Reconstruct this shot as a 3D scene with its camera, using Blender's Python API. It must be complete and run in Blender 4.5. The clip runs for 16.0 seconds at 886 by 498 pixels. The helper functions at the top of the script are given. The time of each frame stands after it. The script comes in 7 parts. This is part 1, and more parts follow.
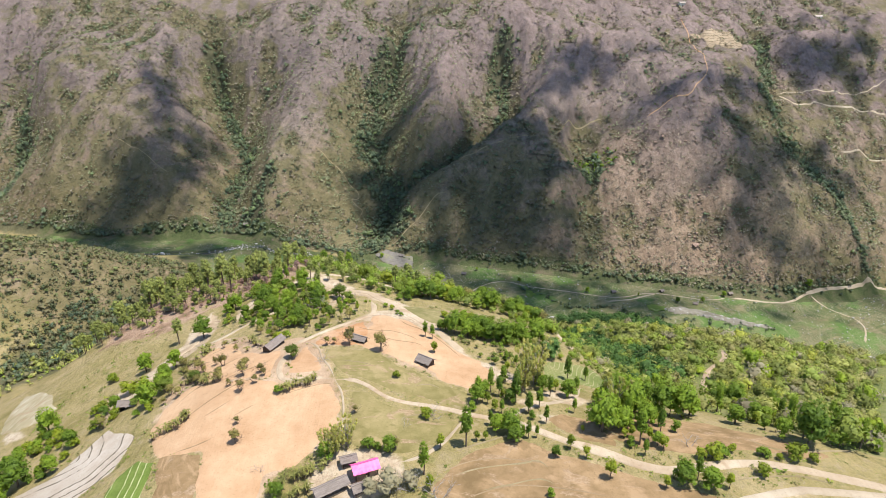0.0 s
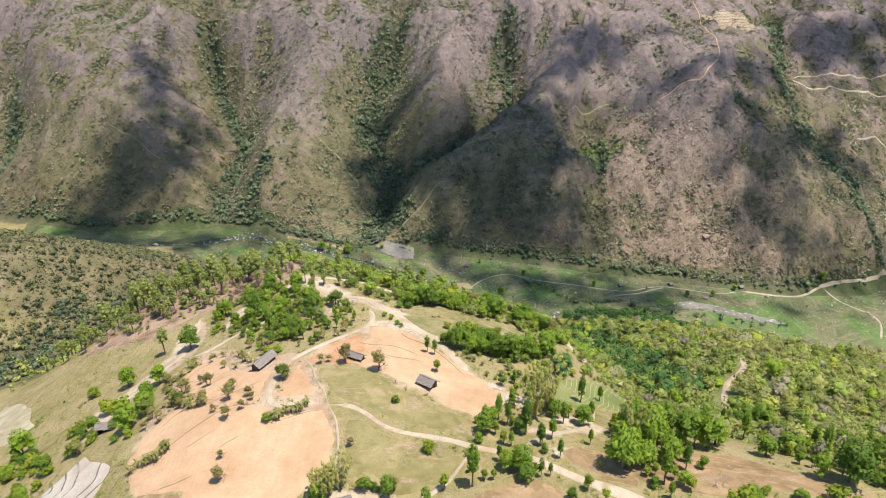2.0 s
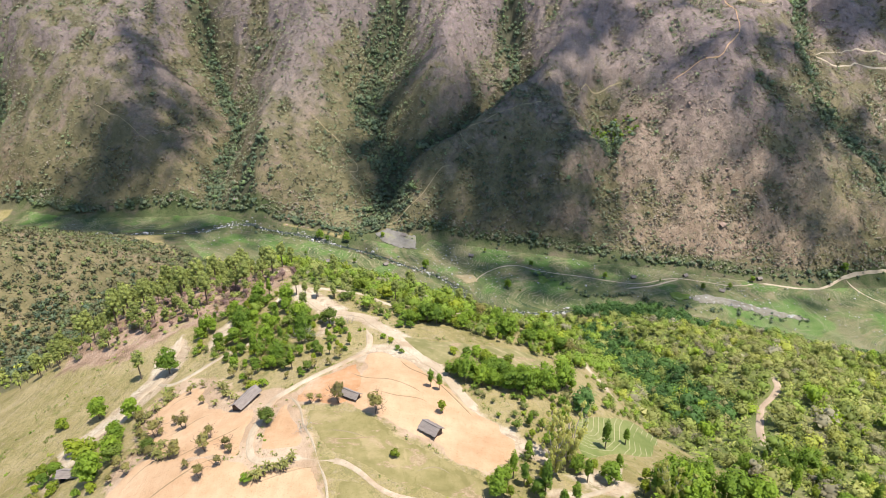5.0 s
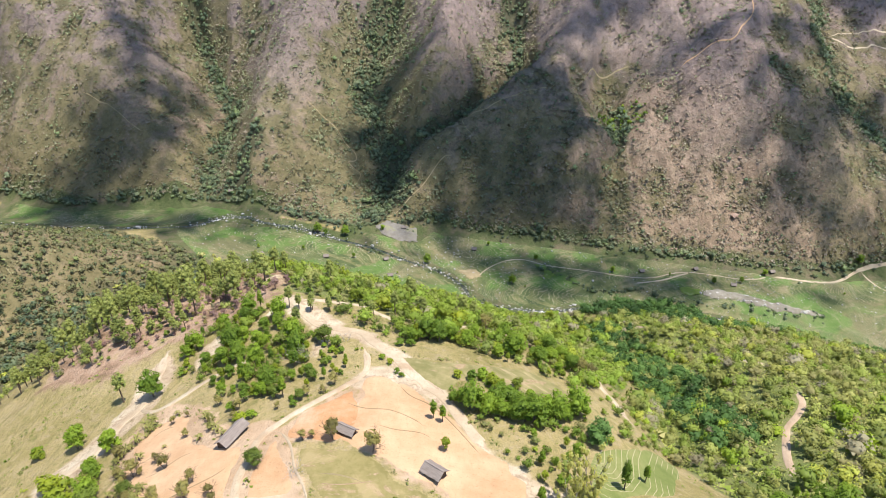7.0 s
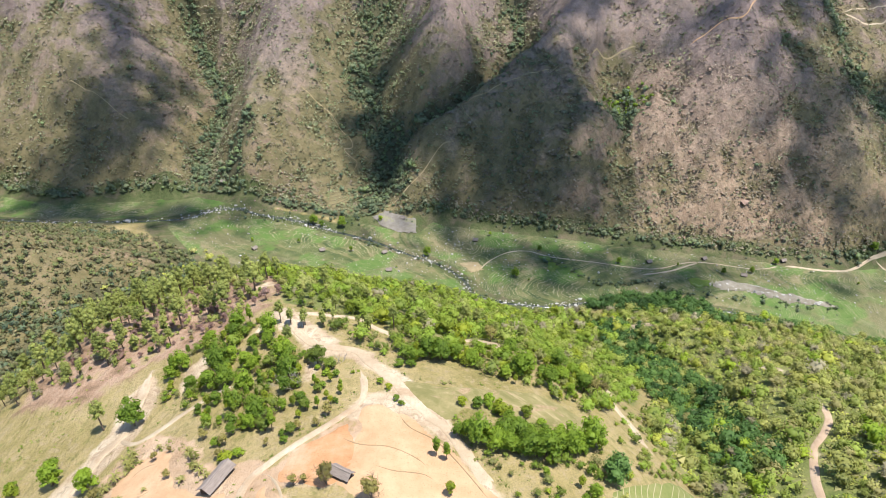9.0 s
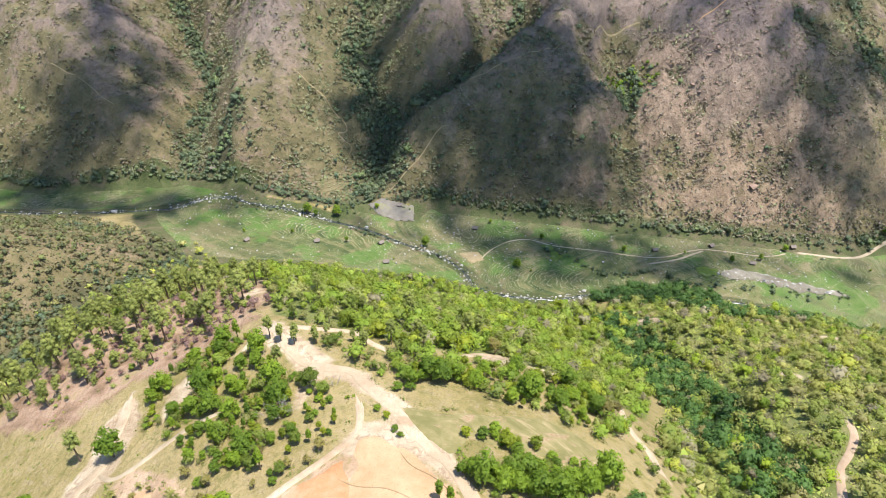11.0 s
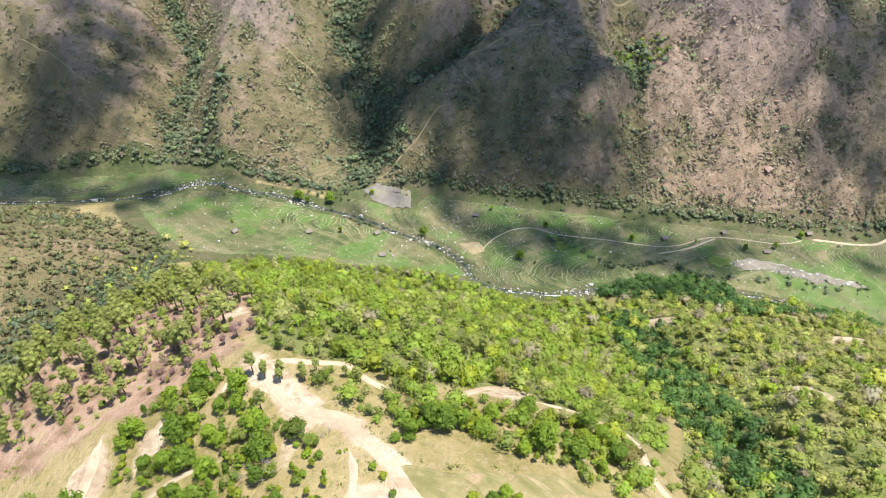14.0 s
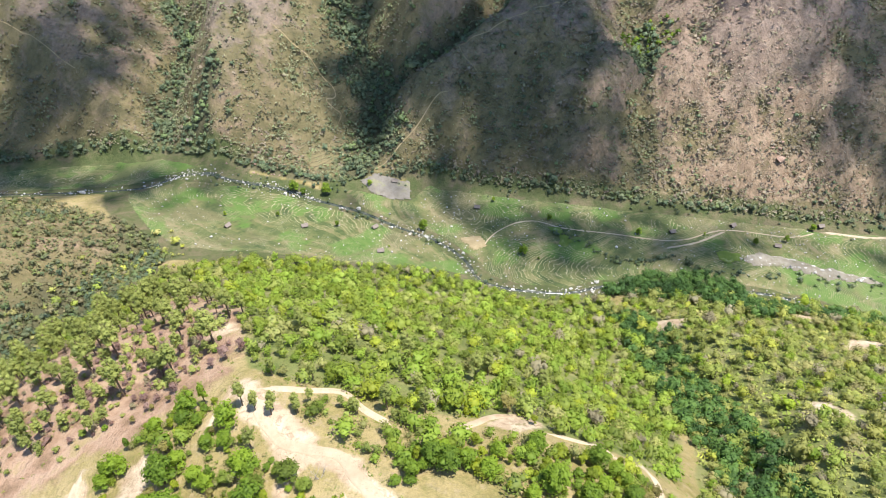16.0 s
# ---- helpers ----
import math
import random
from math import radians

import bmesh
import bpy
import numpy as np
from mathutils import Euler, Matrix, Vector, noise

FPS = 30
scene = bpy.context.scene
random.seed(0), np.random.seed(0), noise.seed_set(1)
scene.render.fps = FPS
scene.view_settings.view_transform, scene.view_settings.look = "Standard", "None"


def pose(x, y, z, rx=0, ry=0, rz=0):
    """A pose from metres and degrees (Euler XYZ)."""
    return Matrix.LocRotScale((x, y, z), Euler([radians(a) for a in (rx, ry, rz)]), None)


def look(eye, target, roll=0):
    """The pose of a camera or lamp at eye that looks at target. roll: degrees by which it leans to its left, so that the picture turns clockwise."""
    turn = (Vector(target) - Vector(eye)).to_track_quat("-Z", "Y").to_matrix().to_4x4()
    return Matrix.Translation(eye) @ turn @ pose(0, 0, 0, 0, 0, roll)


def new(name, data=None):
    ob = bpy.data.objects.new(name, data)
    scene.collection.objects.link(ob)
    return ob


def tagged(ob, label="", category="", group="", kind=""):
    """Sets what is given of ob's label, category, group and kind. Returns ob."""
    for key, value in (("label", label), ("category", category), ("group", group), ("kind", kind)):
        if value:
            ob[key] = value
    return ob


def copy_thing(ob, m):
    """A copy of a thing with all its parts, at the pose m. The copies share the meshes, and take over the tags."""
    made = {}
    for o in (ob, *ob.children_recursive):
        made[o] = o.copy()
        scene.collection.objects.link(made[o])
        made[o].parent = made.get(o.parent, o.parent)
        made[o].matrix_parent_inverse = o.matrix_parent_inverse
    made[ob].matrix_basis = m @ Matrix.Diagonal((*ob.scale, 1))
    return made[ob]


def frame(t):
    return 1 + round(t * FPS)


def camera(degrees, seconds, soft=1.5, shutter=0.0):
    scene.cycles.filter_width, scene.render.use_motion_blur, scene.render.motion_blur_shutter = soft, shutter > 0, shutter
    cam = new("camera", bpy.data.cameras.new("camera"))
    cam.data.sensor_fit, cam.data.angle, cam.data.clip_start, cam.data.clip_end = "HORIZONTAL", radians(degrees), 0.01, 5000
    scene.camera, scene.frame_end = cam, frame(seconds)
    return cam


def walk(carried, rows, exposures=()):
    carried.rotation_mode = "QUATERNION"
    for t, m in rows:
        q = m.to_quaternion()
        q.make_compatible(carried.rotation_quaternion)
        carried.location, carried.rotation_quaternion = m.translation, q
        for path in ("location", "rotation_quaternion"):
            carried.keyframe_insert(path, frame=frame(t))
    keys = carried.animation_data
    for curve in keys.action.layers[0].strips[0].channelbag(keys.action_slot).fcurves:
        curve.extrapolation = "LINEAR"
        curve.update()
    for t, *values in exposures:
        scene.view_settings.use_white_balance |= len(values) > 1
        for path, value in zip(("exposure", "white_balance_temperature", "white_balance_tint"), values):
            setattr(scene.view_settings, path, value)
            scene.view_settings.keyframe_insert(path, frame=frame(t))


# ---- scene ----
cam = camera(71.94, 16.0, soft=0.8)
PATH = [
    (0, (3.73, -92.99, 180.98), (3.72, 0.8, 146.3), 0.00),
    (1, (3.4, -84.72, 182.24), (3.31, 8.5, 146.07), 0.02),
    (2, (3.07, -76.44, 183.5), (2.88, 16.2, 145.85), 0.03),
    (3, (2.72, -68.13, 184.75), (2.44, 23.9, 145.64), 0.03),
    (4, (2.4, -59.83, 186.02), (2.0, 31.58, 145.46), 0.02),
    (5, (2.14, -51.55, 187.31), (1.58, 39.2, 145.32), -0.02),
    (6, (1.91, -43.28, 188.6), (1.21, 46.78, 145.16), -0.13),
    (7, (1.68, -34.99, 189.88), (0.88, 54.33, 144.92), -0.34),
    (8, (1.41, -26.68, 191.11), (0.6, 61.82, 144.55), -0.64),
    (9, (1.12, -18.37, 192.28), (0.37, 69.19, 143.99), -0.94),
    (10, (0.8, -10.1, 193.38), (0.18, 76.41, 143.23), -1.17),
    (11, (0.48, -1.87, 194.46), (0.02, 83.52, 142.42), -1.34),
    (12, (0.2, 6.3, 195.55), (-0.13, 90.59, 141.75), -1.47),
    (13, (-0.06, 14.39, 196.66), (-0.28, 97.62, 141.23), -1.56),
    (14, (-0.31, 22.38, 197.8), (-0.47, 104.51, 140.75), -1.62),
    (15, (-0.58, 30.28, 198.96), (-0.71, 111.24, 140.25), -1.64),
    (16, (-0.86, 38.14, 200.12), (-0.96, 117.87, 139.76), -1.66),
]
EXPOSURES = [(0, 0.45), (4, 0.56), (9, 0.68), (12.5, 0.78), (16, 0.88)]
walk(cam, [(t, look(eye, target, roll)) for t, eye, target, roll in PATH], EXPOSURES)

# ---------------------------------------------------------------- light
SUN_WAY = Vector((0.28, -0.12, 0.95)).normalized()  # towards the sun
world = bpy.data.worlds.new("world")
scene.world = world
world.use_nodes = True
wn = world.node_tree
sky = wn.nodes.new("ShaderNodeTexSky")
sky.sky_type = "NISHITA"
sky.sun_disc = False
sky.sun_elevation = math.asin(SUN_WAY.z)
sky.sun_rotation = math.atan2(SUN_WAY.x, SUN_WAY.y)
sky.altitude = 900
sky.dust_density = 0.15
sky.ozone_density = 1.3
wn.links.new(sky.outputs[0], wn.nodes["Background"].inputs[0])
wn.nodes["Background"].inputs[1].default_value = 0.15
sun_data = bpy.data.lights.new("sun", "SUN")
sun_data.energy = 4.8
sun_data.angle = radians(0.53)
sun_data.color = (1.0, 0.955, 0.88)
sun = new("sun", sun_data)
sun.matrix_world = look((0, 0, 1000), Vector((0, 0, 1000)) - SUN_WAY)

# ---------------------------------------------------------------- materials
def put(nt, socket, value):
    if isinstance(value, bpy.types.NodeSocket):
        nt.links.new(value, socket)
    elif value is not None:
        socket.default_value = (*value, 1.0) if isinstance(value, tuple) and len(value) == 3 and socket.type == "RGBA" else value


def blank(name):
    m = bpy.data.materials.new(name)
    m.use_nodes = True
    m.node_tree.nodes.clear()
    return m, m.node_tree


def place_of(nt, world_space=True):
    if world_space:
        return nt.nodes.new("ShaderNodeNewGeometry").outputs["Position"]
    return nt.nodes.new("ShaderNodeTexCoord").outputs["Object"]


def stretched(nt, vec, scale):
    n = nt.nodes.new("ShaderNodeMapping")
    put(nt, n.inputs["Vector"], vec)
    n.inputs["Scale"].default_value = scale
    return n.outputs[0]


def noisy(nt, vec, size, detail=4.0, rough=0.55, bend=0.0):
    """Noise whose features are about size metres across."""
    n = nt.nodes.new("ShaderNodeTexNoise")
    put(nt, n.inputs["Vector"], vec)
    n.inputs["Scale"].default_value = 1.0 / size
    n.inputs["Detail"].default_value = detail
    n.inputs["Roughness"].default_value = rough
    n.inputs["Distortion"].default_value = bend
    return n.outputs["Fac"]


def cells(nt, vec, size, feature="F1"):
    n = nt.nodes.new("ShaderNodeTexVoronoi")
    n.feature = feature
    put(nt, n.inputs["Vector"], vec)
    n.inputs["Scale"].default_value = 1.0 / size
    return n


def calc(nt, op, a, b=None, c=None):
    n = nt.nodes.new("ShaderNodeMath")
    n.operation = op
    put(nt, n.inputs[0], a)
    put(nt, n.inputs[1], b)
    if c is not None:
        put(nt, n.inputs[2], c)
    return n.outputs[0]


def span(nt, value, low, high, a=0.0, b=1.0):
    n = nt.nodes.new("ShaderNodeMapRange")
    n.interpolation_type = "SMOOTHSTEP"
    put(nt, n.inputs[0], value)
    for k, v in enumerate((low, high, a, b)):
        n.inputs[k + 1].default_value = v
    return n.outputs[0]


def blend(nt, fac, a, b):
    n = nt.nodes.new("ShaderNodeMix")
    n.data_type = "RGBA"
    put(nt, n.inputs[0], fac)
    put(nt, n.inputs[6], a)
    put(nt, n.inputs[7], b)
    return n.outputs[2]


def ramp(nt, fac, stops):
    n = nt.nodes.new("ShaderNodeValToRGB")
    put(nt, n.inputs[0], fac)
    while len(n.color_ramp.elements) < len(stops):
        n.color_ramp.elements.new(0.5)
    for e, (at, col) in zip(n.color_ramp.elements, stops):
        e.position, e.color = at, (*col, 1.0)
    return n.outputs[0]


def field_of(nt, name):
    n = nt.nodes.new("ShaderNodeAttribute")
    n.attribute_name = name
    return n.outputs["Fac"]


def bumped(nt, height_socket, strength, distance):
    n = nt.nodes.new("ShaderNodeBump")
    n.inputs["Strength"].default_value = strength
    n.inputs["Distance"].default_value = distance
    put(nt, n.inputs["Height"], height_socket)
    return n.outputs[0]


def finish(nt, colour, rough=0.9, normal=None, metal=0.0, gloss=0.25, through_colour=None, through_part=0.3):
    p = nt.nodes.new("ShaderNodeBsdfPrincipled")
    put(nt, p.inputs["Base Color"], colour)
    put(nt, p.inputs["Roughness"], rough)
    put(nt, p.inputs["Metallic"], metal)
    put(nt, p.inputs["Specular IOR Level"], gloss)
    if normal is not None:
        put(nt, p.inputs["Normal"], normal)
    out = nt.nodes.new("ShaderNodeOutputMaterial")
    if through_colour is None:
        nt.links.new(p.outputs[0], out.inputs[0])
        return
    t = nt.nodes.new("ShaderNodeBsdfTranslucent")
    put(nt, t.inputs["Color"], through_colour)
    m = nt.nodes.new("ShaderNodeMixShader")
    m.inputs[0].default_value = through_part
    nt.links.new(p.outputs[0], m.inputs[1])
    nt.links.new(t.outputs[0], m.inputs[2])
    nt.links.new(m.outputs[0], out.inputs[0])


def ground_material():
    m, nt = blank("ground_earth")
    pos = place_of(nt)
    big, mid, fine = noisy(nt, pos, 34, 5), noisy(nt, pos, 8, 6, 0.62), noisy(nt, pos, 1.3, 5, 0.65)
    grain = noisy(nt, pos, 0.35, 3, 0.7)
    # dry pasture of the ridge
    grass = ramp(nt, calc(nt, "ADD", calc(nt, "MULTIPLY", big, 0.55), calc(nt, "MULTIPLY", mid, 0.45)),
                 [(0.30, (0.20, 0.170, 0.062)), (0.45, (0.288, 0.233, 0.096)), (0.57, (0.37, 0.292, 0.142)), (0.70, (0.45, 0.348, 0.20))])
    grass = blend(nt, span(nt, fine, 0.52, 0.75, 0.0, 0.6), grass, (0.16, 0.16, 0.055))
    clump = noisy(nt, pos, 2.8, 6, 0.7, 0.6)
    grass = blend(nt, span(nt, clump, 0.53, 0.62, 0.0, 0.6), grass, (0.37, 0.29, 0.175))
    grass = blend(nt, span(nt, clump, 0.45, 0.36, 0.0, 0.6), grass, (0.18, 0.178, 0.058))
    ledge = noisy(nt, stretched(nt, pos, (0.10, 0.10, 1.6)), 0.8, 4, 0.6, 0.3)
    grass = blend(nt, span(nt, ledge, 0.55, 0.68, 0.0, 0.4), grass, (0.34, 0.27, 0.15))
    grass = blend(nt, span(nt, ledge, 0.44, 0.34, 0.0, 0.38), grass, (0.155, 0.15, 0.055))
    # the dry hill across the valley
    rocky = noisy(nt, stretched(nt, pos, (1.0, 0.7, 0.7)), 5.5, 7, 0.7, 0.5)
    vast = noisy(nt, pos, 80, 5, 0.6)
    stand = noisy(nt, pos, 15, 6, 0.66, 0.5)
    tones = calc(nt, "ADD", calc(nt, "MULTIPLY", big, 0.45), calc(nt, "MULTIPLY", rocky, 0.55))
    dry = ramp(nt, tones, [(0.35, (0.162, 0.116, 0.0717)), (0.45, (0.231, 0.163, 0.101)), (0.54, (0.289, 0.208, 0.131)), (0.65, (0.355, 0.255, 0.166))])
    straw = ramp(nt, rocky, [(0.36, (0.187, 0.149, 0.0705)), (0.50, (0.284, 0.219, 0.108)), (0.64, (0.388, 0.294, 0.157))])
    dry = blend(nt, span(nt, calc(nt, "ADD", calc(nt, "MULTIPLY", vast, 0.6), calc(nt, "MULTIPLY", stand, 0.4)), 0.44, 0.56, 0.0, 0.9), dry, straw)
    thorn = ramp(nt, fine, [(0.36, (0.127, 0.104, 0.0674)), (0.62, (0.227, 0.175, 0.119))])
    dry = blend(nt, span(nt, stand, 0.46, 0.60, 0.0, 0.7), dry, thorn)
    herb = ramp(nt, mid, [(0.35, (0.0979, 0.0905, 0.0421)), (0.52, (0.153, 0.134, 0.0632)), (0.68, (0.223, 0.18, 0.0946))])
    brush = noisy(nt, pos, 3.0, 6, 0.72, 0.5)
    dry = blend(nt, span(nt, brush, 0.48, 0.66, 0.0, 0.42), dry, ramp(nt, mid, [(0.36, (0.113, 0.106, 0.0591)), (0.52, (0.173, 0.148, 0.0946)), (0.66, (0.212, 0.166, 0.122))]))
    dry = blend(nt, span(nt, brush, 0.45, 0.32, 0.0, 0.34), dry, ramp(nt, mid, [(0.36, (0.285, 0.211, 0.125)), (0.64, (0.381, 0.288, 0.178))]))
    shrubs = noisy(nt, pos, 1.9, 5, 0.7, 0.4)
    dry = blend(nt, span(nt, shrubs, 0.50, 0.60, 0.0, 0.5), dry, ramp(nt, mid, [(0.36, (0.112, 0.104, 0.0596)), (0.52, (0.161, 0.135, 0.0886)), (0.66, (0.185, 0.146, 0.11))]))
    rust = ramp(nt, rocky, [(0.37, (0.202, 0.135, 0.0902)), (0.5, (0.307, 0.212, 0.144)), (0.64, (0.408, 0.296, 0.202))])
    edge = calc(nt, "MULTIPLY_ADD", calc(nt, "SUBTRACT", mid, 0.5), 2.2, field_of(nt, "rust"))
    dry = blend(nt, span(nt, edge, 0.25, 0.95, 0.0, 0.8), dry, rust)
    tuft = cells(nt, pos, 2.1).outputs["Distance"]
    tuft = span(nt, calc(nt, "MULTIPLY_ADD", calc(nt, "SUBTRACT", mid, 0.5), 0.9, tuft), 0.46, 0.26)
    dry = blend(nt, calc(nt, "MULTIPLY", tuft, 0.25), dry, ramp(nt, fine, [(0.35, (0.082, 0.0809, 0.049)), (0.65, (0.148, 0.135, 0.0886))]))
    scar = span(nt, noisy(nt, pos, 13, 7, 0.72, 0.7), 0.60, 0.66)
    dry = blend(nt, calc(nt, "MULTIPLY", scar, 0.7), dry, ramp(nt, rocky, [(0.35, (0.254, 0.178, 0.119)), (0.65, (0.445, 0.338, 0.226))]))
    ledges = noisy(nt, stretched(nt, pos, (0.382, 0.363, 1.46)), 3.2, 5, 0.65, 0.6)
    dry = blend(nt, span(nt, ledges, 0.58, 0.66, 0.0, 0.35), dry, (0.141, 0.109, 0.0886))
    # mauve upper slopes, tinted bluer with height to stand in for distance haze
    hazy_mauve = ramp(nt, calc(nt, "ADD", calc(nt, "MULTIPLY", stand, 0.5), calc(nt, "MULTIPLY", rocky, 0.5)), [(0.36, (0.127, 0.102, 0.109)), (0.50, (0.213, 0.166, 0.178)), (0.64, (0.317, 0.243, 0.255))])
    rise = nt.nodes.new("ShaderNodeSeparateXYZ")
    put(nt, rise.inputs[0], pos)
    rise = calc(nt, "MULTIPLY_ADD", calc(nt, "SUBTRACT", vast, 0.5), 120.0, rise.outputs[2])
    dry = blend(nt, span(nt, rise, 25, 140, 0.08, 0.66), dry, hazy_mauve)
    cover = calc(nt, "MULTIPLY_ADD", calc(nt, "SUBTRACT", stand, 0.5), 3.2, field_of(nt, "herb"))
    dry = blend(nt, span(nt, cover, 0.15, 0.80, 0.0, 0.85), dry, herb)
    col = blend(nt, field_of(nt, "hill"), grass, dry)
    lush = ramp(nt, mid, [(0.35, (0.055, 0.06, 0.034)), (0.6, (0.10, 0.098, 0.056))])
    edge = calc(nt, "MULTIPLY_ADD", calc(nt, "SUBTRACT", mid, 0.5), 0.9, field_of(nt, "lush"))
    col = blend(nt, span(nt, edge, 0.42, 0.80, 0.0, 0.85), col, lush)
    wood = ramp(nt, mid, [(0.36, (0.12, 0.15, 0.045)), (0.52, (0.19, 0.205, 0.07)), (0.70, (0.28, 0.245, 0.12))])
    edge = calc(nt, "MULTIPLY_ADD", calc(nt, "SUBTRACT", mid, 0.5), 1.0, field_of(nt, "wood"))
    col = blend(nt, span(nt, edge, 0.35, 0.6), col, wood)
    # meadow of the valley floor
    meadow = ramp(nt, calc(nt, "ADD", calc(nt, "MULTIPLY", big, 0.4), calc(nt, "MULTIPLY", mid, 0.6)),
                  [(0.36, (0.0572, 0.0818, 0.0281)), (0.50, (0.0954, 0.11, 0.0454)), (0.66, (0.18, 0.141, 0.0907))])
    meadow = blend(nt, span(nt, noisy(nt, pos, 14, 6, 0.7, 0.6), 0.53, 0.64, 0.0, 0.7), meadow, (0.164, 0.132, 0.0842))
    meadow = blend(nt, span(nt, noisy(nt, pos, 9, 6, 0.7, 0.4), 0.56, 0.64, 0.0, 0.6), meadow, (0.0477, 0.067, 0.0238))
    edge = calc(nt, "MULTIPLY_ADD", calc(nt, "SUBTRACT", mid, 0.5), 6.0, field_of(nt, "valley"))
    col = blend(nt, span(nt, edge, -1.0, 1.5), col, meadow)
    # reddish earth under the pines
    red = ramp(nt, mid, [(0.34, (0.20, 0.130, 0.08)), (0.48, (0.34, 0.222, 0.15)), (0.58, (0.42, 0.29, 0.205)), (0.68, (0.36, 0.275, 0.15))])
    edge = calc(nt, "MULTIPLY_ADD", calc(nt, "SUBTRACT", noisy(nt, pos, 11, 6, 0.65), 0.5), 26.0, field_of(nt, "red"))
    col = blend(nt, span(nt, edge, -1.5, 3.5), col, red)
    col = blend(nt, span(nt, grain, 0.38, 0.64, 0.0, 0.45), col, blend(nt, 0.5, col, (0.074, 0.063, 0.037)))
    # soil dragged out of the plots
    edge = calc(nt, "MULTIPLY_ADD", calc(nt, "SUBTRACT", noisy(nt, pos, 4, 6, 0.65), 0.5), 7.0, field_of(nt, "soil"))
    col = blend(nt, span(nt, edge, -1.0, 0.8), col, ramp(nt, mid, [(0.35, (0.37, 0.25, 0.155)), (0.65, (0.50, 0.365, 0.25))]))
    # pale washed-out earth
    pale = ramp(nt, mid, [(0.34, (0.36, 0.265, 0.172)), (0.5, (0.465, 0.365, 0.255)), (0.66, (0.55, 0.46, 0.34))])
    edge = calc(nt, "MULTIPLY_ADD", calc(nt, "SUBTRACT", noisy(nt, pos, 5, 6, 0.65), 0.5), 4.5, field_of(nt, "bare"))
    pale = blend(nt, span(nt, noisy(nt, pos, 2.6, 6, 0.7, 0.9), 0.50, 0.64, 0.0, 0.7), pale, (0.29, 0.20, 0.13))
    pale = blend(nt, span(nt, noisy(nt, pos, 6.5, 6, 0.7, 0.7), 0.60, 0.66, 0.0, 0.8), pale, (0.22, 0.18, 0.085))
    col = blend(nt, span(nt, edge, -0.6, 1.0), col, pale)
    lift = calc(nt, "ADD", calc(nt, "MULTIPLY", fine, 0.7), calc(nt, "MULTIPLY", rocky, 1.6))
    finish(nt, col, 0.95, bumped(nt, lift, 0.7, 1.3), gloss=0.1)
    return m


def soil_material(name, dark, mid_colour, light, stripes=0.0, patches=None, riser=None):
    """Bare worked soil: broad tone, faint furrows, clods."""
    m, nt = blank(name)
    pos = place_of(nt)
    big, mid, fine = noisy(nt, pos, 16, 5), noisy(nt, pos, 3.2, 6, 0.6), noisy(nt, pos, 0.5, 4, 0.7)
    mixv = calc(nt, "ADD", calc(nt, "MULTIPLY", big, 0.62), calc(nt, "MULTIPLY", mid, 0.38))
    col = ramp(nt, mixv, [(0.34, dark), (0.50, mid_colour), (0.66, light)])
    if patches:
        col = blend(nt, span(nt, noisy(nt, pos, 9, 5, 0.6, 0.5), 0.55, 0.66), col, patches)
    furrow = noisy(nt, stretched(nt, pos, (1.0, 0.16, 1.0)), 1.1, 4, 0.6, 0.5)
    col = blend(nt, span(nt, furrow, 0.45, 0.75, 0.0, 0.22 + stripes), col, dark)
    col = blend(nt, span(nt, fine, 0.54, 0.70, 0.0, 0.42), col, blend(nt, 0.6, dark, (0.089, 0.074, 0.030)))
    if riser:
        frac = calc(nt, "FRACT", calc(nt, "MULTIPLY_ADD", calc(nt, "SUBTRACT", mid, 0.5), 0.10, field_of(nt, "level")))
        line = calc(nt, "MINIMUM", span(nt, frac, 0.84, 0.88), span(nt, frac, 1.0, 0.97))
        col = blend(nt, calc(nt, "MULTIPLY", line, span(nt, big, 0.36, 0.48)), col, riser)
    finish(nt, col, 0.95, bumped(nt, calc(nt, "ADD", fine, furrow), 0.5, 0.25), gloss=0.08)
    return m


def grass_material(name, dark, mid_colour, light, soil):
    m, nt = blank(name)
    pos = place_of(nt)
    big, mid, fine = noisy(nt, pos, 14, 5), noisy(nt, pos, 3.5, 6, 0.62, 0.4), noisy(nt, pos, 0.6, 4, 0.7)
    mixv = calc(nt, "ADD", calc(nt, "MULTIPLY", big, 0.55), calc(nt, "MULTIPLY", mid, 0.45))
    col = ramp(nt, mixv, [(0.34, dark), (0.49, mid_colour), (0.62, light), (0.70, soil)])
    col = blend(nt, span(nt, fine, 0.5, 0.75, 0.0, 0.55), col, dark)
    scrape = noisy(nt, stretched(nt, pos, (1.0, 1.6, 1.6)), 6.5, 7, 0.68, 0.8)
    col = blend(nt, span(nt, scrape, 0.55, 0.62, 0.0, 0.8), col, ramp(nt, fine, [(0.35, (0.25, 0.165, 0.095)), (0.65, (0.40, 0.29, 0.19))]))
    ledge = noisy(nt, stretched(nt, pos, (0.10, 0.10, 1.6)), 0.8, 4, 0.6, 0.3)
    col = blend(nt, span(nt, ledge, 0.54, 0.66, 0.0, 0.6), col, soil)
    col = blend(nt, span(nt, ledge, 0.44, 0.35, 0.0, 0.6), col, dark)
    finish(nt, col, 0.95, bumped(nt, fine, 0.5, 0.3), gloss=0.1)
    return m


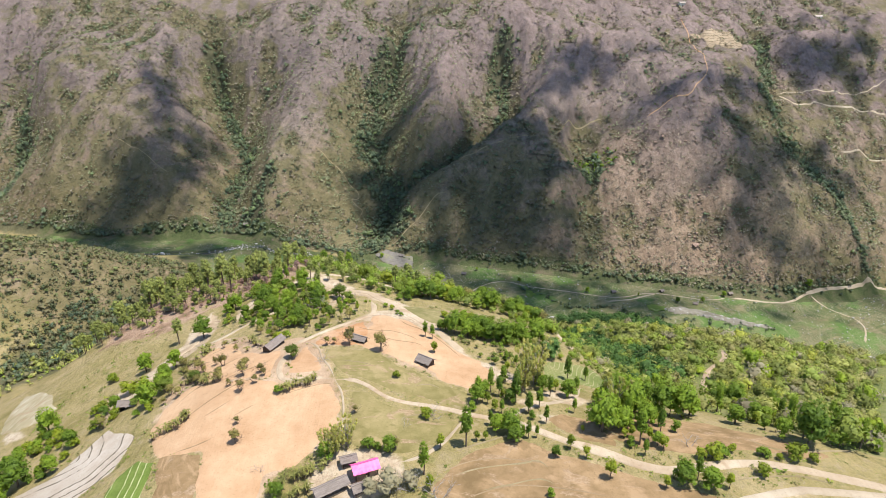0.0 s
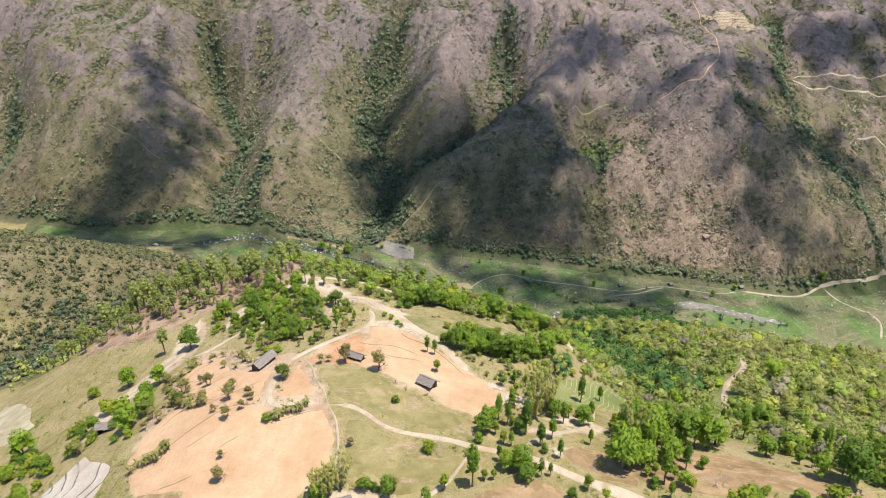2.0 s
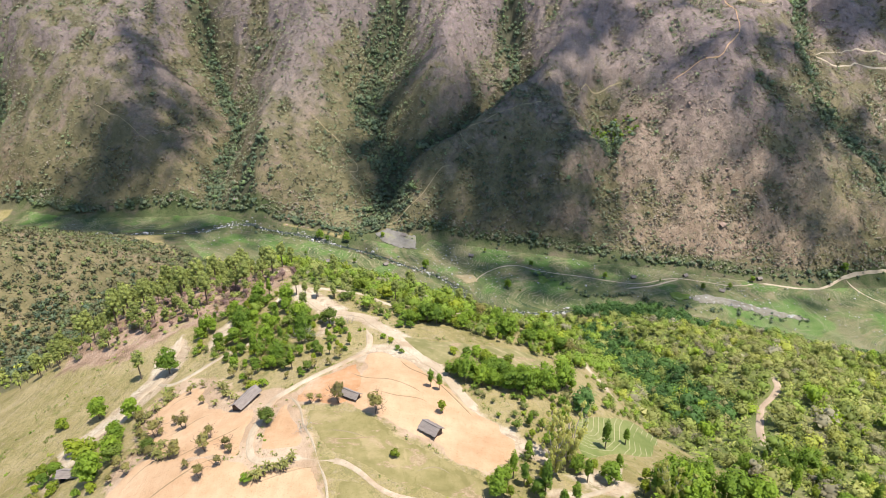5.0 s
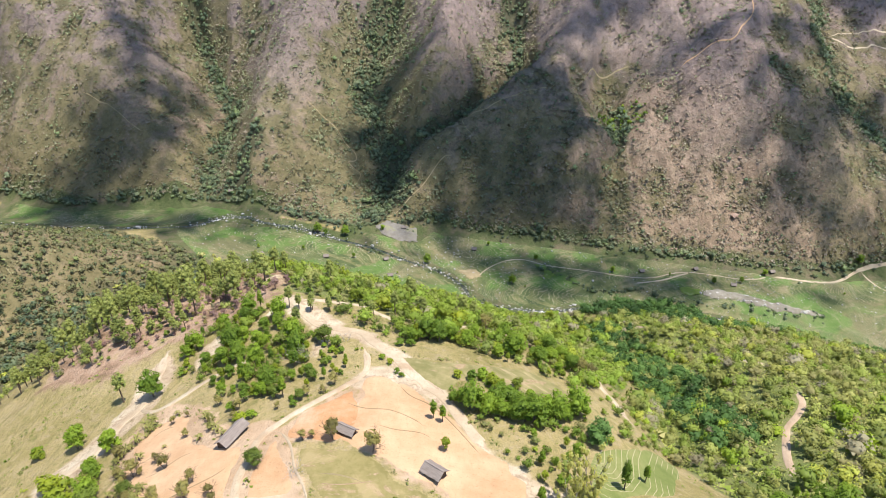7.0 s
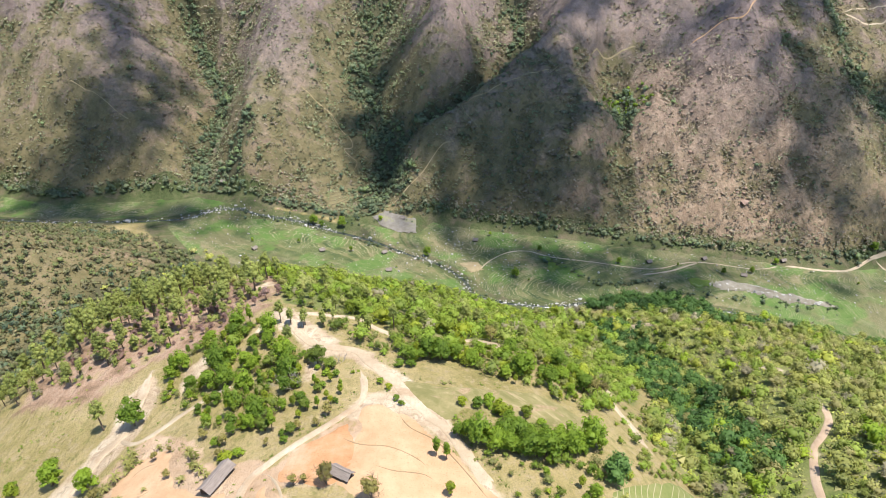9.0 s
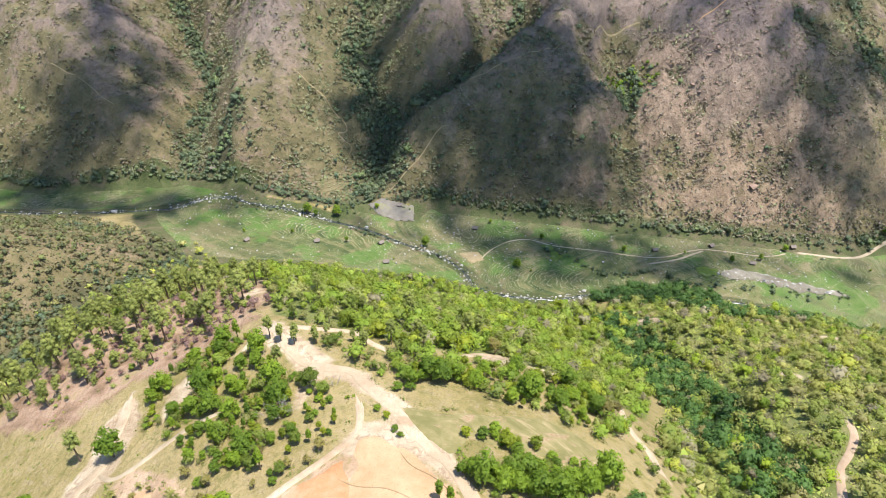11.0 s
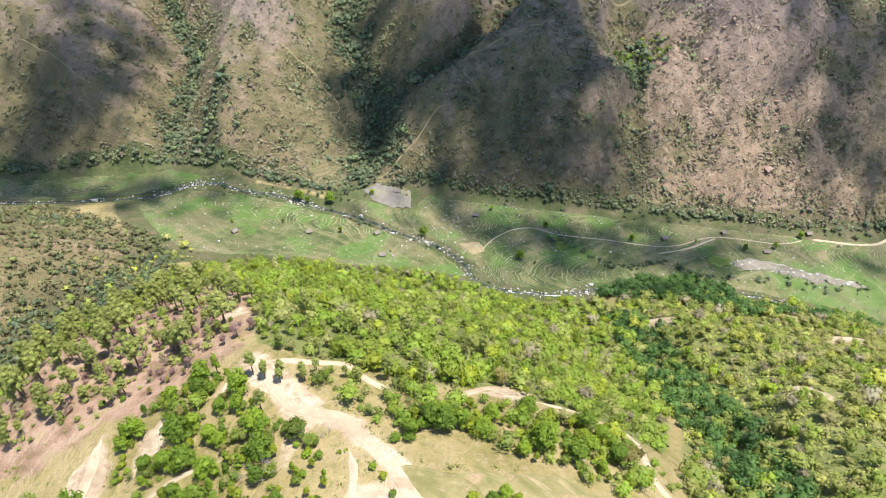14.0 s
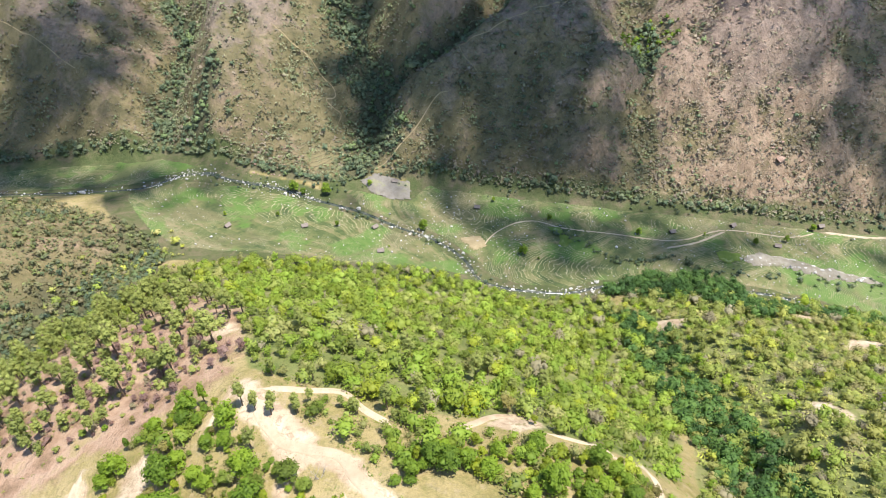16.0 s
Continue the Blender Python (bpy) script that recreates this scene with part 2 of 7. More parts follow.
def paddy_material():
    """Terraced plots: each level its own tone, pale worn bunds between them."""
    m, nt = blank("paddy_earth")
    pos = place_of(nt)
    lev = field_of(nt, "level")
    mid, fine = noisy(nt, pos, 5, 5, 0.6), noisy(nt, pos, 0.8, 4, 0.65)
    wob = calc(nt, "MULTIPLY_ADD", calc(nt, "SUBTRACT", noisy(nt, pos, 13.0, 5, 0.6, 0.6), 0.5), 2.4, lev)
    plot = nt.nodes.new("ShaderNodeTexWhiteNoise")
    plot.noise_dimensions = "1D"
    put(nt, plot.inputs["W"], calc(nt, "FLOOR", wob))
    tone = calc(nt, "ADD", calc(nt, "MULTIPLY", plot.outputs[0], 0.22), calc(nt, "MULTIPLY", noisy(nt, pos, 22, 5, 0.6, 0.5), 0.78))
    tone = calc(nt, "MULTIPLY_ADD", calc(nt, "SUBTRACT", mid, 0.5), 0.5, tone)
    col = ramp(nt, tone, [(0.28, (0.055, 0.078, 0.030)), (0.43, (0.092, 0.112, 0.042)), (0.55, (0.135, 0.136, 0.058)), (0.70, (0.195, 0.165, 0.09))])
    col = blend(nt, span(nt, noisy(nt, pos, 30, 3), 0.50, 0.58, 0, 0.8), col, (0.086, 0.155, 0.034))
    col = blend(nt, span(nt, noisy(nt, pos, 45, 5, 0.6, 0.5), 0.52, 0.62, 0.0, 0.6), col, (0.138, 0.120, 0.066))
    col = blend(nt, span(nt, noisy(nt, pos, 2.2, 5, 0.7, 0.4), 0.56, 0.64, 0.0, 0.6), col, (0.040, 0.058, 0.020))
    frac = calc(nt, "FRACT", calc(nt, "MULTIPLY", wob, 2.2))
    line = calc(nt, "MULTIPLY", span(nt, frac, 0.80, 0.86), span(nt, frac, 1.0, 0.95))
    worn = span(nt, calc(nt, "ADD", calc(nt, "MULTIPLY", noisy(nt, pos, 7, 5, 0.65), 0.5), calc(nt, "MULTIPLY", noisy(nt, pos, 34, 3), 0.5)), 0.43, 0.53, 0.0, 0.95)
    col = blend(nt, calc(nt, "MULTIPLY", line, worn), col, ramp(nt, fine, [(0.35, (0.23, 0.215, 0.115)), (0.65, (0.38, 0.345, 0.215))]))
    cross = span(nt, cells(nt, pos, 15, "DISTANCE_TO_EDGE").outputs["Distance"], 0.035, 0.015)
    col = blend(nt, calc(nt, "MULTIPLY", calc(nt, "MULTIPLY", cross, worn), 0.35), col, (0.245, 0.225, 0.135))
    specks = span(nt, cells(nt, pos, 3.4).outputs["Distance"], 0.13, 0.08)
    col = blend(nt, calc(nt, "MULTIPLY", specks, span(nt, noisy(nt, pos, 25, 3), 0.52, 0.6)), col, (0.370, 0.355, 0.311))
    finish(nt, col, 0.9, bumped(nt, fine, 0.5, 0.3), gloss=0.15)
    return m


def leaf_material(name, dark, mid_colour, light, through_part=0.30, dry=None, dry_part=0.0, kinds=None):
    m, nt = blank(name)
    tone = field_of(nt, "tone")
    isle = nt.nodes.new("ShaderNodeNewGeometry").outputs["Random Per Island"]
    each = nt.nodes.new("ShaderNodeObjectInfo").outputs["Random"]
    pos = place_of(nt)
    v = calc(nt, "ADD", calc(nt, "MULTIPLY", tone, 0.55), calc(nt, "MULTIPLY", isle, 0.08))
    v = calc(nt, "ADD", v, calc(nt, "MULTIPLY_ADD", each, 0.4, -0.2))
    v = calc(nt, "MULTIPLY_ADD", calc(nt, "SUBTRACT", noisy(nt, pos, 1.6, 3), 0.5), 0.36, v)
    col = ramp(nt, v, [(0.08, dark), (0.45, mid_colour), (0.88, light)])
    if kinds:
        sort = nt.nodes.new("ShaderNodeTexWhiteNoise")
        sort.noise_dimensions = "1D"
        put(nt, sort.inputs["W"], calc(nt, "MULTIPLY", tone, 91.7))
        col = blend(nt, 0.72, col, ramp(nt, sort.outputs[0], kinds))
        shade = nt.nodes.new("ShaderNodeHueSaturation")
        put(nt, shade.inputs["Value"], span(nt, v, 0.0, 0.9, 0.72, 1.22))
        put(nt, shade.inputs["Color"], col)
        col = shade.outputs[0]
    if dry:
        col = blend(nt, span(nt, calc(nt, "FRACT", calc(nt, "MULTIPLY", tone, 7.31)), 1 - dry_part - 0.04, 1 - dry_part + 0.04), col, dry)
    finish(nt, col, 0.6, None, gloss=0.25, through_colour=blend(nt, 0.35, col, light), through_part=through_part)
    return m


def plain_material(name, dark, light, size, rough=0.8, metal=0.0, gloss=0.3, stretch=(1, 1, 1), bump=0.2, bump_size=0.05, own=True):
    m, nt = blank(name)
    vec = stretched(nt, place_of(nt, not own), stretch)
    n = noisy(nt, vec, size, 6, 0.65, 0.3)
    broad = noisy(nt, vec, size * 6, 3)
    col = ramp(nt, calc(nt, "ADD", calc(nt, "MULTIPLY", n, 0.6), calc(nt, "MULTIPLY", broad, 0.4)), [(0.32, dark), (0.68, light)])
    finish(nt, col, rough, bumped(nt, n, bump, bump_size), metal, gloss)
    return m


GROUND = ground_material()
SOIL_TAN = soil_material("tilled_tan_soil", (0.394, 0.235, 0.128), (0.478, 0.306, 0.179), (0.551, 0.372, 0.231))
SOIL_ORANGE = soil_material("tilled_orange_soil", (0.370, 0.185, 0.085), (0.444, 0.248, 0.130), (0.503, 0.348, 0.229))
SOIL_BROWN = grass_material("fallow_brown_soil", (0.178, 0.119, 0.057), (0.27, 0.178, 0.092), (0.34, 0.227, 0.123), (0.416, 0.28, 0.162))
SOIL_GREY = soil_material("pale_grey_terrace_soil", (0.15, 0.134, 0.112), (0.205, 0.185, 0.157), (0.27, 0.247, 0.215), 0.3, (0.23, 0.22, 0.14))
SOIL_STEP = soil_material("stepped_pale_soil", (0.37, 0.30, 0.23), (0.44, 0.37, 0.30), (0.50, 0.44, 0.37), 0.1, None, (0.15, 0.125, 0.09))
GRAVEL = soil_material("river_gravel", (0.16, 0.14, 0.105), (0.25, 0.225, 0.18), (0.37, 0.34, 0.285), 0.4, (0.12, 0.13, 0.06))
GRASS_OLIVE = grass_material("cropped_olive_grass", (0.165, 0.142, 0.052), (0.228, 0.19, 0.078), (0.285, 0.23, 0.105), (0.36, 0.275, 0.145))
GRASS_PALE = grass_material("bleached_hillside_grass", (0.27, 0.225, 0.125), (0.35, 0.295, 0.185), (0.43, 0.375, 0.265), (0.47, 0.41, 0.31))
GRASS_LEAN = grass_material("lean_hillside_grass", (0.155, 0.146, 0.056), (0.225, 0.196, 0.086), (0.295, 0.245, 0.122), (0.38, 0.30, 0.175))
ROAD = soil_material("packed_road_earth", (0.36, 0.27, 0.18), (0.45, 0.355, 0.25), (0.53, 0.44, 0.325), 0.3, (0.38, 0.275, 0.18))
TRAIL = soil_material("trodden_path_earth", (0.326, 0.252, 0.170), (0.414, 0.333, 0.237), (0.488, 0.414, 0.311))
LANE = soil_material("reddish_lane_earth", (0.33, 0.23, 0.155), (0.41, 0.30, 0.21), (0.48, 0.37, 0.27), 0.25)
PADDY = paddy_material()
RICE = soil_material("young_rice_plot", (0.095, 0.14, 0.03), (0.14, 0.19, 0.042), (0.19, 0.235, 0.065), 0.05, None, (0.42, 0.43, 0.22))
LEDGE = soil_material("dry_grass_ledge", (0.22, 0.175, 0.09), (0.285, 0.225, 0.13), (0.36, 0.29, 0.18))
TERRACE_DRY = soil_material("dry_terrace_soil", (0.27, 0.21, 0.135), (0.35, 0.27, 0.185), (0.43, 0.345, 0.245), 0.1, None, (0.15, 0.12, 0.075))
TERRACE_DULL = soil_material("weedy_terrace_soil", (0.14, 0.12, 0.062), (0.19, 0.16, 0.085), (0.25, 0.20, 0.115), 0.1, (0.11, 0.125, 0.05), (0.10, 0.085, 0.05))
TERRACE_GREEN = soil_material("green_terrace_soil", (0.125, 0.15, 0.045), (0.175, 0.195, 0.065), (0.235, 0.225, 0.095), 0.1, None, (0.34, 0.30, 0.17))
BUND = soil_material("dry_weed_bund", (0.22, 0.155, 0.085), (0.30, 0.215, 0.13), (0.38, 0.285, 0.18))
LEAF_MANGO = leaf_material("mango_leaves", (0.092, 0.155, 0.018), (0.215, 0.31, 0.027), (0.37, 0.46, 0.042), 0.36)
LEAF_BRIGHT = leaf_material("fresh_yellow_green_leaves", (0.133, 0.176, 0.0155), (0.253, 0.302, 0.0211), (0.393, 0.407, 0.0351), 0.3)
WOOD_KINDS = [(0.0, (0.13, 0.168, 0.0269)), (0.16, (0.157, 0.217, 0.0312)), (0.22, (0.18, 0.291, 0.0295)), (0.57, (0.255, 0.353, 0.043)), (0.61, (0.348, 0.409, 0.0322)),
              (0.66, (0.382, 0.424, 0.0376)), (0.70, (0.252, 0.304, 0.0698)), (0.85, (0.287, 0.319, 0.0859)), (0.89, (0.327, 0.298, 0.126)), (1.0, (0.287, 0.254, 0.107))]
LEAF_WOOD = leaf_material("mixed_woodland_leaves", (0.13, 0.173, 0.027), (0.236, 0.302, 0.042), (0.362, 0.413, 0.0647), 0.28, None, 0.0, WOOD_KINDS)
LEAF_OLIVE = leaf_material("olive_hillside_leaves", (0.179, 0.208, 0.048), (0.32, 0.355, 0.0788), (0.466, 0.479, 0.124), 0.28, None, 0.0,
                           [(0.0, (0.179, 0.217, 0.048)), (0.16, (0.242, 0.285, 0.0617)), (0.22, (0.242, 0.351, 0.048)), (0.44, (0.341, 0.42, 0.072)), (0.50, (0.386, 0.406, 0.103)),
                            (0.72, (0.449, 0.429, 0.131)), (0.78, (0.457, 0.396, 0.171)), (0.90, (0.413, 0.351, 0.161)), (0.94, (0.502, 0.516, 0.0686)), (1.0, (0.538, 0.553, 0.0755))])
LEAF_PINE = leaf_material("dusky_pine_needles", (0.183, 0.212, 0.0517), (0.305, 0.336, 0.0862), (0.427, 0.443, 0.132), 0.3)
LEAF_BUSH = leaf_material("hill_scrub_leaves", (0.153, 0.16, 0.0869), (0.231, 0.236, 0.131), (0.332, 0.321, 0.184), 0.15, None, 0.0,
                          [(0.0, (0.133, 0.163, 0.0853)), (0.30, (0.172, 0.206, 0.103)), (0.36, (0.231, 0.228, 0.131)), (0.74, (0.286, 0.272, 0.159)), (0.80, (0.159, 0.214, 0.0915)), (1.0, (0.206, 0.264, 0.107))])
LEAF_SPUR = leaf_material("dull_olive_spur_leaves", (0.111, 0.122, 0.0562), (0.195, 0.201, 0.085), (0.312, 0.293, 0.125), 0.2, None, 0.0,
                          [(0.0, (0.111, 0.14, 0.0688)), (0.30, (0.169, 0.189, 0.0775)), (0.36, (0.221, 0.213, 0.1)), (0.74, (0.305, 0.25, 0.144)), (0.80, (0.182, 0.232, 0.075)), (1.0, (0.26, 0.299, 0.0938))])
LEAF_GREY = leaf_material("leafless_grey_scrub", (0.158, 0.128, 0.092), (0.234, 0.194, 0.139), (0.333, 0.279, 0.199), 0.15, (0.163, 0.16, 0.0896), 0.3)
LEAF_STRAW = leaf_material("straw_coloured_dry_leaves", (0.216, 0.188, 0.112), (0.32, 0.284, 0.168), (0.416, 0.376, 0.24), 0.3)
LEAF_GULLY = leaf_material("gully_tree_leaves", (0.0729, 0.105, 0.0558), (0.126, 0.164, 0.0788), (0.191, 0.232, 0.105), 0.2, None, 0.0,
                           [(0.0, (0.0805, 0.119, 0.0774)), (0.35, (0.111, 0.156, 0.092)), (0.42, (0.154, 0.186, 0.102)), (0.8, (0.184, 0.205, 0.112)), (0.86, (0.145, 0.209, 0.0788)), (1.0, (0.191, 0.247, 0.092))])
LEAF_GLEN = leaf_material("deep_green_glen_leaves", (0.0467, 0.0978, 0.0255), (0.0978, 0.183, 0.0408), (0.174, 0.276, 0.0595), 0.25)
LEAF_ROSE = leaf_material("bare_pinkish_twigs", (0.24, 0.15, 0.125), (0.36, 0.24, 0.20), (0.47, 0.33, 0.28), 0.4)
LEAF_DRY = leaf_material("withering_brown_leaves", (0.15, 0.13, 0.04), (0.29, 0.255, 0.075), (0.43, 0.375, 0.13), 0.35)
LEAF_BANANA = leaf_material("banana_leaves", (0.16, 0.17, 0.045), (0.32, 0.31, 0.09), (0.48, 0.44, 0.19), 0.4)
LEAF_BAMBOO = leaf_material("pale_bamboo_leaves", (0.36, 0.36, 0.09), (0.52, 0.50, 0.15), (0.64, 0.60, 0.24), 0.6)
BARK = plain_material("grey_brown_bark", (0.09, 0.065, 0.045), (0.24, 0.18, 0.13), 0.25, 0.95, bump=0.6)
TWIG = plain_material("bleached_twigs", (0.26, 0.22, 0.19), (0.46, 0.41, 0.37), 0.3, 0.95)
TWIG_PURPLE = plain_material("purplish_dry_twigs", (0.20, 0.12, 0.11), (0.36, 0.24, 0.21), 0.5, 0.95)
THATCH = plain_material("weathered_grey_thatch", (0.15, 0.12, 0.10), (0.34, 0.285, 0.25), 0.5, 0.95, stretch=(0.3, 2.5, 2.5), bump=0.8, bump_size=0.1)
TIN = plain_material("dull_rusted_tin", (0.24, 0.20, 0.18), (0.44, 0.39, 0.36), 0.9, 0.55, 0.4, stretch=(0.4, 2, 2))
PINK = plain_material("bright_pink_roof_sheet", (0.70, 0.06, 0.25), (0.84, 0.13, 0.36), 1.4, 0.45, 0.0, 0.4, bump=0.05)
TIMBER = plain_material("dark_weathered_timber", (0.045, 0.032, 0.024), (0.13, 0.095, 0.07), 0.3, 0.9, stretch=(1, 1, 0.2))
MUDWALL = plain_material("smeared_mud_wall", (0.22, 0.15, 0.10), (0.38, 0.28, 0.20), 0.6, 0.95)
WHITEWASH = plain_material("dusty_whitewash", (0.55, 0.53, 0.50), (0.75, 0.74, 0.71), 0.8, 0.8)
ROCK = plain_material("pale_river_rock", (0.24, 0.22, 0.20), (0.62, 0.59, 0.55), 0.9, 0.85, bump=0.6, bump_size=0.2, own=False)
ROCK_RED = plain_material("rusty_hill_rock", (0.17, 0.11, 0.085), (0.42, 0.29, 0.22), 1.6, 0.9, bump=0.8, bump_size=0.3, own=False)


def water_material():
    m, nt = blank("shallow_stream_water")
    pos = place_of(nt)
    n = noisy(nt, pos, 1.2, 4)
    col = ramp(nt, noisy(nt, pos, 4, 4), [(0.4, (0.035, 0.045, 0.035)), (0.62, (0.10, 0.105, 0.08)), (0.72, (0.4, 0.4, 0.37))])
    finish(nt, col, 0.18, bumped(nt, n, 0.4, 0.1), gloss=0.5)
    return m


WATER = water_material()


def cloud_material():
    m, nt = blank("cloud_white")
    d = nt.nodes.new("ShaderNodeBsdfDiffuse")
    d.inputs[0].default_value = (0.9, 0.9, 0.9, 1)
    t = nt.nodes.new("ShaderNodeBsdfTransparent")
    mix = nt.nodes.new("ShaderNodeMixShader")
    mix.inputs[0].default_value = 0.35
    nt.links.new(t.outputs[0], mix.inputs[1])
    nt.links.new(d.outputs[0], mix.inputs[2])
    nt.links.new(mix.outputs[0], nt.nodes.new("ShaderNodeOutputMaterial").inputs[0])
    return m


CLOUD = cloud_material()
# ---------------------------------------------------------------- landform
# Crests, streams and foot lines of the plan, each a short run of (x, y, height).
CRESTS = [
    [(5, -160, 76), (0, -60, 84), (-5, 0, 88), (-15, 40, 92.4), (-15, 70, 92), (-20, 97, 87.5), (-35, 112, 86.2),
     (-48, 137, 86), (-57, 152, 81), (-66, 174, 76), (-84, 202, 58), (-104, 228, 41), (-130, 262, 20), (-143, 285, 13)],
    [(-460, 100, 130), (-330, 172, 90), (-262, 207, 72), (-213, 236, 57), (-188, 260, 36), (-160, 286, 20)],
    [(150, 20, 84), (125, 70, 70), (108, 107, 61), (110, 152, 48), (128, 165, 39), (121, 200, 23), (96, 219, 17), (98, 245, 1)],
    [(-205, 401, 30), (-222, 425, 55.0), (-250, 452, 83.0), (-280, 500, 127.0), (-300, 560, 167.0)],
    [(-142, 380, 20), (-149, 418, 56.0), (-145, 465, 93.0), (-112, 512, 134.0), (-128, 585, 190.0)],
    [(-19, 432, 60), (4, 466, 104.0), (6, 512, 144.0), (-2, 585, 190.0)],
    [(-45, 373, 13), (-29, 388, 27), (-18, 410, 47), (12, 424, 66), (44, 442, 80), (71, 468, 106), (95, 496, 124), (148, 562, 172)],
    [(172, 345, -2), (190, 385, 40), (195, 416, 77), (203, 430, 108), (222, 450, 123), (263, 505, 142)],
    [(90, 372, 30), (107, 402, 56), (160, 418, 66)],
    [(288, 352, 14), (279, 400, 69.0), (272, 455, 115.0), (298, 520, 149.0)],
    [(-334, 419, 44), (-352, 470, 89.0), (-392, 532, 151.0)],
]
STREAMS = [
    [(-330, 362, 12), (-265, 353, 11.5), (-188, 356, 11), (-161, 374, 10), (-128, 367, 8.5), (-98, 358, 7), (-76, 347, 5.5),
     (-48, 335, 4), (-28, 322, 2.5), (-5, 309, 1), (10, 293, -0.5), (17, 277, -1.5), (31, 271, -2.5), (59, 268, -4),
     (84, 274, -5.5), (120, 272, -8), (158, 272, -11), (187, 262, -13), (214, 250, -16), (300, 232, -22), (450, 220, -30)],
    [(-181, 388, 13), (-186, 435, 28.0), (-181, 480, 56.0), (-199, 515, 78.0), (-228, 565, 108.0), (-255, 620, 150.0)],
    [(-50, 374, 7), (-45, 391, 9.0), (-38, 424, 28.0), (-50, 455, 50.0), (-70, 498, 76.0), (-62, 530, 96.0), (-35, 600, 154.0)],
    [(-38, 424, 36), (-10, 437, 44.0), (12, 448, 52.0), (36, 470, 60.0), (66, 498, 78.0), (62, 560, 132.0)],
    [(338, 352, 2), (336, 378, 30.0), (335, 407, 52.0), (318, 432, 70.0), (308, 458, 88.0), (306, 490, 116.0), (338, 585, 160.0)],
    [(122, 380, 26), (129, 410, 41.0), (132, 438, 59.0), (136, 462, 75.0)],
    [(-400, 425, 22), (-395, 480, 50.0), (-425, 545, 102.0)],
    [(-290, 40, 14), (-225, 120, 22), (-188, 170, 23), (-168, 215, 20), (-152, 255, 14), (-147, 288, 12)],
    [(62, 86, 62), (72, 115, 50), (78, 140, 39), (84, 170, 26), (87, 200, 12), (84, 250, -2), (82, 272, -5)],
]
FOOTS = [
    [(-460, 425, 18), (-335, 403, 14), (-279, 386, 13), (-250, 393, 13), (-180, 396, 13), (-130, 381, 11), (-92, 367, 9),
     (-64, 363, 7), (-50, 370, 6), (-9, 372, 4), (40, 359, 2), (90, 349, -1), (123, 344, -4), (173, 339, -8), (220, 331, -11),
     (257, 327, -13), (300, 339, -15), (360, 357, -18), (460, 382, -22)],
    [(-160, 312, 14), (-130, 297, 13), (-90, 293, 10.5), (-50, 286, 8), (-20, 284, 5), (5, 282, 2)],
    [(40, 330, 0), (70, 320, -2.5), (150, 325, -7), (168, 300, -9.5), (222, 296, -14), (300, 300, -18), (420, 310, -26)],
    [(-460, 595, 182), (-275, 580, 178), (-178, 582, 172), (-85, 566, 172), (0, 578, 176), (100, 552, 168), (200, 556, 168),
     (310, 560, 163), (460, 580, 172)],
    [(-700, 820, 340), (0, 830, 330), (700, 820, 340)],
    [(-45, 200, 56), (-30, 240, 22), (-20, 268, 8)],
    [(10, 148, 67), (24, 185, 42), (30, 215, 23), (35, 248, 5), (36, 262, -2)],
]
FLANKS = [
    [(-100, -30, 64), (-108, 60, 68), (-105, 94, 68), (-121, 142, 66), (-127, 165, 62), (-115, 200, 49)],
    [(-160, 0, 46), (-134, 79, 58), (-147, 129, 51), (-143, 180, 46), (-138, 205, 40)],
    [(-78, -40, 78), (-69, 28, 83), (-66, 52, 86), (-63, 78, 84), (-72, 102, 78.5), (-85, 128, 75.5), (-80, 162, 72)],
    [(110, -20, 86), (90, 26, 89), (60, 27, 90), (40, 35, 89.3), (18, 50, 89.3), (8, 66, 88.6), (3, 82, 88.2), (28, 86, 85.6),
     (37, 94, 81)],
    [(-55, 10, 86.5), (-52, 47, 91.6), (-40, 60, 91.6), (-28, 80, 90.6)],
    [(-35, 12, 87.5), (-13, 14, 89), (10, 10, 89.5), (50, 8, 90.5)],
    [(52, 66, 77), (50, 90, 76), (47, 106, 72.5), (46, 120, 69.5), (36, 123, 75), (20, 126, 78.5), (-5, 125, 83.2)],
    [(90, 52, 78), (75, 73, 69), (66, 102, 61)],
    [(200, 60, 66), (180, 130, 44), (185, 203, 16), (163, 234, 4), (200, 246, -8)],
    [(280, 100, 48), (240, 180, 18), (290, 215, -8)],
    [(-300, -160, 40), (-200, -60, 42), (-230, 20, 34)],
    [(200, -160, 60), (330, -60, 60), (420, 120, 50), (460, 200, -10)],
]


def dense(run, step=11.0):
    out = []
    for a, b in zip(run, run[1:]):
        n = max(1, int(math.dist(a[:2], b[:2]) / step))
        out += [tuple(p + (q - p) * k / n for p, q in zip(a, b)) for k in range(n)]
    return out + [tuple(run[-1])]


LINES = np.array([p for run in CRESTS + STREAMS + FOOTS + FLANKS for p in dense(run)], float)
LINES = LINES[np.unique(LINES[:, :2].round(1), axis=0, return_index=True)[1]]


def _weights(soft=2.5):
    d = np.linalg.norm(LINES[:, None, :2] - LINES[None, :, :2], axis=-1)
    n = len(LINES)
    m = np.zeros((n + 3, n + 3))
    m[:n, :n] = -d + soft * np.eye(n)
    m[:n, n:] = np.c_[np.ones(n), LINES[:, :2] / 100]
    m[n:, :n] = m[:n, n:].T
    return np.linalg.solve(m, np.r_[LINES[:, 2], 0, 0, 0])


WEIGHTS = _weights()


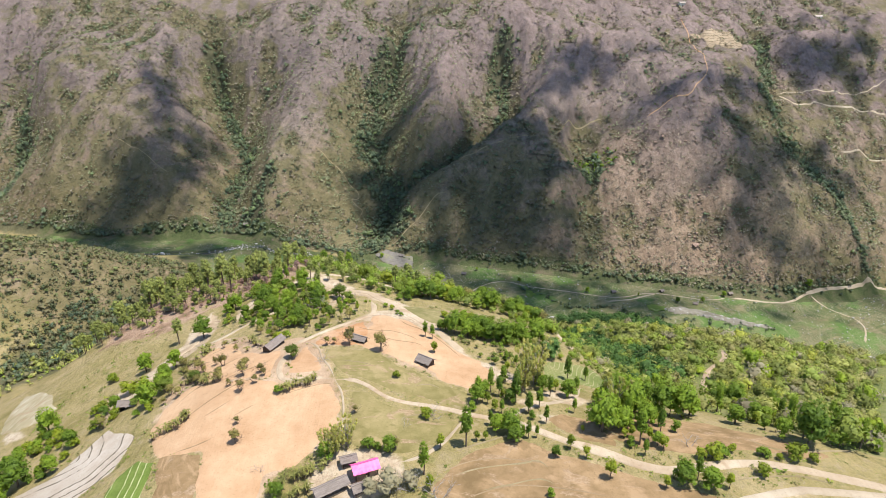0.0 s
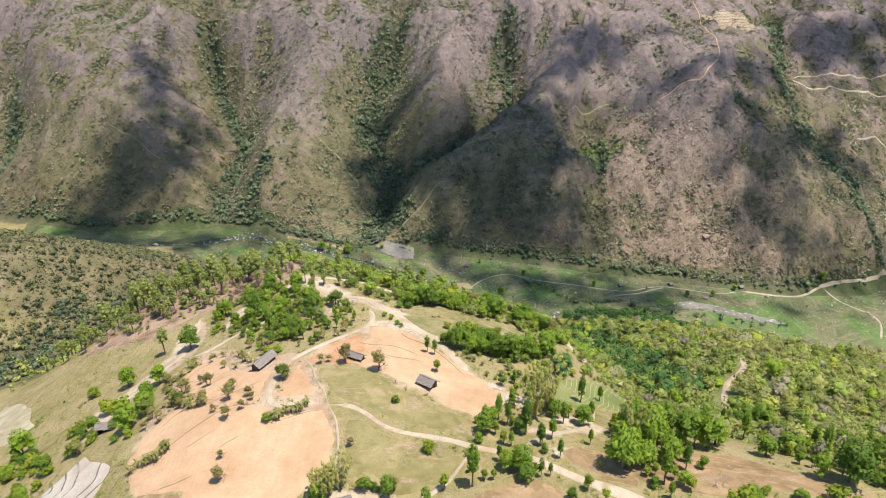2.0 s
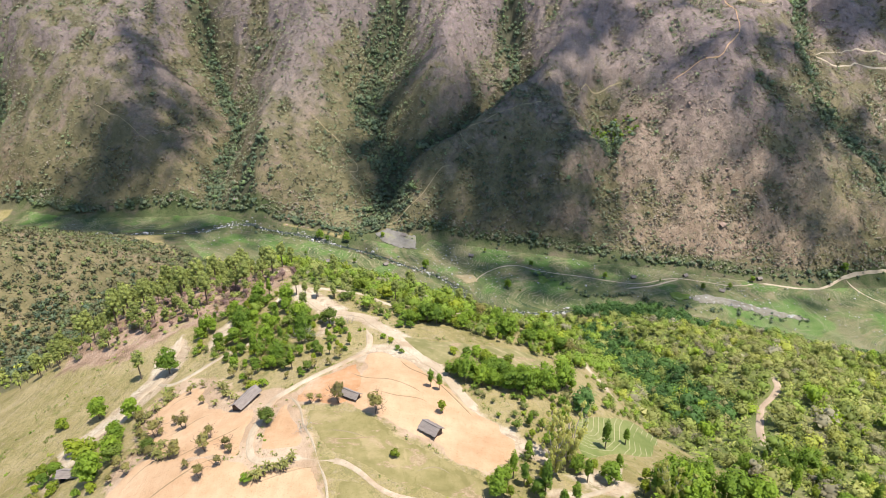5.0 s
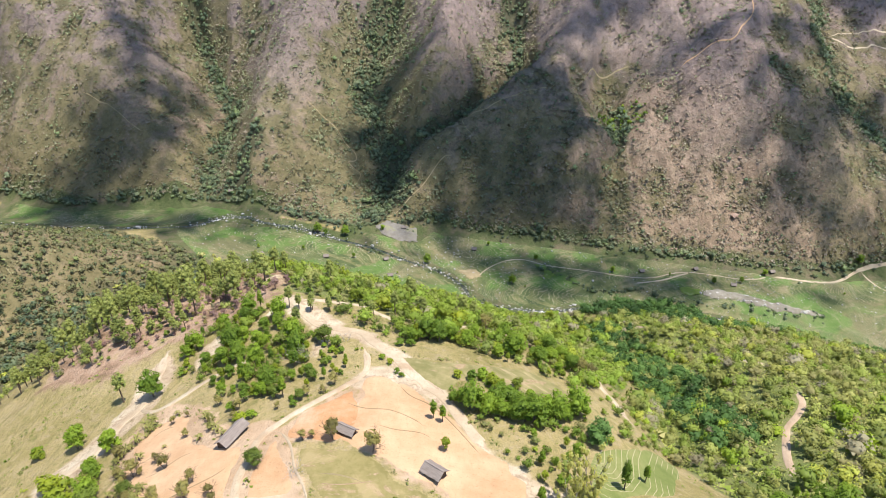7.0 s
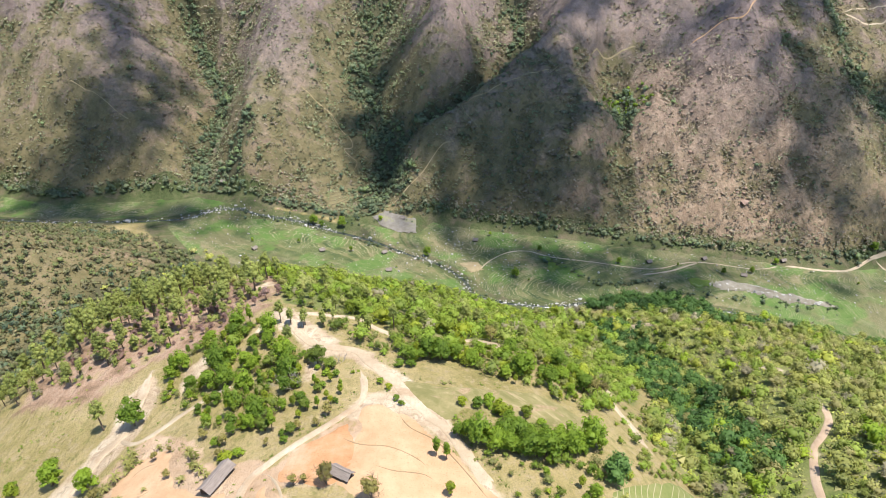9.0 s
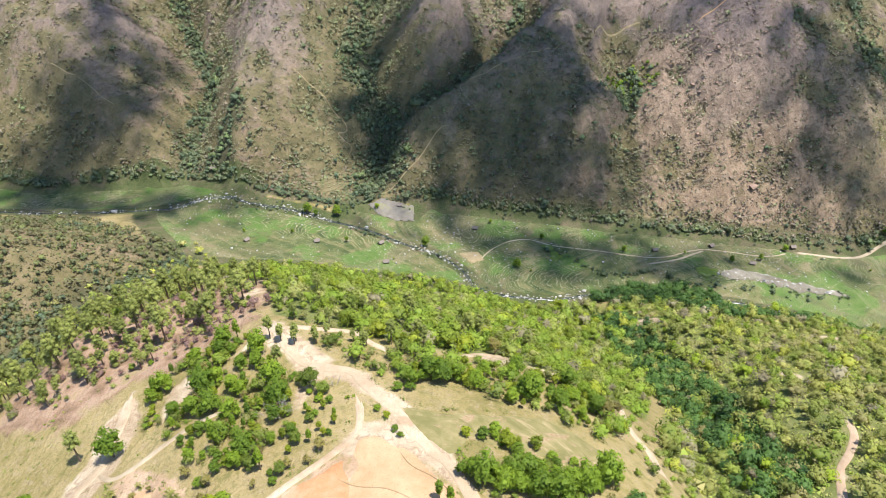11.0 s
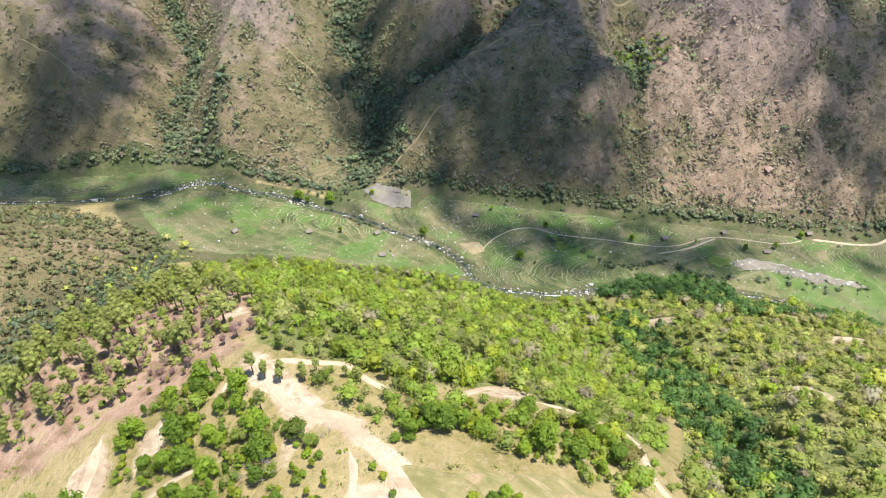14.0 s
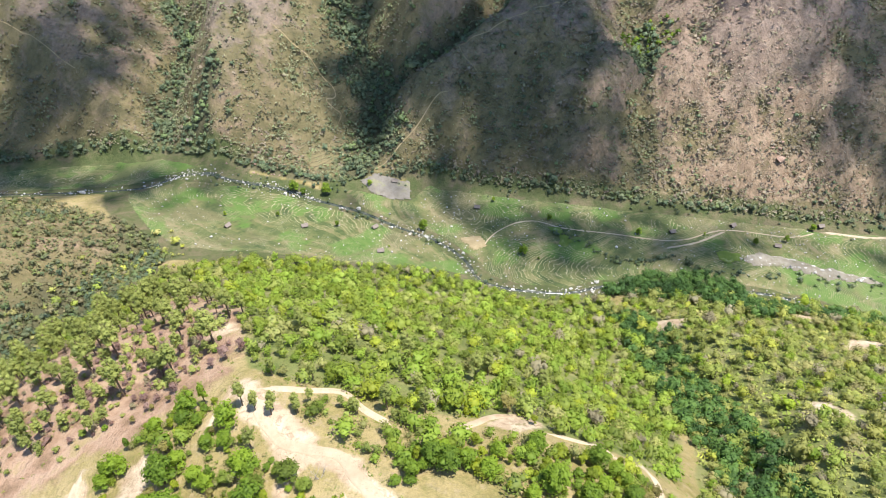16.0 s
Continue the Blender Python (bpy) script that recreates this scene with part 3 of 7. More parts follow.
def landform(x, y):
    """Smooth height of the land between its crests and streams."""
    out = np.empty(len(x))
    n = len(LINES)
    for k in range(0, len(x), 20000):
        px, py = x[k:k + 20000], y[k:k + 20000]
        d = np.sqrt((px[:, None] - LINES[None, :, 0]) ** 2 + (py[:, None] - LINES[None, :, 1]) ** 2)
        out[k:k + 20000] = -d @ WEIGHTS[:n] + WEIGHTS[n] + WEIGHTS[n + 1] * px / 100 + WEIGHTS[n + 2] * py / 100
    return out


def lattice(x, y, seed):
    """Value noise of unit cells, from -1 to 1."""
    ix, iy = np.floor(x).astype(np.int64), np.floor(y).astype(np.int64)
    fx, fy = x - ix, y - iy
    fx, fy = fx * fx * (3 - 2 * fx), fy * fy * (3 - 2 * fy)

    def cell(a, b):
        v = (a * 374761393 + b * 668265263 + seed * 362437) & 0x7FFFFFFF
        v = ((v ^ (v >> 13)) * 1274126177) & 0x7FFFFFFF
        return ((v ^ (v >> 16)) & 0xFFFF) / 32767.5 - 1

    low = cell(ix, iy) * (1 - fx) + cell(ix + 1, iy) * fx
    high = cell(ix, iy + 1) * (1 - fx) + cell(ix + 1, iy + 1) * fx
    return low * (1 - fy) + high * fy


def fractal(x, y, size, seed, octaves=4):
    total, amp = 0, 1.0
    for k in range(octaves):
        total = total + amp * lattice(x / size * 2 ** k + 17.3 * k, y / size * 2 ** k - 9.1 * k, seed + k)
        amp *= 0.5
    return total / 1.9


def near_line(x, y, run):
    """Distance in plan to a run of points."""
    best = np.full(len(x), 1e9)
    for a, b in zip(run, run[1:]):
        dx, dy = b[0] - a[0], b[1] - a[1]
        k = np.clip(((x - a[0]) * dx + (y - a[1]) * dy) / (dx * dx + dy * dy), 0, 1)
        best = np.minimum(best, np.hypot(x - a[0] - k * dx, y - a[1] - k * dy))
    return best


def inside(x, y, ring):
    """Distance to the border of a closed ring: positive inside it."""
    ring = [p[:2] for p in ring]
    odd = np.zeros(len(x), bool)
    for a, b in zip(ring, ring[1:] + ring[:1]):
        with np.errstate(divide="ignore", invalid="ignore"):
            odd ^= ((a[1] > y) != (b[1] > y)) & (x < (b[0] - a[0]) * (y - a[1]) / (b[1] - a[1]) + a[0])
    d = near_line(x, y, ring + ring[:1])
    return np.where(odd, d, -d)


def smooth(v, low, high):
    k = np.clip((v - low) / (high - low), 0, 1)
    return k * k * (3 - 2 * k)


FOOT_X = np.array([p[0] for p in FOOTS[0]])
FOOT_Y = np.array([p[1] for p in FOOTS[0]])


def relief(x, y, base):
    """Gullies, knolls and rills on top of the landform."""
    up = y - np.interp(x, FOOT_X, FOOT_Y)
    hill = smooth(up, 2, 50)
    wx, wy = x + 16 * fractal(x, y, 75, 21, 3), y + 16 * fractal(x, y, 75, 22, 3)
    ribs = 1 - np.abs(fractal(wx + 0.45 * wy, 0.52 * wy - 0.3 * wx, 70, 15, 4)) * 2
    rills = 1 - np.abs(fractal(wx - 0.40 * wy, 0.50 * wy + 0.25 * wx, 30, 5, 3)) * 2
    z = hill * (6.0 * fractal(x, y, 55, 1) + 8.0 * ribs + 5.0 * rills + 2.0 * fractal(x, y, 11, 9, 3) - 6.5)
    cut = np.zeros(len(x))
    for run in STREAMS[1:7]:
        cut = np.maximum(cut, np.exp(-near_line(wx, wy, run) / 15))
    spine = np.zeros(len(x))
    for run in CRESTS[3:]:
        spine = np.maximum(spine, np.exp(-near_line(wx, wy, run) / 14))
    z += hill * (3.0 * spine - 6.0 * cut)
    left = smooth(-118 - x + 0.1 * y, 0, 40) * smooth(y, 90, 150) * smooth(345 - y, 0, 60) * (1 - hill)
    z += left * (3.0 * fractal(x, y, 34, 3) + 1.2 * fractal(x, y, 9, 4, 3))
    right = smooth(x - 62, 0, 30) * smooth(262 - y, 0, 40) * smooth(y - 44, 0, 25)
    z += right * 2.6 * fractal(x, y, 36, 6)
    z += (1 - hill) * 0.35 * fractal(x, y, 11, 8, 3) * smooth(base, 12, 30)
    return z


def axis(*runs):
    out = []
    for a, b, step in runs:
        out += list(np.arange(a, b, step))
    return np.array(out + [runs[-1][1]])


GX = axis((-3000, -1000, 250), (-1000, -460, 30), (-460, -200, 3), (-200, 200, 1.6), (200, 460, 3), (460, 1000, 30), (1000, 3001, 250))
GY = axis((-3000, -500, 250), (-500, -20, 20), (-20, 0, 4), (0, 150, 1.5), (150, 420, 1.8), (420, 640, 2.6), (640, 1000, 18), (1000, 3001, 250))


def build_heights():
    x, y = np.meshgrid(GX, GY)
    fx, fy = np.clip(x.ravel(), -700, 700), np.clip(y.ravel(), -300, 830)
    z = landform(fx, fy)
    z = z + relief(fx, fy, z)
    far = np.hypot(x.ravel() - fx, y.ravel() - fy)
    z = z + np.where(y.ravel() > 300, 0.22, -0.04) * far + 0.06 * far * fractal(x.ravel(), y.ravel(), 600, 30)
    return z.reshape(x.shape)


GZ = build_heights()


def height(x, y):
    """Height of the ground sheet, between its grid points."""
    x, y = np.atleast_1d(np.asarray(x, float)), np.atleast_1d(np.asarray(y, float))
    i, j = np.clip(np.searchsorted(GX, x) - 1, 0, len(GX) - 2), np.clip(np.searchsorted(GY, y) - 1, 0, len(GY) - 2)
    u, v = np.clip((x - GX[i]) / (GX[i + 1] - GX[i]), 0, 1), np.clip((y - GY[j]) / (GY[j + 1] - GY[j]), 0, 1)
    return (GZ[j, i] * (1 - u) + GZ[j, i + 1] * u) * (1 - v) + (GZ[j + 1, i] * (1 - u) + GZ[j + 1, i + 1] * u) * v


def hz(x, y):
    return float(height(x, y)[0])


# ---------------------------------------------------------------- plan of roads and plots
ROADS = {
    "road": [
        (1.8, "packed pale earth road winding over the ridge pasture",
         [(-25, 46.7), (-20.4, 46.2), (-16.1, 43.7), (-11.8, 39.8), (-8, 37.9), (-1.8, 36.7), (4.4, 35.6), (10.4, 33.4), (16, 32.2), (20, 31.2)]),
        (3.0, "wide washed-out earth road along the ridge",
         [(13, 33), (18, 31.8), (23.5, 29.8), (32, 24.4), (41, 19.3), (46.5, 15.8), (52, 13.8), (58, 14.4), (71, 16.4), (82, 14.9), (91, 13), (110, 8), (140, 0)]),
        (2.0, "bare earth road along the ridge crest",
         [(-25, 46.7), (-29.8, 47.2), (-34.2, 46.6), (-37.5, 46.5), (-39.7, 48.4), (-41.3, 53.5), (-41.1, 60), (-40.2, 68.3), (-35, 75.8), (-29.5, 81.5), (-24, 88),
          (-20.6, 93.5), (-20.4, 100.5), (-22.5, 108)]),
        (3.4, "broad eroded pale earth track over the crest",
         [(11, 66), (6.5, 73), (3, 80), (-0.2, 85.2), (-3.1, 88), (-7.9, 94.6), (-13.2, 102.8), (-19.7, 110.1), (-23.9, 116), (-30.9, 117.6), (-36.8, 119.5), (-41.2, 123.7), (-45.6, 130.4), (-49.8, 138)]),
        (1.6, "pale earth track dropping off the crest", [(-57.5, 122), (-56.7, 124.4), (-54.5, 132), (-52, 137.4)]),
        (2.4, "pale earth track dropping along the wooded slope", [(-47.6, 135.9), (-40, 135.9), (-35.5, 136), (-26.7, 136.6), (-21.3, 131.2), (-16.5, 127.5), (-12.6, 124.3)]),
        (2.4, "reddish earth track dropping along the wooded slope", [(-2, 123), (0.4, 124.3), (5.7, 128.4), (9, 131.7), (14, 133.8), (17.7, 131.5)]),
        (1.7, "pale earth track dropping along the wooded slope", [(20, 127.5), (29.7, 125.9), (35, 125.2), (39, 121.5), (46.3, 123.4)]),
        (2.7, "pale washed-out gully track below the crest", [(46, 124.8), (47.7, 118.9), (46.6, 110), (48, 104.4), (50.1, 100), (49.8, 93.4), (51.6, 89)]),
        (3.2, "pale washed-out track beside the left pasture",
         [(-86.4, 122), (-84.8, 111), (-82.8, 96), (-85.2, 89), (-86.2, 81.5), (-88, 78), (-91.5, 73), (-95.6, 69.6)]),
        (2.3, "earth lane through the dry woods",
         [(117, 126), (114.5, 117), (109, 110), (102, 103), (96, 93), (89, 78)]),
        (1.1, "narrow pale track across the valley fields", [(19, 304), (30, 320), (50, 328.5), (69, 322), (94, 318), (131, 313.5), (165, 325), (200, 321), (219, 325)]),
        (2.0, "gravel road across the valley fields", [(219, 325), (256, 320.5), (285, 335), (324, 347), (400, 362)]),
        (1.6, "gravel road across the valley fields", [(285, 335), (294, 314), (300, 292), (288, 270)]),
        (1.3, "cut earth road on the far hillside", [(324, 509), (339, 496), (385, 507), (431, 501)]),
        (1.0, "cut earth road on the far hillside", [(324, 509), (365, 517), (399, 518), (439, 525)]),
        (1.3, "cut earth road on the far hillside", [(367, 462), (396, 465), (437, 464)]),
    ],
    "path": [
        (0.75, "trodden footpath between the tilled fields", [(-38.5, 70), (-36.2, 69.3), (-32.7, 64.5), (-30.3, 57.7), (-27.5, 52.9), (-25.1, 47.2)]),
        (0.75, "trodden footpath along the pasture", [(-25, 46.6), (-22, 40.1), (-20.7, 33.7), (-20.3, 28.2), (-22, 24)]),
        (0.9, "trodden footpath to the farmhouse", [(-7, 17), (-1, 19), (4, 23.5), (7.5, 29), (10, 34)]),
        (1.3, "steep side path between the road trees", [(42.6, 55.5), (39.6, 48.4), (36.4, 43.6), (29.7, 39.8), (24.2, 36.9), (19.9, 32.6)]),
        (1.6, "worn pale path past the orchard", [(-84, 95), (-76, 90), (-68, 97), (-60, 103), (-50, 106)]),
        (2.4, "lower earth road of the ridge", [(40, -4), (66.5, 5.5), (82, 8.4), (98, 8), (125, 3)]),
        (0.6, "narrow zigzag footpath up the far spur", [(-46, 372), (-33, 380), (-22, 387), (-14, 392), (-4, 400), (7, 403)]),
        (0.6, "narrow zigzag footpath up the far spur", [(26, 408), (13, 425), (33, 428), (66, 434), (88, 447)]),
        (0.6, "thin zigzag footpath on the middle spur", [(-69, 410.7), (-66.7, 418.3), (-71.1, 420.1), (-76.1, 422.5), (-70.5, 427.2), (-73.5, 434.4), (-79.8, 441.1), (-91.1, 450.5), (-100.1, 452.5), (-113.7, 456.1)]),
        (0.5, "faint footpath across the dry hillside", [(-289.7, 452.3), (-271, 446.5), (-254.4, 437.8), (-234.8, 427.9)]),
        (1.0, "reddish footpath over the far shoulder", [(183, 455), (200, 454), (216, 447), (225, 456), (245, 490), (255, 598)]),
        (0.8, "pale footpath over the far shoulder", [(103, 454), (115, 468), (125, 473), (152, 479)]),
        (1.6, "field path on the valley floor", [(165, 325), (144, 313), (119, 306)]),
    ],
}
FIELDS = [
    ("field", SOIL_TAN, "large bare tilled field of pale tan soil", 0.9,
     [(-25.5, 45.6), (-22.5, 38), (-21.5, 30), (-23.5, 26), (-26, 21), (-30, 17), (-34, 14), (-36, 4), (-44, -6), (-48.6, 3), (-48.4, 10), (-49.6, 16), (-51.2, 22.4), (-57.8, 24), (-63, 25), (-67, 30), (-71, 38), (-72, 46), (-69, 52),
      (-66, 54), (-56, 49), (-47, 47.6), (-41.5, 46.2), (-38, 44.4), (-31, 45.2)]),
    ("field", SOIL_TAN, "bare tan field strips stepping down beside the long hut", 0.9,
     [(-42.5, 64), (-44.5, 66), (-48, 64.5), (-57, 71.5), (-61, 78), (-64.3, 85), (-71, 82.5), (-75, 75), (-73, 66), (-71.5, 56), (-66, 56.5), (-55, 49), (-43, 48.5), (-42.5, 56)]),
    ("field", SOIL_TAN, "small bare tan field beside the crest road", 0.9,
     [(-38, 50), (-39, 58), (-38.6, 66), (-36.4, 67.5), (-33.6, 63), (-31, 57), (-28.2, 51.6), (-27, 49), (-31, 49.2), (-36, 49)]),
    ("field", SOIL_TAN, "bare pale orange tilled field on the crest", 0.9,
     [(-21, 87), (-18.5, 92.5), (-16, 93.8), (-9.5, 89.5), (-2.8, 82.5), (2.8, 75.6), (8, 67.5), (13, 62.5), (19, 57), (18, 52), (14, 48), (11, 44.5), (4, 48.5), (-1, 52.5), (-9, 56.5), (-12, 60.5), (-18, 63.5),
      (-22, 66), (-20, 74)]),
    ("field", SOIL_ORANGE, "freshly dug orange-red soil plot", 0.9, [(-37.5, 69.8), (-33, 76), (-25, 84.5), (-21, 88), (-19, 76), (-20.5, 68), (-24, 64.8), (-34, 66.3)]),
    ("pasture", GRASS_OLIVE, "closely cropped olive green pasture", 0.9,
     [(-29.3, 58), (-31.5, 64), (-25, 63.5), (-18, 62.5), (-12, 59.5), (-9, 55.5), (-1, 51.5), (4, 47.5), (11, 43.5), (15, 40), (16, 35.5), (10, 36), (0, 39), (-8, 41), (-14, 45.5),
      (-20, 48.6), (-24, 50)]),
    ("pasture", GRASS_OLIVE, "closely cropped olive green pasture", 0.9,
     [(-20.5, 42.5), (-15, 40.5), (-11, 36.8), (-2, 34), (8, 31.5), (4, 25), (-2, 20), (-9, 20), (-18, 23), (-19, 30)]),
    ("pasture", SOIL_BROWN, "fallow brown field with dry stubble", 0.9,
     [(0, 10), (11, 21), (22, 25.5), (31, 20), (42, 14), (52, 9), (64, 4), (60, -8), (20, -10), (2, 2)]),
    ("pasture", SOIL_BROWN, "fallow grey-brown field below the road", 0.9,
     [(40, 26), (47, 22), (57, 18.5), (72, 20), (88, 18.5), (95, 20), (84, 27), (70, 35), (58, 38), (48, 36)]),
    ("pasture", SOIL_BROWN, "fallow grey-brown strip beside the road", 0.9, [(28, 33), (33, 37), (41, 34), (45, 24), (44, 20), (34, 26)]),
    ("pasture", GRASS_LEAN, "sloping dry meadow below the crest", 0.9,
     [(-13, 104), (-2, 101), (14, 101), (23, 102), (38, 91), (31, 84), (18, 88.5), (5, 92.5), (1, 86), (-5, 91.5)]),
    ("pasture", GRASS_PALE, "bleached bare patch of the hillside pasture", 0.9, [(-160, 111), (-147, 104), (-136, 93.3), (-123.2, 77.3), (-126.4, 71), (-133.3, 68.5), (-142, 74), (-152, 92)]),
    ("pasture", SOIL_BROWN, "small grey-brown stubble plot beside the rice terraces", 0.9, [(-62.6, 24), (-57.8, 23.2), (-51.8, 21.8), (-50.2, 15.4), (-49, 9.8), (-50, 3), (-58.5, 3), (-59.5, 12)]),
    ("terrace_field", SOIL_STEP, "stepped whitish terrace fields with dark risers", 0.6,
     [(-108, 33), (-98, 35), (-92, 42), (-89, 48), (-82, 44), (-76, 38), (-76, 26), (-83, 19), (-100, 18)]),
    ("terrace_field", RICE, "narrow bright green rice terraces", 0.5, [(-73, 12), (-73, 22), (-69, 26), (-64, 23), (-61, 12), (-60, -2), (-70, -4)]),
    ("terrace_field", TERRACE_GREEN, "curved green terraces with pale earth rims", 0.5, [(33, 66), (35, 71), (41, 75), (49, 78), (57, 84), (60, 80), (58, 71), (52.5, 63), (47, 60), (40, 57), (34, 54), (32.5, 59)]),
    ("terrace_field", TERRACE_DRY, "stepped tan terraces high on the far hill", 1.2, [(254, 562), (306, 590), (308, 560), (268, 537)]),
    ("terrace_field", TERRACE_DULL, "stepped weedy terraces at the hill foot", 0.9, [(-90, 384), (-63, 407), (-58, 398), (-80, 374)]),
    ("terrace_field", SOIL_GREY, "curved pale grey terrace plot at the hill foot", 0.9, [(-51, 367), (-40, 371), (-21, 368), (-20, 354), (-32, 352), (-44, 357)]),
    ("field", RICE, "small bright green rice plot on the valley floor", 0.9, [(59, 323), (65.5, 321.5), (71, 310), (66, 306)]),
    ("field", RICE, "small bright green rice plot on the valley floor", 0.9, [(150, 304), (165, 303.5), (161, 296), (150, 297)]),
    ("field", LEDGE, "sandy worn plot beside the stream", 0.9, [(9, 313), (20, 316.5), (24, 307), (16, 302.5)]),
    ("gravel_bar", GRAVEL, "pale gravel and boulder bar in the valley", 1.0, [(158, 300), (174, 303), (190, 300), (203, 292), (228, 286), (230, 283), (206, 285), (190, 291), (168, 294)]),
]
GUIDES = {
    "stepped whitish terrace fields with dark risers": ([(-90, 52), (-84, 43), (-81.5, 35.6), (-85, 30), (-93, 28), (-106, 28)], 3.1),
    "narrow bright green rice terraces": ([(-72, 27), (-70, 18), (-69, 8), (-68, -6)], 1.9),
    "curved green terraces with pale earth rims": ([(30, 60), (36, 57), (42, 58), (46, 64), (48, 72), (52, 80)], 1.35),
}
PADDIES = [
    [(-188, 350), (-161, 368), (-128, 363), (-98, 354), (-76, 343), (-48, 331), (-28, 318), (-8, 306), (7, 291), (13, 280), (3, 279), (-26, 281),
     (-66, 281), (-100, 288), (-134, 290), (-158, 306), (-182, 338)],
    [(-62, 359), (-48, 341), (-28, 328), (-2, 315), (14, 297), (23, 282), (35, 276), (60, 273), (82, 279), (120, 277), (158, 277), (190, 268),
     (215, 257), (262, 252), (330, 256), (400, 300), (350, 345), (300, 330), (257, 322), (220, 326), (173, 334), (123, 339), (90, 344), (40, 353),
     (-9, 366), (-22, 352), (-44, 356)],
    [(-330, 398), (-280, 382), (-250, 388), (-180, 391), (-134, 377), (-161, 380), (-190, 363), (-265, 359), (-330, 368)],
]
TILLED = [(-79, 84), (-71, 92), (-60, 86), (-53, 76), (-46, 74), (-40, 75), (-36, 71), (-29, 57), (-26, 48), (-22, 40), (-34, 38), (-52, 36), (-71, 42), (-74, 52), (-73, 62), (-78, 72)]
RED_EARTH = [(-132, 122), (-106, 114), (-86, 124), (-67, 133), (-55, 144), (-58, 172), (-76, 194), (-98, 214), (-124, 208), (-142, 166)]
BARE_EARTH = [
    [(-58.2, 125.7), (-55.7, 130.3), (-54.6, 138), (-50.6, 141.2), (-46.5, 137.5), (-43.1, 129.2), (-36.2, 123.8), (-31.4, 120.4), (-25.5, 118.3), (-19.6, 115.3), (-17.7, 110.3), (-12.3, 107.5),
     (-8.1, 101.8), (-4.3, 93.9), (0.4, 88.9), (2, 85.1), (-4.2, 84.9), (-9, 92.3), (-12.8, 97), (-15.9, 103.8), (-20, 106.6), (-26, 112.3), (-30.4, 114.5), (-33.3, 111.6), (-34.1, 105.5), (-35.4, 99.4),
     (-37.3, 102.2), (-37.5, 112.1), (-39.3, 117.8), (-43.5, 124.1), (-48.6, 126.7), (-52.1, 134.8), (-54, 129.9), (-56.2, 124.2)],
    [(-52, 140.7), (-46, 136.4), (-38.4, 129.7), (-29, 121), (-32, 117), (-41, 124), (-48, 131)],
    [(-25, 88), (-20, 98), (-13, 98), (-6, 91), (2, 84), (8, 72), (2, 78), (-10, 88), (-17, 92), (-21, 86)],
    [(1, 74), (8, 69), (20, 59), (27, 54), (25, 49), (20, 51), (12, 62), (2, 69)], [(22, 42), (31, 41.5), (30, 38.5), (23, 39)], [(27, 36), (35, 33.5), (28, 31.5)],
    [(-141, 73), (-130, 69), (-124, 63), (-133, 64)], [(-100, 70), (-94, 73), (-88, 66), (-94, 62)], [(-85, 120), (-79.5, 112), (-77, 96), (-81, 83), (-86.5, 72), (-95, 65), (-100, 71), (-93, 81), (-90, 88), (-88, 97), (-90, 112)], [(-24, 20), (-14, 22), (-6, 19), (-4, 14), (-10, 8), (-20, 6), (-26, 12)],
    [(90, 222), (106, 225), (107, 235), (91, 236)], [(113, 163), (119, 160), (122, 150), (117, 148), (113, 155)],
    [(-118, 236), (-108, 244), (-104, 238), (-110, 230)], [(-84, 202), (-76, 209), (-74, 200)], [(-72, 160), (-63, 170), (-60, 163)],
    [(-75, 118), (-70, 124), (-66, 112), (-72, 106)], [(150, 236), (164, 249), (178, 246), (173, 237)], [(154, 204), (170, 218), (186, 219), (174, 206)],
    [(8, 128), (16, 137), (24, 131), (15, 126)], [(-99, 60), (-94, 66), (-88, 60), (-93, 54)], [(14, 305), (19, 312), (24, 308), (20, 300)],
    [(28, 46), (36, 50), (44, 46), (38, 40)],
]
WOODS = [
    [(-51, 143.5), (-36, 139.5), (-14, 133), (8, 130.5), (22, 128), (40, 125), (50, 124), (60, 128), (78, 170), (84, 215), (82, 262), (35, 262), (10, 273), (-20, 280),
     (-62, 280), (-98, 276), (-126, 268), (-118, 240), (-100, 214), (-78, 196), (-62, 172)],
    [(62, 92), (66, 70), (78, 46), (96, 26), (140, 22), (240, 20), (380, 60), (400, 240), (230, 252), (190, 262), (150, 266), (90, 268), (82, 250),
     (86, 200), (76, 150), (62, 122), (55, 100)],
]
LUSH = [(STREAMS[1], 7), (STREAMS[2], 16), (STREAMS[3], 11), (STREAMS[4], 8), ([(128, 420), (134, 436), (140, 452)], 8), (STREAMS[6], 7), (STREAMS[7], 16),
        (FOOTS[0], 4.5), ([(-181, 388), (-160, 400), (-150, 420)], 10)]


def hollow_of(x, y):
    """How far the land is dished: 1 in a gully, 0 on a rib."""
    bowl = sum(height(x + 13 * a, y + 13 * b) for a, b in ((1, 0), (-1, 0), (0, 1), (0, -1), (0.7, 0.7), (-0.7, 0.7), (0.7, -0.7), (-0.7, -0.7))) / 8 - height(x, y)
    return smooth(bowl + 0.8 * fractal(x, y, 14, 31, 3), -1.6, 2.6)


def any_ring(x, y, rings):
    best = np.full(len(x), -30.0)
    for ring in rings:
        best = np.maximum(best, inside(x, y, ring))
    return best


def link_mesh(name, verts, faces, material, parent=None, smooth_faces=True):
    me = bpy.data.meshes.new(name)
    me.from_pydata(verts, [], faces)
    me.materials.append(material)
    if smooth_faces:
        me.polygons.foreach_set("use_smooth", np.ones(len(me.polygons), bool))
    ob = new(name, me)
    ob.parent = parent
    return ob


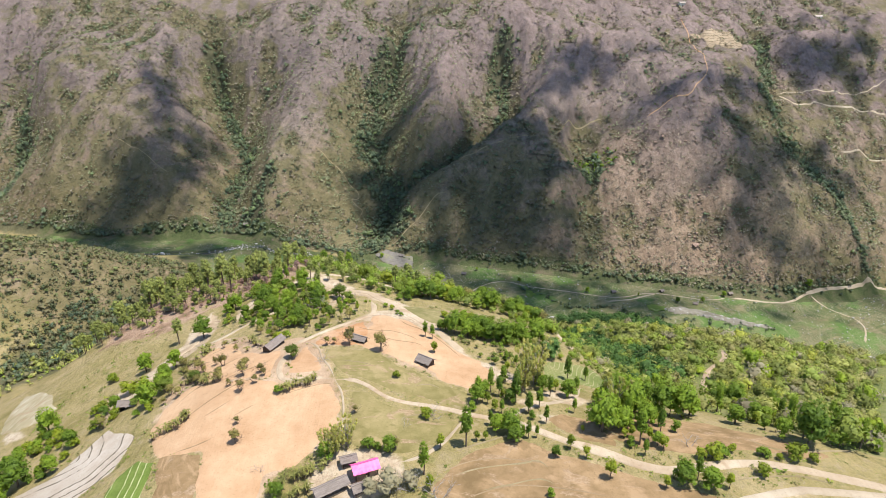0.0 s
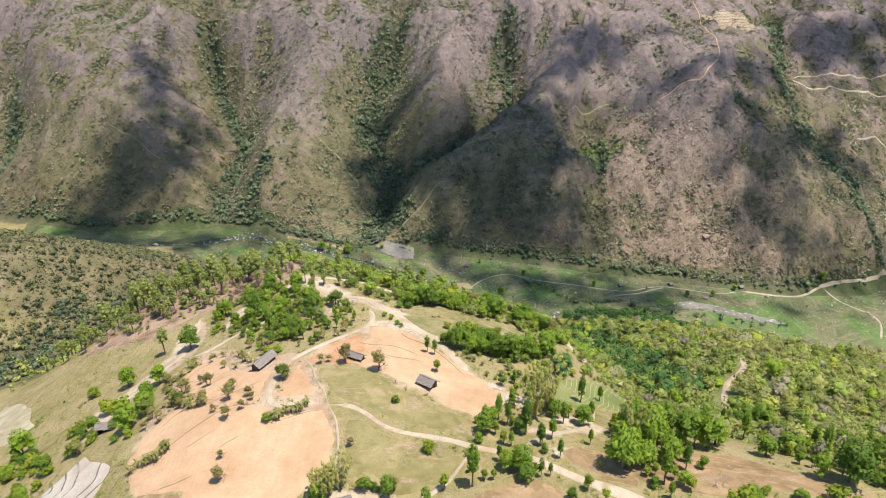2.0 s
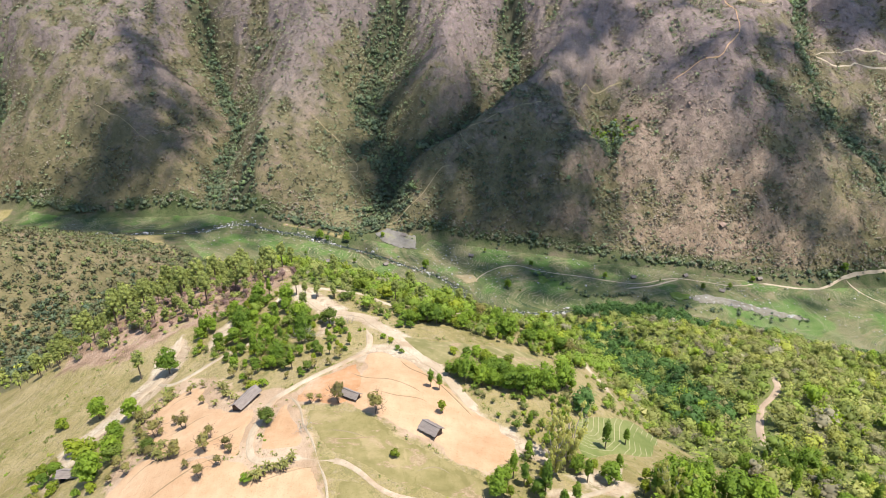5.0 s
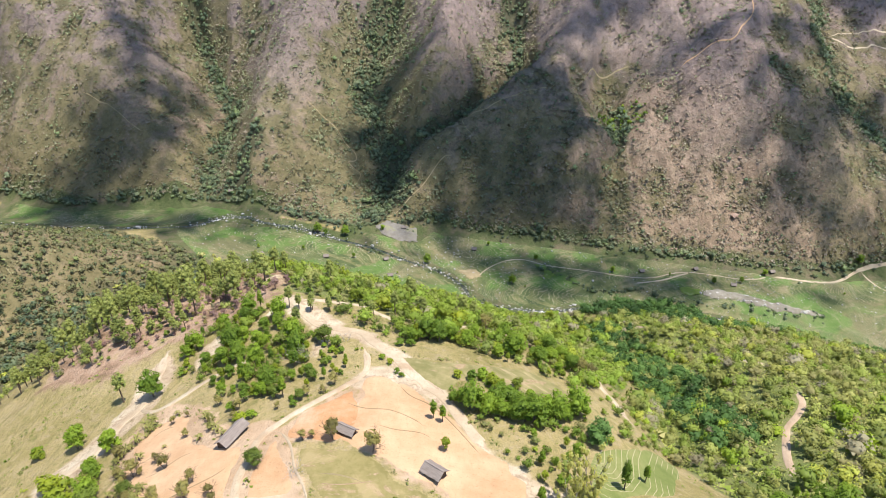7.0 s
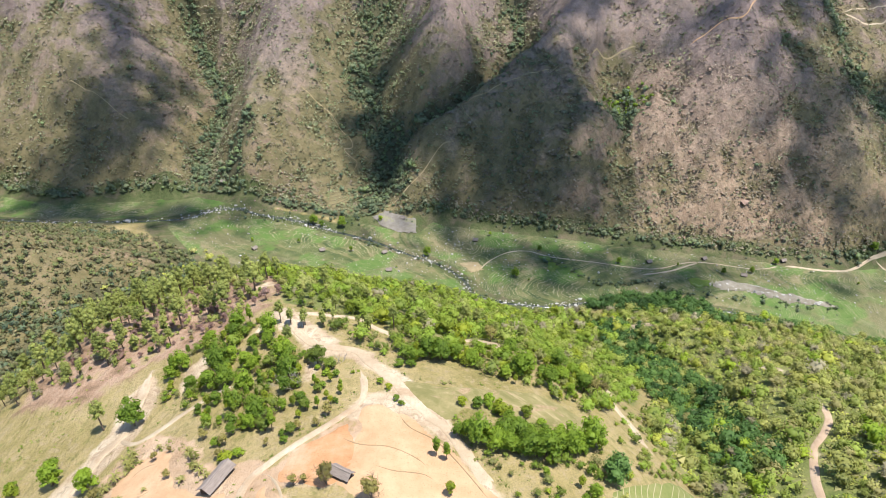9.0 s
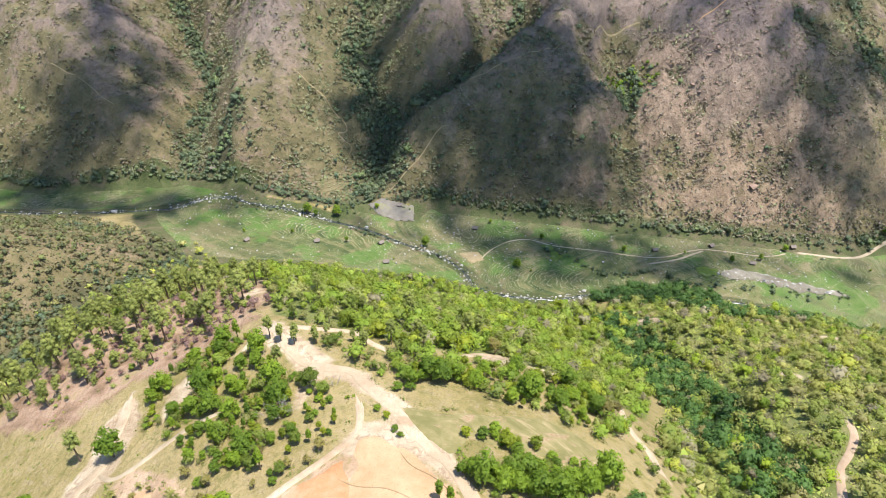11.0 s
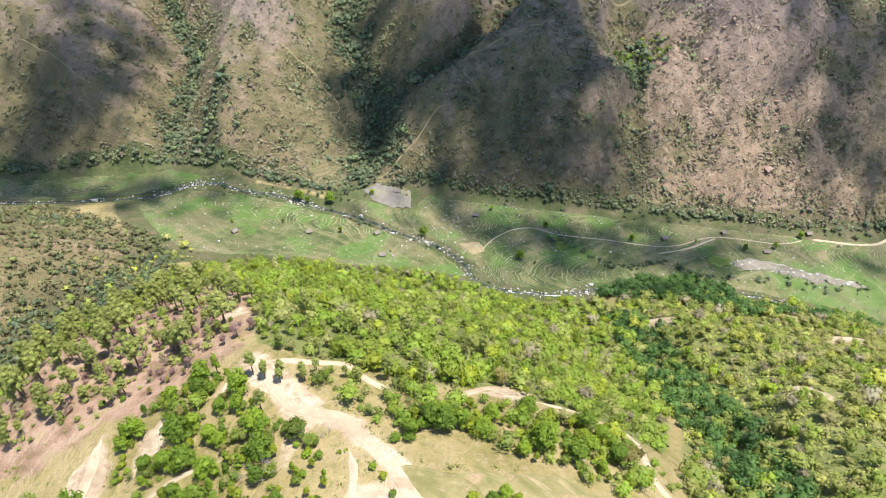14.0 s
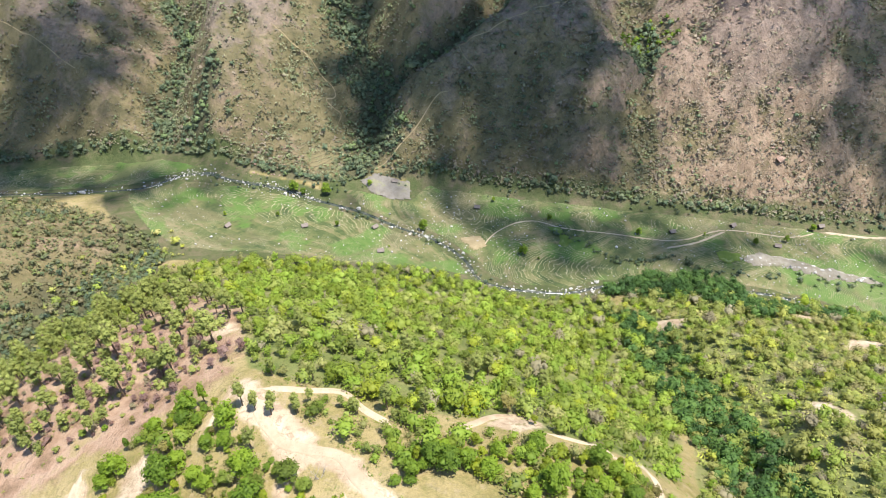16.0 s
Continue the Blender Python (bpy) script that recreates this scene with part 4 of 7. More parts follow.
def grid_mesh(name, verts, quads, material, floats=None, normals=None):
    """A mesh of quads from arrays, with float fields on its points."""
    me = bpy.data.meshes.new(name)
    me.vertices.add(len(verts))
    me.vertices.foreach_set("co", np.ascontiguousarray(verts, np.float32).ravel())
    me.loops.add(quads.size)
    me.polygons.add(len(quads))
    me.loops.foreach_set("vertex_index", np.ascontiguousarray(quads, np.int32).ravel())
    me.polygons.foreach_set("loop_start", np.arange(0, quads.size, quads.shape[1], dtype=np.int32))
    me.polygons.foreach_set("use_smooth", np.ones(len(quads), bool))
    for key, values in (floats or {}).items():
        me.attributes.new(key, "FLOAT", "POINT").data.foreach_set("value", np.ascontiguousarray(values, np.float32))
    me.materials.append(material)
    me.update(calc_edges=True)
    if normals is not None:
        me.normals_split_custom_set_from_vertices(normals)
    return new(name, me)


def lattice_quads(rows, cols):
    k = np.arange(rows * cols).reshape(rows, cols)
    return np.stack([k[:-1, :-1], k[:-1, 1:], k[1:, 1:], k[1:, :-1]], -1).reshape(-1, 4)


def build_ground():
    x, y = (a.ravel() for a in np.meshgrid(GX, GY))
    up = y - np.interp(x, FOOT_X, FOOT_Y)
    leftspur = smooth(-140 - x, 0, 25) * smooth(y, 165, 215) * smooth(335 - y, 0, 40)
    ragged = np.clip(1 + 1.5 * fractal(x, y, 22, 43, 4), 0.15, 3)
    lush = np.zeros(len(x))
    for run, wide in LUSH:
        lush = np.maximum(lush, np.exp(-(near_line(x, y, run) / (1.15 * wide * ragged)) ** 2))
    lush = np.maximum(lush, 0.15 * leftspur * smooth(fractal(x, y, 40, 44, 3), -0.1, 0.35))
    flank = np.zeros(len(x))
    for run in (STREAMS[1], STREAMS[2], STREAMS[4]):
        flank = np.maximum(flank, np.exp(-(near_line(x, y, run) / 34) ** 2))
    bare = any_ring(x, y, BARE_EARTH)
    for wide, _, run in ROADS["road"] + ROADS["path"]:
        bare = np.maximum(bare, wide / 2 + (-0.9 if run[0][1] < 250 else -2.8) - near_line(x, y, run))
    fields = {
        "hill": np.maximum(smooth(up, -3, 6), leftspur * 0.85),
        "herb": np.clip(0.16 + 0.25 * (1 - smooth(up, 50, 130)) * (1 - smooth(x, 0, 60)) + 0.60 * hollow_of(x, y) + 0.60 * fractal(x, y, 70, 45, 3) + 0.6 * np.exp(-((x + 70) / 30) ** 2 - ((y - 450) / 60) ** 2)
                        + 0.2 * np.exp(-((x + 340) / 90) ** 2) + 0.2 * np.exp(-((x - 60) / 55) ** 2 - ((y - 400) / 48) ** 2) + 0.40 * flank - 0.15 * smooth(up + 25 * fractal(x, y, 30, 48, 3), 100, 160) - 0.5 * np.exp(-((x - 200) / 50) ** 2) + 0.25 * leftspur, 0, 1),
        "rust": np.clip(1.0 * np.exp(-((x - 215) / 80) ** 2) * smooth(480 - y, 0, 50) + 1.0 * np.exp(-((x + 118) / 34) ** 2 - ((y - 385) / 26) ** 2)
                        + 0.8 * np.exp(-((x + 215) / 26) ** 2 - ((y - 425) / 36) ** 2) + 0.7 * np.exp(-((x - 5) / 40) ** 2 - ((y - 500) / 40) ** 2)
                        + 0.75 * leftspur + 0.7 * smooth(up, 90, 150) * smooth(x, 40, 140) + 0.1 + 0.9 * fractal(x, y, 70, 47, 3), 0, 1),
        "lush": lush * np.maximum(smooth(up, -8, 4), smooth(-120 - x, 0, 20)),
        "wood": smooth(any_ring(x, y, WOODS), -6, 6),
        "valley": np.clip(any_ring(x, y, [PADDIES[0], PADDIES[1], PADDIES[2]]) + 13, -20, 20),
        "red": np.clip(inside(x, y, RED_EARTH), -20, 20),
        "soil": np.clip(any_ring(x, y, [ring for n, m, _, _, ring in FIELDS if m in (SOIL_TAN, SOIL_ORANGE)] + [TILLED]), -20, 20),
        "bare": np.clip(bare, -20, 20),
    }
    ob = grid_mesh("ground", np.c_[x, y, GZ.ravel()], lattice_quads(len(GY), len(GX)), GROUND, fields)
    tagged(ob, "mountain valley ground of dry grass, earth and scrub", "ground", kind="structure")


def drape(name, ring, material, label, step=0.9, lift=0.14, terrace=0.0, level_attr=False, kind="structure", wobble=1.5, category="", guide=None, spacing=3.0):
    """A plot of ground: a sheet laid on the land, whose rim sinks into it."""
    xs = np.arange(min(p[0] for p in ring) - 2, max(p[0] for p in ring) + 2 + step, step)
    ys = np.arange(min(p[1] for p in ring) - 2, max(p[1] for p in ring) + 2 + step, step)
    x, y = (a.ravel() for a in np.meshgrid(xs, ys))
    d = inside(x, y, ring) + wobble * fractal(x, y, 7, 41, 3)
    z = height(x, y)
    base = z.copy()
    floats = {}
    if terrace:
        lev = (z + 0.3 * fractal(x, y, 30, 77, 3)) / terrace
        frac = lev - np.floor(lev)
        z = (np.floor(lev) + smooth(frac, 0.78, 1.0)) * terrace + (z - lev * terrace)
        z = z + 0.5 * terrace * ((frac > 0.80) & (frac < 0.97)) + terrace * 0.4
        floats["level"] = lev
    if guide:
        lev = near_line(x, y, guide) / spacing + 0.12 * fractal(x, y, 12, 78, 3)
        frac = lev - np.floor(lev)
        z = z + 0.22 * ((frac > 0.80) & (frac < 0.97))
        floats["level"] = lev
    z = np.where(d > 0.9, np.maximum(z, base) + lift, base + lift - 0.32 * (0.9 - np.clip(d, -0.8, 0.9)))
    quads = lattice_quads(len(ys), len(xs))
    keep = (d[quads] > -0.8).all(1)
    quads = quads[keep]
    used, back = np.unique(quads, return_inverse=True)
    ob = grid_mesh(name, np.c_[x, y, z][used], back.reshape(-1, 4), material, {k: v[used] for k, v in floats.items()})
    return tagged(ob, label, category, kind=kind)


def catmull(run, step=0.9):
    p = [np.array(q, float) for q in run]
    p = [2 * p[0] - p[1]] + p + [2 * p[-1] - p[-2]]
    out = []
    for a, b, c, d in zip(p, p[1:], p[2:], p[3:]):
        n = max(2, int(np.linalg.norm(c - b) / step))
        for k in range(n):
            t = k / n
            out.append(0.5 * (2 * b + (c - a) * t + (2 * a - 5 * b + 4 * c - d) * t * t + (3 * b - a - 3 * c + d) * t ** 3))
    return np.array(out + [p[-2]])


def ribbon(name, run, width, material, label, lift=0.20, crown=0.0, category="", kind="structure", uneven=0.55):
    """A road or bund laid along a run of points, with ragged shoulders that sink into the land."""
    line = catmull(run)
    side = np.gradient(line, axis=0)
    side = np.stack([-side[:, 1], side[:, 0]], -1) / np.linalg.norm(side, axis=1)[:, None]
    s = np.arange(len(line)) * 0.9
    ends = np.minimum(s, s[-1] - s)
    taper = 0.6 + 0.4 * smooth(ends, 0, 4)
    sunk = 0.6 * (1 - smooth(ends + 1.5 * fractal(s, s * 0.3, 3.0, 23, 3), 0.0, 6.0))
    rows = []
    for k, u in enumerate((-1.0, -0.78, -0.5, -0.3, 0.0, 0.3, 0.5, 0.78, 1.0)):
        w = taper * width / 2 * u * (0.96 + uneven * fractal(s, np.full(len(s), 40.0 * np.sign(u)), 9.0, 12 + int(width * 10), 5))
        q = line + side * w[:, None]
        z = height(q[:, 0], q[:, 1]) + (lift + crown * (1 - u * u) - (0.09 if abs(u) == 0.5 else 0.0) if abs(u) < 0.9 else -0.25) - sunk * (0.4 + 0.6 * abs(u))
        rows.append(np.c_[q, z])
    verts = np.stack(rows, 1).reshape(-1, 3)
    ob = grid_mesh(name, verts, lattice_quads(len(line), 9), material)
    return tagged(ob, label, category, kind=kind)


def y_of(ring):
    return ring[0][1]


build_ground()
for name, runs in ROADS.items():
    for width, label, run in runs:
        ribbon(name, run, width, (LANE if "lane" in label else ROAD if run[0][1] < 250 else TRAIL) if name == "road" else (SOIL_TAN if "reddish" in label else TRAIL if run[0][1] < 350 else LEDGE), label, category=name, lift=0.24 if name == "road" else 0.30)
for name, material, label, step, ring in FIELDS:
    guide, spacing = GUIDES.get(label, (None, 3.0))
    stepped = name == "terrace_field" and not guide
    drape(name, ring, material, label, step, terrace=(2.4 if y_of(ring) > 500 else 1.3 if y_of(ring) > 375 else 0.7) if stepped else 0.0, lift=0.75 if y_of(ring) > 250 else 0.14, category=name.replace("_", " "), guide=guide, spacing=spacing, wobble=4.0 if name == "gravel_bar" else 2.6 if name == "field" else 1.5)
for ring in PADDIES:
    drape("paddy_terraces", ring, PADDY, "low green rice terraces with pale worn bunds", 1.0, terrace=0.27, lift=0.10, category="paddy field")
ribbon("stream", [p[:2] for p in STREAMS[0]], 2.3, WATER, "shallow stony mountain stream", lift=0.35, category="stream", uneven=0.5)


# ---------------------------------------------------------------- plants
def ball():
    """The faces of a small rounded solid, as unit corners."""
    bm = bmesh.new()
    bmesh.ops.create_icosphere(bm, subdivisions=1, radius=1.0)
    out = np.array([[tuple(v.co.normalized()) for v in f.verts] for f in bm.faces if f.calc_center_median().z > -0.75])
    bm.free()
    return out


BALL = ball()


def leaf_cards(rs, lobes, count, size, lift=0.5, cores=99):
    """Leaf sprays on the skins of a few rounded lobes, and the denser leaves within: points and normals of triangles."""
    lobes = np.array(lobes, float)
    share = (lobes[:, 3] * lobes[:, 5]) ** 1.0
    pick = rs.choice(len(lobes), count, p=share / share.sum())
    u = rs.normal(size=(count, 3))
    u /= np.linalg.norm(u, axis=1)[:, None]
    u[:, 2] = np.where(u[:, 2] < -0.35, -u[:, 2], u[:, 2])
    c, r = lobes[pick, :3], lobes[pick, 3:]
    at = c + u * r * rs.uniform(0.74, 1.12, (count, 1))
    n = u / r
    n = n / np.linalg.norm(n, axis=1)[:, None] + (0, 0, lift)
    n /= np.linalg.norm(n, axis=1)[:, None]
    tilt = n + rs.normal(scale=0.45, size=n.shape)
    tilt /= np.linalg.norm(tilt, axis=1)[:, None]
    a = np.cross(tilt, rs.normal(size=n.shape))
    a /= np.linalg.norm(a, axis=1)[:, None]
    b = np.cross(tilt, a)
    s = size * rs.uniform(0.55, 1.35, (count, 1))
    jag = rs.uniform(0.6, 1.15, (4, count, 1))
    pts = np.stack([at + a * s * jag[0], at - a * s * 0.6 * jag[1] + b * s * 0.85 * jag[2], at - a * s * 0.6 * jag[1] - b * s * 0.85 * jag[3]], 1)
    soft = n + rs.normal(scale=0.14, size=n.shape)
    soft /= np.linalg.norm(soft, axis=1)[:, None]
    deep, deep_way = [], []
    for lobe in lobes[:cores]:
        lump = BALL + 0.12 * np.sin(BALL[..., [1, 2, 0]] * 5 + rs.uniform(0, 6, 3))
        deep.append(lobe[:3] + lump * lobe[3:] * 0.66)
        way = BALL / lobe[3:]
        way = way / np.linalg.norm(way, axis=2)[..., None] + (0, 0, lift)
        deep_way.append(way / np.linalg.norm(way, axis=2)[..., None])
    pts, soft = pts.reshape(-1, 3), np.repeat(soft, 3, 0)
    if not deep:
        return pts, soft
    return np.concatenate([pts, np.concatenate(deep).reshape(-1, 3)]), np.concatenate([soft, np.concatenate(deep_way).reshape(-1, 3)])


def crown_lobes(rs, radius, tall, low, count):
    """Lobes of a rounded crown whose underside is at low and whose top is at low + tall."""
    out = [(0, 0, low + tall * 0.5, radius * 0.72, radius * 0.72, tall * 0.46)]
    for k in range(count):
        ang, up = 2 * math.pi * (k + rs.uniform(-0.3, 0.3)) / count, rs.uniform(0.2, 0.8)
        d = radius * rs.uniform(0.4, 0.68) * (1.15 - 0.5 * up)
        r = radius * rs.uniform(0.32, 0.5)
        out.append((d * math.cos(ang), d * math.sin(ang), low + tall * up, r, r, r * rs.uniform(0.7, 1.0)))
    return out


def tube(points, radii, sides=6):
    """A tapered, bent stem: points and quads."""
    pts = [Vector(p) for p in points]
    verts, faces = [], []
    for k, (p, r) in enumerate(zip(pts, radii)):
        way = (pts[min(k + 1, len(pts) - 1)] - pts[max(k - 1, 0)]).normalized()
        a = way.orthogonal().normalized()
        b = way.cross(a)
        verts += [tuple(p + (a * math.cos(2 * math.pi * s / sides) + b * math.sin(2 * math.pi * s / sides)) * r) for s in range(sides)]
        if k:
            o = (k - 1) * sides
            faces += [(o + s, o + (s + 1) % sides, o + sides + (s + 1) % sides, o + sides + s) for s in range(sides)]
    return verts, faces


def join(pieces):
    verts, faces = [], []
    for v, f in pieces:
        o = len(verts)
        verts += v
        faces += [tuple(i + o for i in q) for q in f]
    return verts, faces


def branches(rs, base, way, length, radius, depth, out):
    """Forking twigs, thinner at each fork."""
    mid = Vector(base) + Vector(way) * length * 0.5 + Vector(rs.normal(scale=0.06 * length, size=3))
    tip = Vector(base) + Vector(way) * length + Vector(rs.normal(scale=0.08 * length, size=3))
    out.append(tube([base, mid, tip], [radius, radius * 0.8, radius * 0.55], 4))
    if depth:
        for _ in range(3 if depth > 1 else 2):
            w = (Vector(way) + Vector(rs.normal(scale=0.55, size=3)) + Vector((0, 0, 0.12))).normalized()
            branches(rs, tip, w, length * rs.uniform(0.55, 0.8), radius * 0.55, depth - 1, out)


def leafy(name, rs, lobes, count, size, material, parent):
    pts, nor = leaf_cards(rs, lobes, count, size)
    ob = grid_mesh(name, pts, np.arange(len(pts)).reshape(-1, 3), material, {"tone": np.full(len(pts), 0.5)}, nor)
    ob.parent = parent
    return ob


def limb_mesh(rs, tall, spread, radius, lobes, lean=0.15):
    """A trunk with limbs that reach into the lobes of the crown."""
    top = (rs.normal() * lean, rs.normal() * lean, tall)
    pieces = [tube([(0, 0, -0.4), (rs.normal() * 0.05, rs.normal() * 0.05, tall * 0.45), top], [radius * 1.25, radius * 0.9, radius * 0.5])]
    for lobe in lobes[1:6]:
        start = (top[0] * 0.6, top[1] * 0.6, tall * rs.uniform(0.45, 0.8))
        pieces.append(tube([start, [(s + e) / 2 + (0.1 if k == 2 else 0) for k, (s, e) in enumerate(zip(start, lobe[:3]))], lobe[:3]],
                           [radius * 0.5, radius * 0.36, radius * 0.15], 4))
    return join(pieces)


def make_tree(name, seed, radius, tall, low, lobes, cards, size, leaves, trunk, label, category="tree", bark=None):
    rs = np.random.RandomState(seed)
    root = new(name)
    root.empty_display_size = 0.5
    shape = crown_lobes(rs, radius, tall - low, low, lobes)
    v, f = limb_mesh(rs, low + (tall - low) * 0.55, radius, trunk, shape)
    link_mesh("trunk", v, f, bark or BARK, root)
    leafy("crown", rs, shape, cards, size, leaves, root)
    return tagged(root, label, category)


def make_pine(seed, tall):
    rs = np.random.RandomState(seed)
    root = new("pine_tree")
    lobes = [(0, 0, tall * 0.70, tall * 0.15, tall * 0.15, tall * 0.19)]
    for k in range(14):
        up, ang = 0.46 + 0.44 * k / 13, 2.4 * k + rs.uniform(-0.5, 0.5)
        r = tall * 0.105 * math.sqrt(max(0.2, 1 - ((up - 0.64) / 0.36) ** 2))
        d = tall * 0.115 * math.sqrt(max(0.05, 1 - ((up - 0.62) / 0.36) ** 2))
        lobes.append((d * math.cos(ang), d * math.sin(ang), tall * up, r, r, r * 0.8))
    lean = rs.normal(scale=0.25, size=2)
    stem = tube([(0, 0, -0.5), (lean[0] * 0.5, lean[1] * 0.5, tall * 0.4), (lean[0], lean[1], tall * 0.72), (lean[0], lean[1], tall * 0.95)],
                [0.24, 0.19, 0.13, 0.04], 6)
    pieces = [stem]
    for lobe in lobes:
        pieces.append(tube([(lean[0] * 0.8, lean[1] * 0.8, lobe[2] - 0.5), (lobe[0], lobe[1], lobe[2])], [0.07, 0.03], 4))
    v, f = join(pieces)
    link_mesh("trunk", v, f, BARK, root)
    leafy("crown", rs, lobes, 760, 0.22, LEAF_PINE, root)
    return tagged(root, "tall pine with a bare trunk and dusky rounded crown", "pine tree", "pines of the ridge")


def make_dry_tree(name, seed, tall, material, label, leaves=None, cards=0, depth=3):
    rs = np.random.RandomState(seed)
    root = new(name)
    out = []
    for k in range(3):
        w = Vector((rs.normal(scale=0.45), rs.normal(scale=0.45), 1)).normalized()
        branches(rs, (0, 0, -0.3), w, tall * 0.42, tall * 0.022, depth, out)
    v, f = join(out)
    link_mesh("trunk", v, f, material, root)
    if cards:
        leafy("crown", rs, crown_lobes(rs, tall * 0.36, tall * 0.62, tall * 0.35, 6), cards, 0.19, leaves, root)
    return tagged(root, label, "tree")


def make_banana(seed):
    rs = np.random.RandomState(seed)
    root = new("banana_plant")
    stems, blades = [], []
    for k in range(4):
        x, y, h = rs.uniform(-0.7, 0.7), rs.uniform(-0.7, 0.7), rs.uniform(1.3, 2.3)
        stems.append(tube([(x, y, -0.3), (x, y, h * 0.6), (x, y, h)], [0.13, 0.11, 0.06], 5))
        for j in range(6):
            ang, ln = rs.uniform(0, 6.28), rs.uniform(1.1, 1.8)
            out = Vector((math.cos(ang), math.sin(ang), 0))
            sd = Vector((-out.y, out.x, 0)) * 0.17
            pts = [Vector((x, y, h)), Vector((x, y, h + 0.45)) + out * ln * 0.45, Vector((x, y, h + 0.1)) + out * ln]
            v = []
            for p, w in zip(pts, (0.35, 1.0, 0.3)):
                v += [tuple(p - sd * w), tuple(p + Vector((0, 0, -0.05))), tuple(p + sd * w)]
            blades.append((v, [(0, 1, 4, 3), (1, 2, 5, 4), (3, 4, 7, 6), (4, 5, 8, 7)]))
    v, f = join(stems)
    link_mesh("stem", v, f, BARK, root)
    v, f = join(blades)
    ob = link_mesh("foliage", v, f, LEAF_BANANA, root)
    ob.data.attributes.new("tone", "FLOAT", "POINT").data.foreach_set("value", np.repeat(rs.rand(len(v) // 9), 9).astype(np.float32))
    return tagged(root, "clump of ragged yellow-green banana plants", "banana plant", "bananas by the fields")


def make_bamboo():
    rs = np.random.RandomState(5)
    root = new("bamboo_clump")
    culms, lobes = [], []
    for k in range(15):
        ang, out, h = rs.uniform(0, 6.28), rs.uniform(0.8, 3.0), rs.uniform(5.5, 8)
        b = (0.5 * math.cos(ang), 0.5 * math.sin(ang))
        tip = (b[0] + out * math.cos(ang), b[1] + out * math.sin(ang), h)
        culms.append(tube([(b[0], b[1], -0.3), (b[0] * 1.4, b[1] * 1.4, h * 0.55), tip], [0.06, 0.05, 0.02], 4))
        lobes += [(tip[0] * s, tip[1] * s, h * z, 0.36, 0.36, 0.7) for s, z in ((0.35, 0.28), (0.5, 0.52), (0.78, 0.78), (1, 0.98))]
    for v, f in culms:
        link_mesh("culm", v, f, TWIG, root)
    leafy("foliage", rs, lobes, 1000, 0.2, LEAF_BAMBOO, root)
    return tagged(root, "feathery clump of yellow-green bamboo", "bamboo")


MANGO = [make_tree("mango_tree", 10 + k, 1.65 + 0.16 * k, 4.2 + 0.42 * k, 0.55, 13, 720, 0.2, LEAF_MANGO, 0.14,
                   "dense round dark green mango tree", "mango tree") for k in range(4)]
FRESH = [make_tree("broadleaf_tree", 20 + k, 1.4 + 0.16 * k, 4.8 + 0.5 * k, 0.8, 12, 640, 0.2, LEAF_BRIGHT, 0.12,
                   "upright tree with fresh yellow-green leaves") for k in range(3)]
SLIM = [make_tree("slender_tree", 30 + k, 1.15, 6.4 + 0.6 * k, 0.8, 14, 680, 0.2, LEAF_MANGO, 0.13,
                  "slender lopped tree clothed in green leaves") for k in range(3)]
WIDE = [make_tree("shade_tree", 40 + k, 2.1, 4.4, 0.9, 12, 760, 0.2, LEAF_WOOD, 0.18, "lone round shade tree with olive leaves") for k in range(2)]
PALE = [make_tree("pale_tree", 46, 1.7, 3.2, 0.5, 9, 230, 0.17, LEAF_STRAW, 0.13, "pale half-bare feathery tree beside the farmhouse", bark=TWIG)]
DARK = [make_tree("dark_tree", 48, 2.35, 4.8, 0.3, 14, 1050, 0.2, LEAF_GLEN, 0.2, "broad dense blue-green shade tree")]
PINES = [make_pine(50 + 2 * k, 8.0 + 0.8 * k) for k in range(4)]
SHRUB = [make_tree("shrub", 60 + k, 1.2, 2.0, 0.25, 7, 260, 0.19, LEAF_MANGO if k % 2 else LEAF_BRIGHT, 0.06,
                   "low leafy green shrub", "shrub") for k in range(4)]
BROWN = [make_dry_tree("withering_tree", 70 + k, 4.2, BARK, "small tree with sparse browning leaves", LEAF_DRY, 260) for k in range(3)]
BARE = [make_dry_tree("leafless_tree", 80 + k, 3.6, TWIG, "leafless grey tree with bleached twigs") for k in range(2)]
PURPLE = make_dry_tree("dry_thicket", 90, 4.6, TWIG_PURPLE, "bare purplish thicket of dry twigs", LEAF_ROSE, 420, 3)
BANANA = [make_banana(100 + k) for k in range(3)]
BAMBOO = make_bamboo()
BAMBOOS = [BAMBOO]
TEMPLATES = MANGO + PALE + DARK + FRESH + SLIM + WIDE + PINES + SHRUB + BROWN + BARE + [PURPLE] + BANANA + [BAMBOO]
used_templates = set()
plant_rs = np.random.RandomState(7)


def plant(kinds, x, y, scale=1.0, group="", dz=0.0, label=""):
    """Stands one plant of the given kinds at a place, turned and sized by chance."""
    ob = kinds[plant_rs.randint(len(kinds))]
    s = 1.22 * scale * plant_rs.uniform(0.82, 1.2)
    m = pose(x, y, hz(x, y) + dz, 0, 0, plant_rs.uniform(0, 360)) @ Matrix.Diagonal((s, s, s * plant_rs.uniform(0.92, 1.1), 1))
    if ob.name in used_templates:
        made = copy_thing(ob, m)
    else:
        used_templates.add(ob.name)
        ob.matrix_basis = m
        made = ob
    return tagged(made, label, group=group)


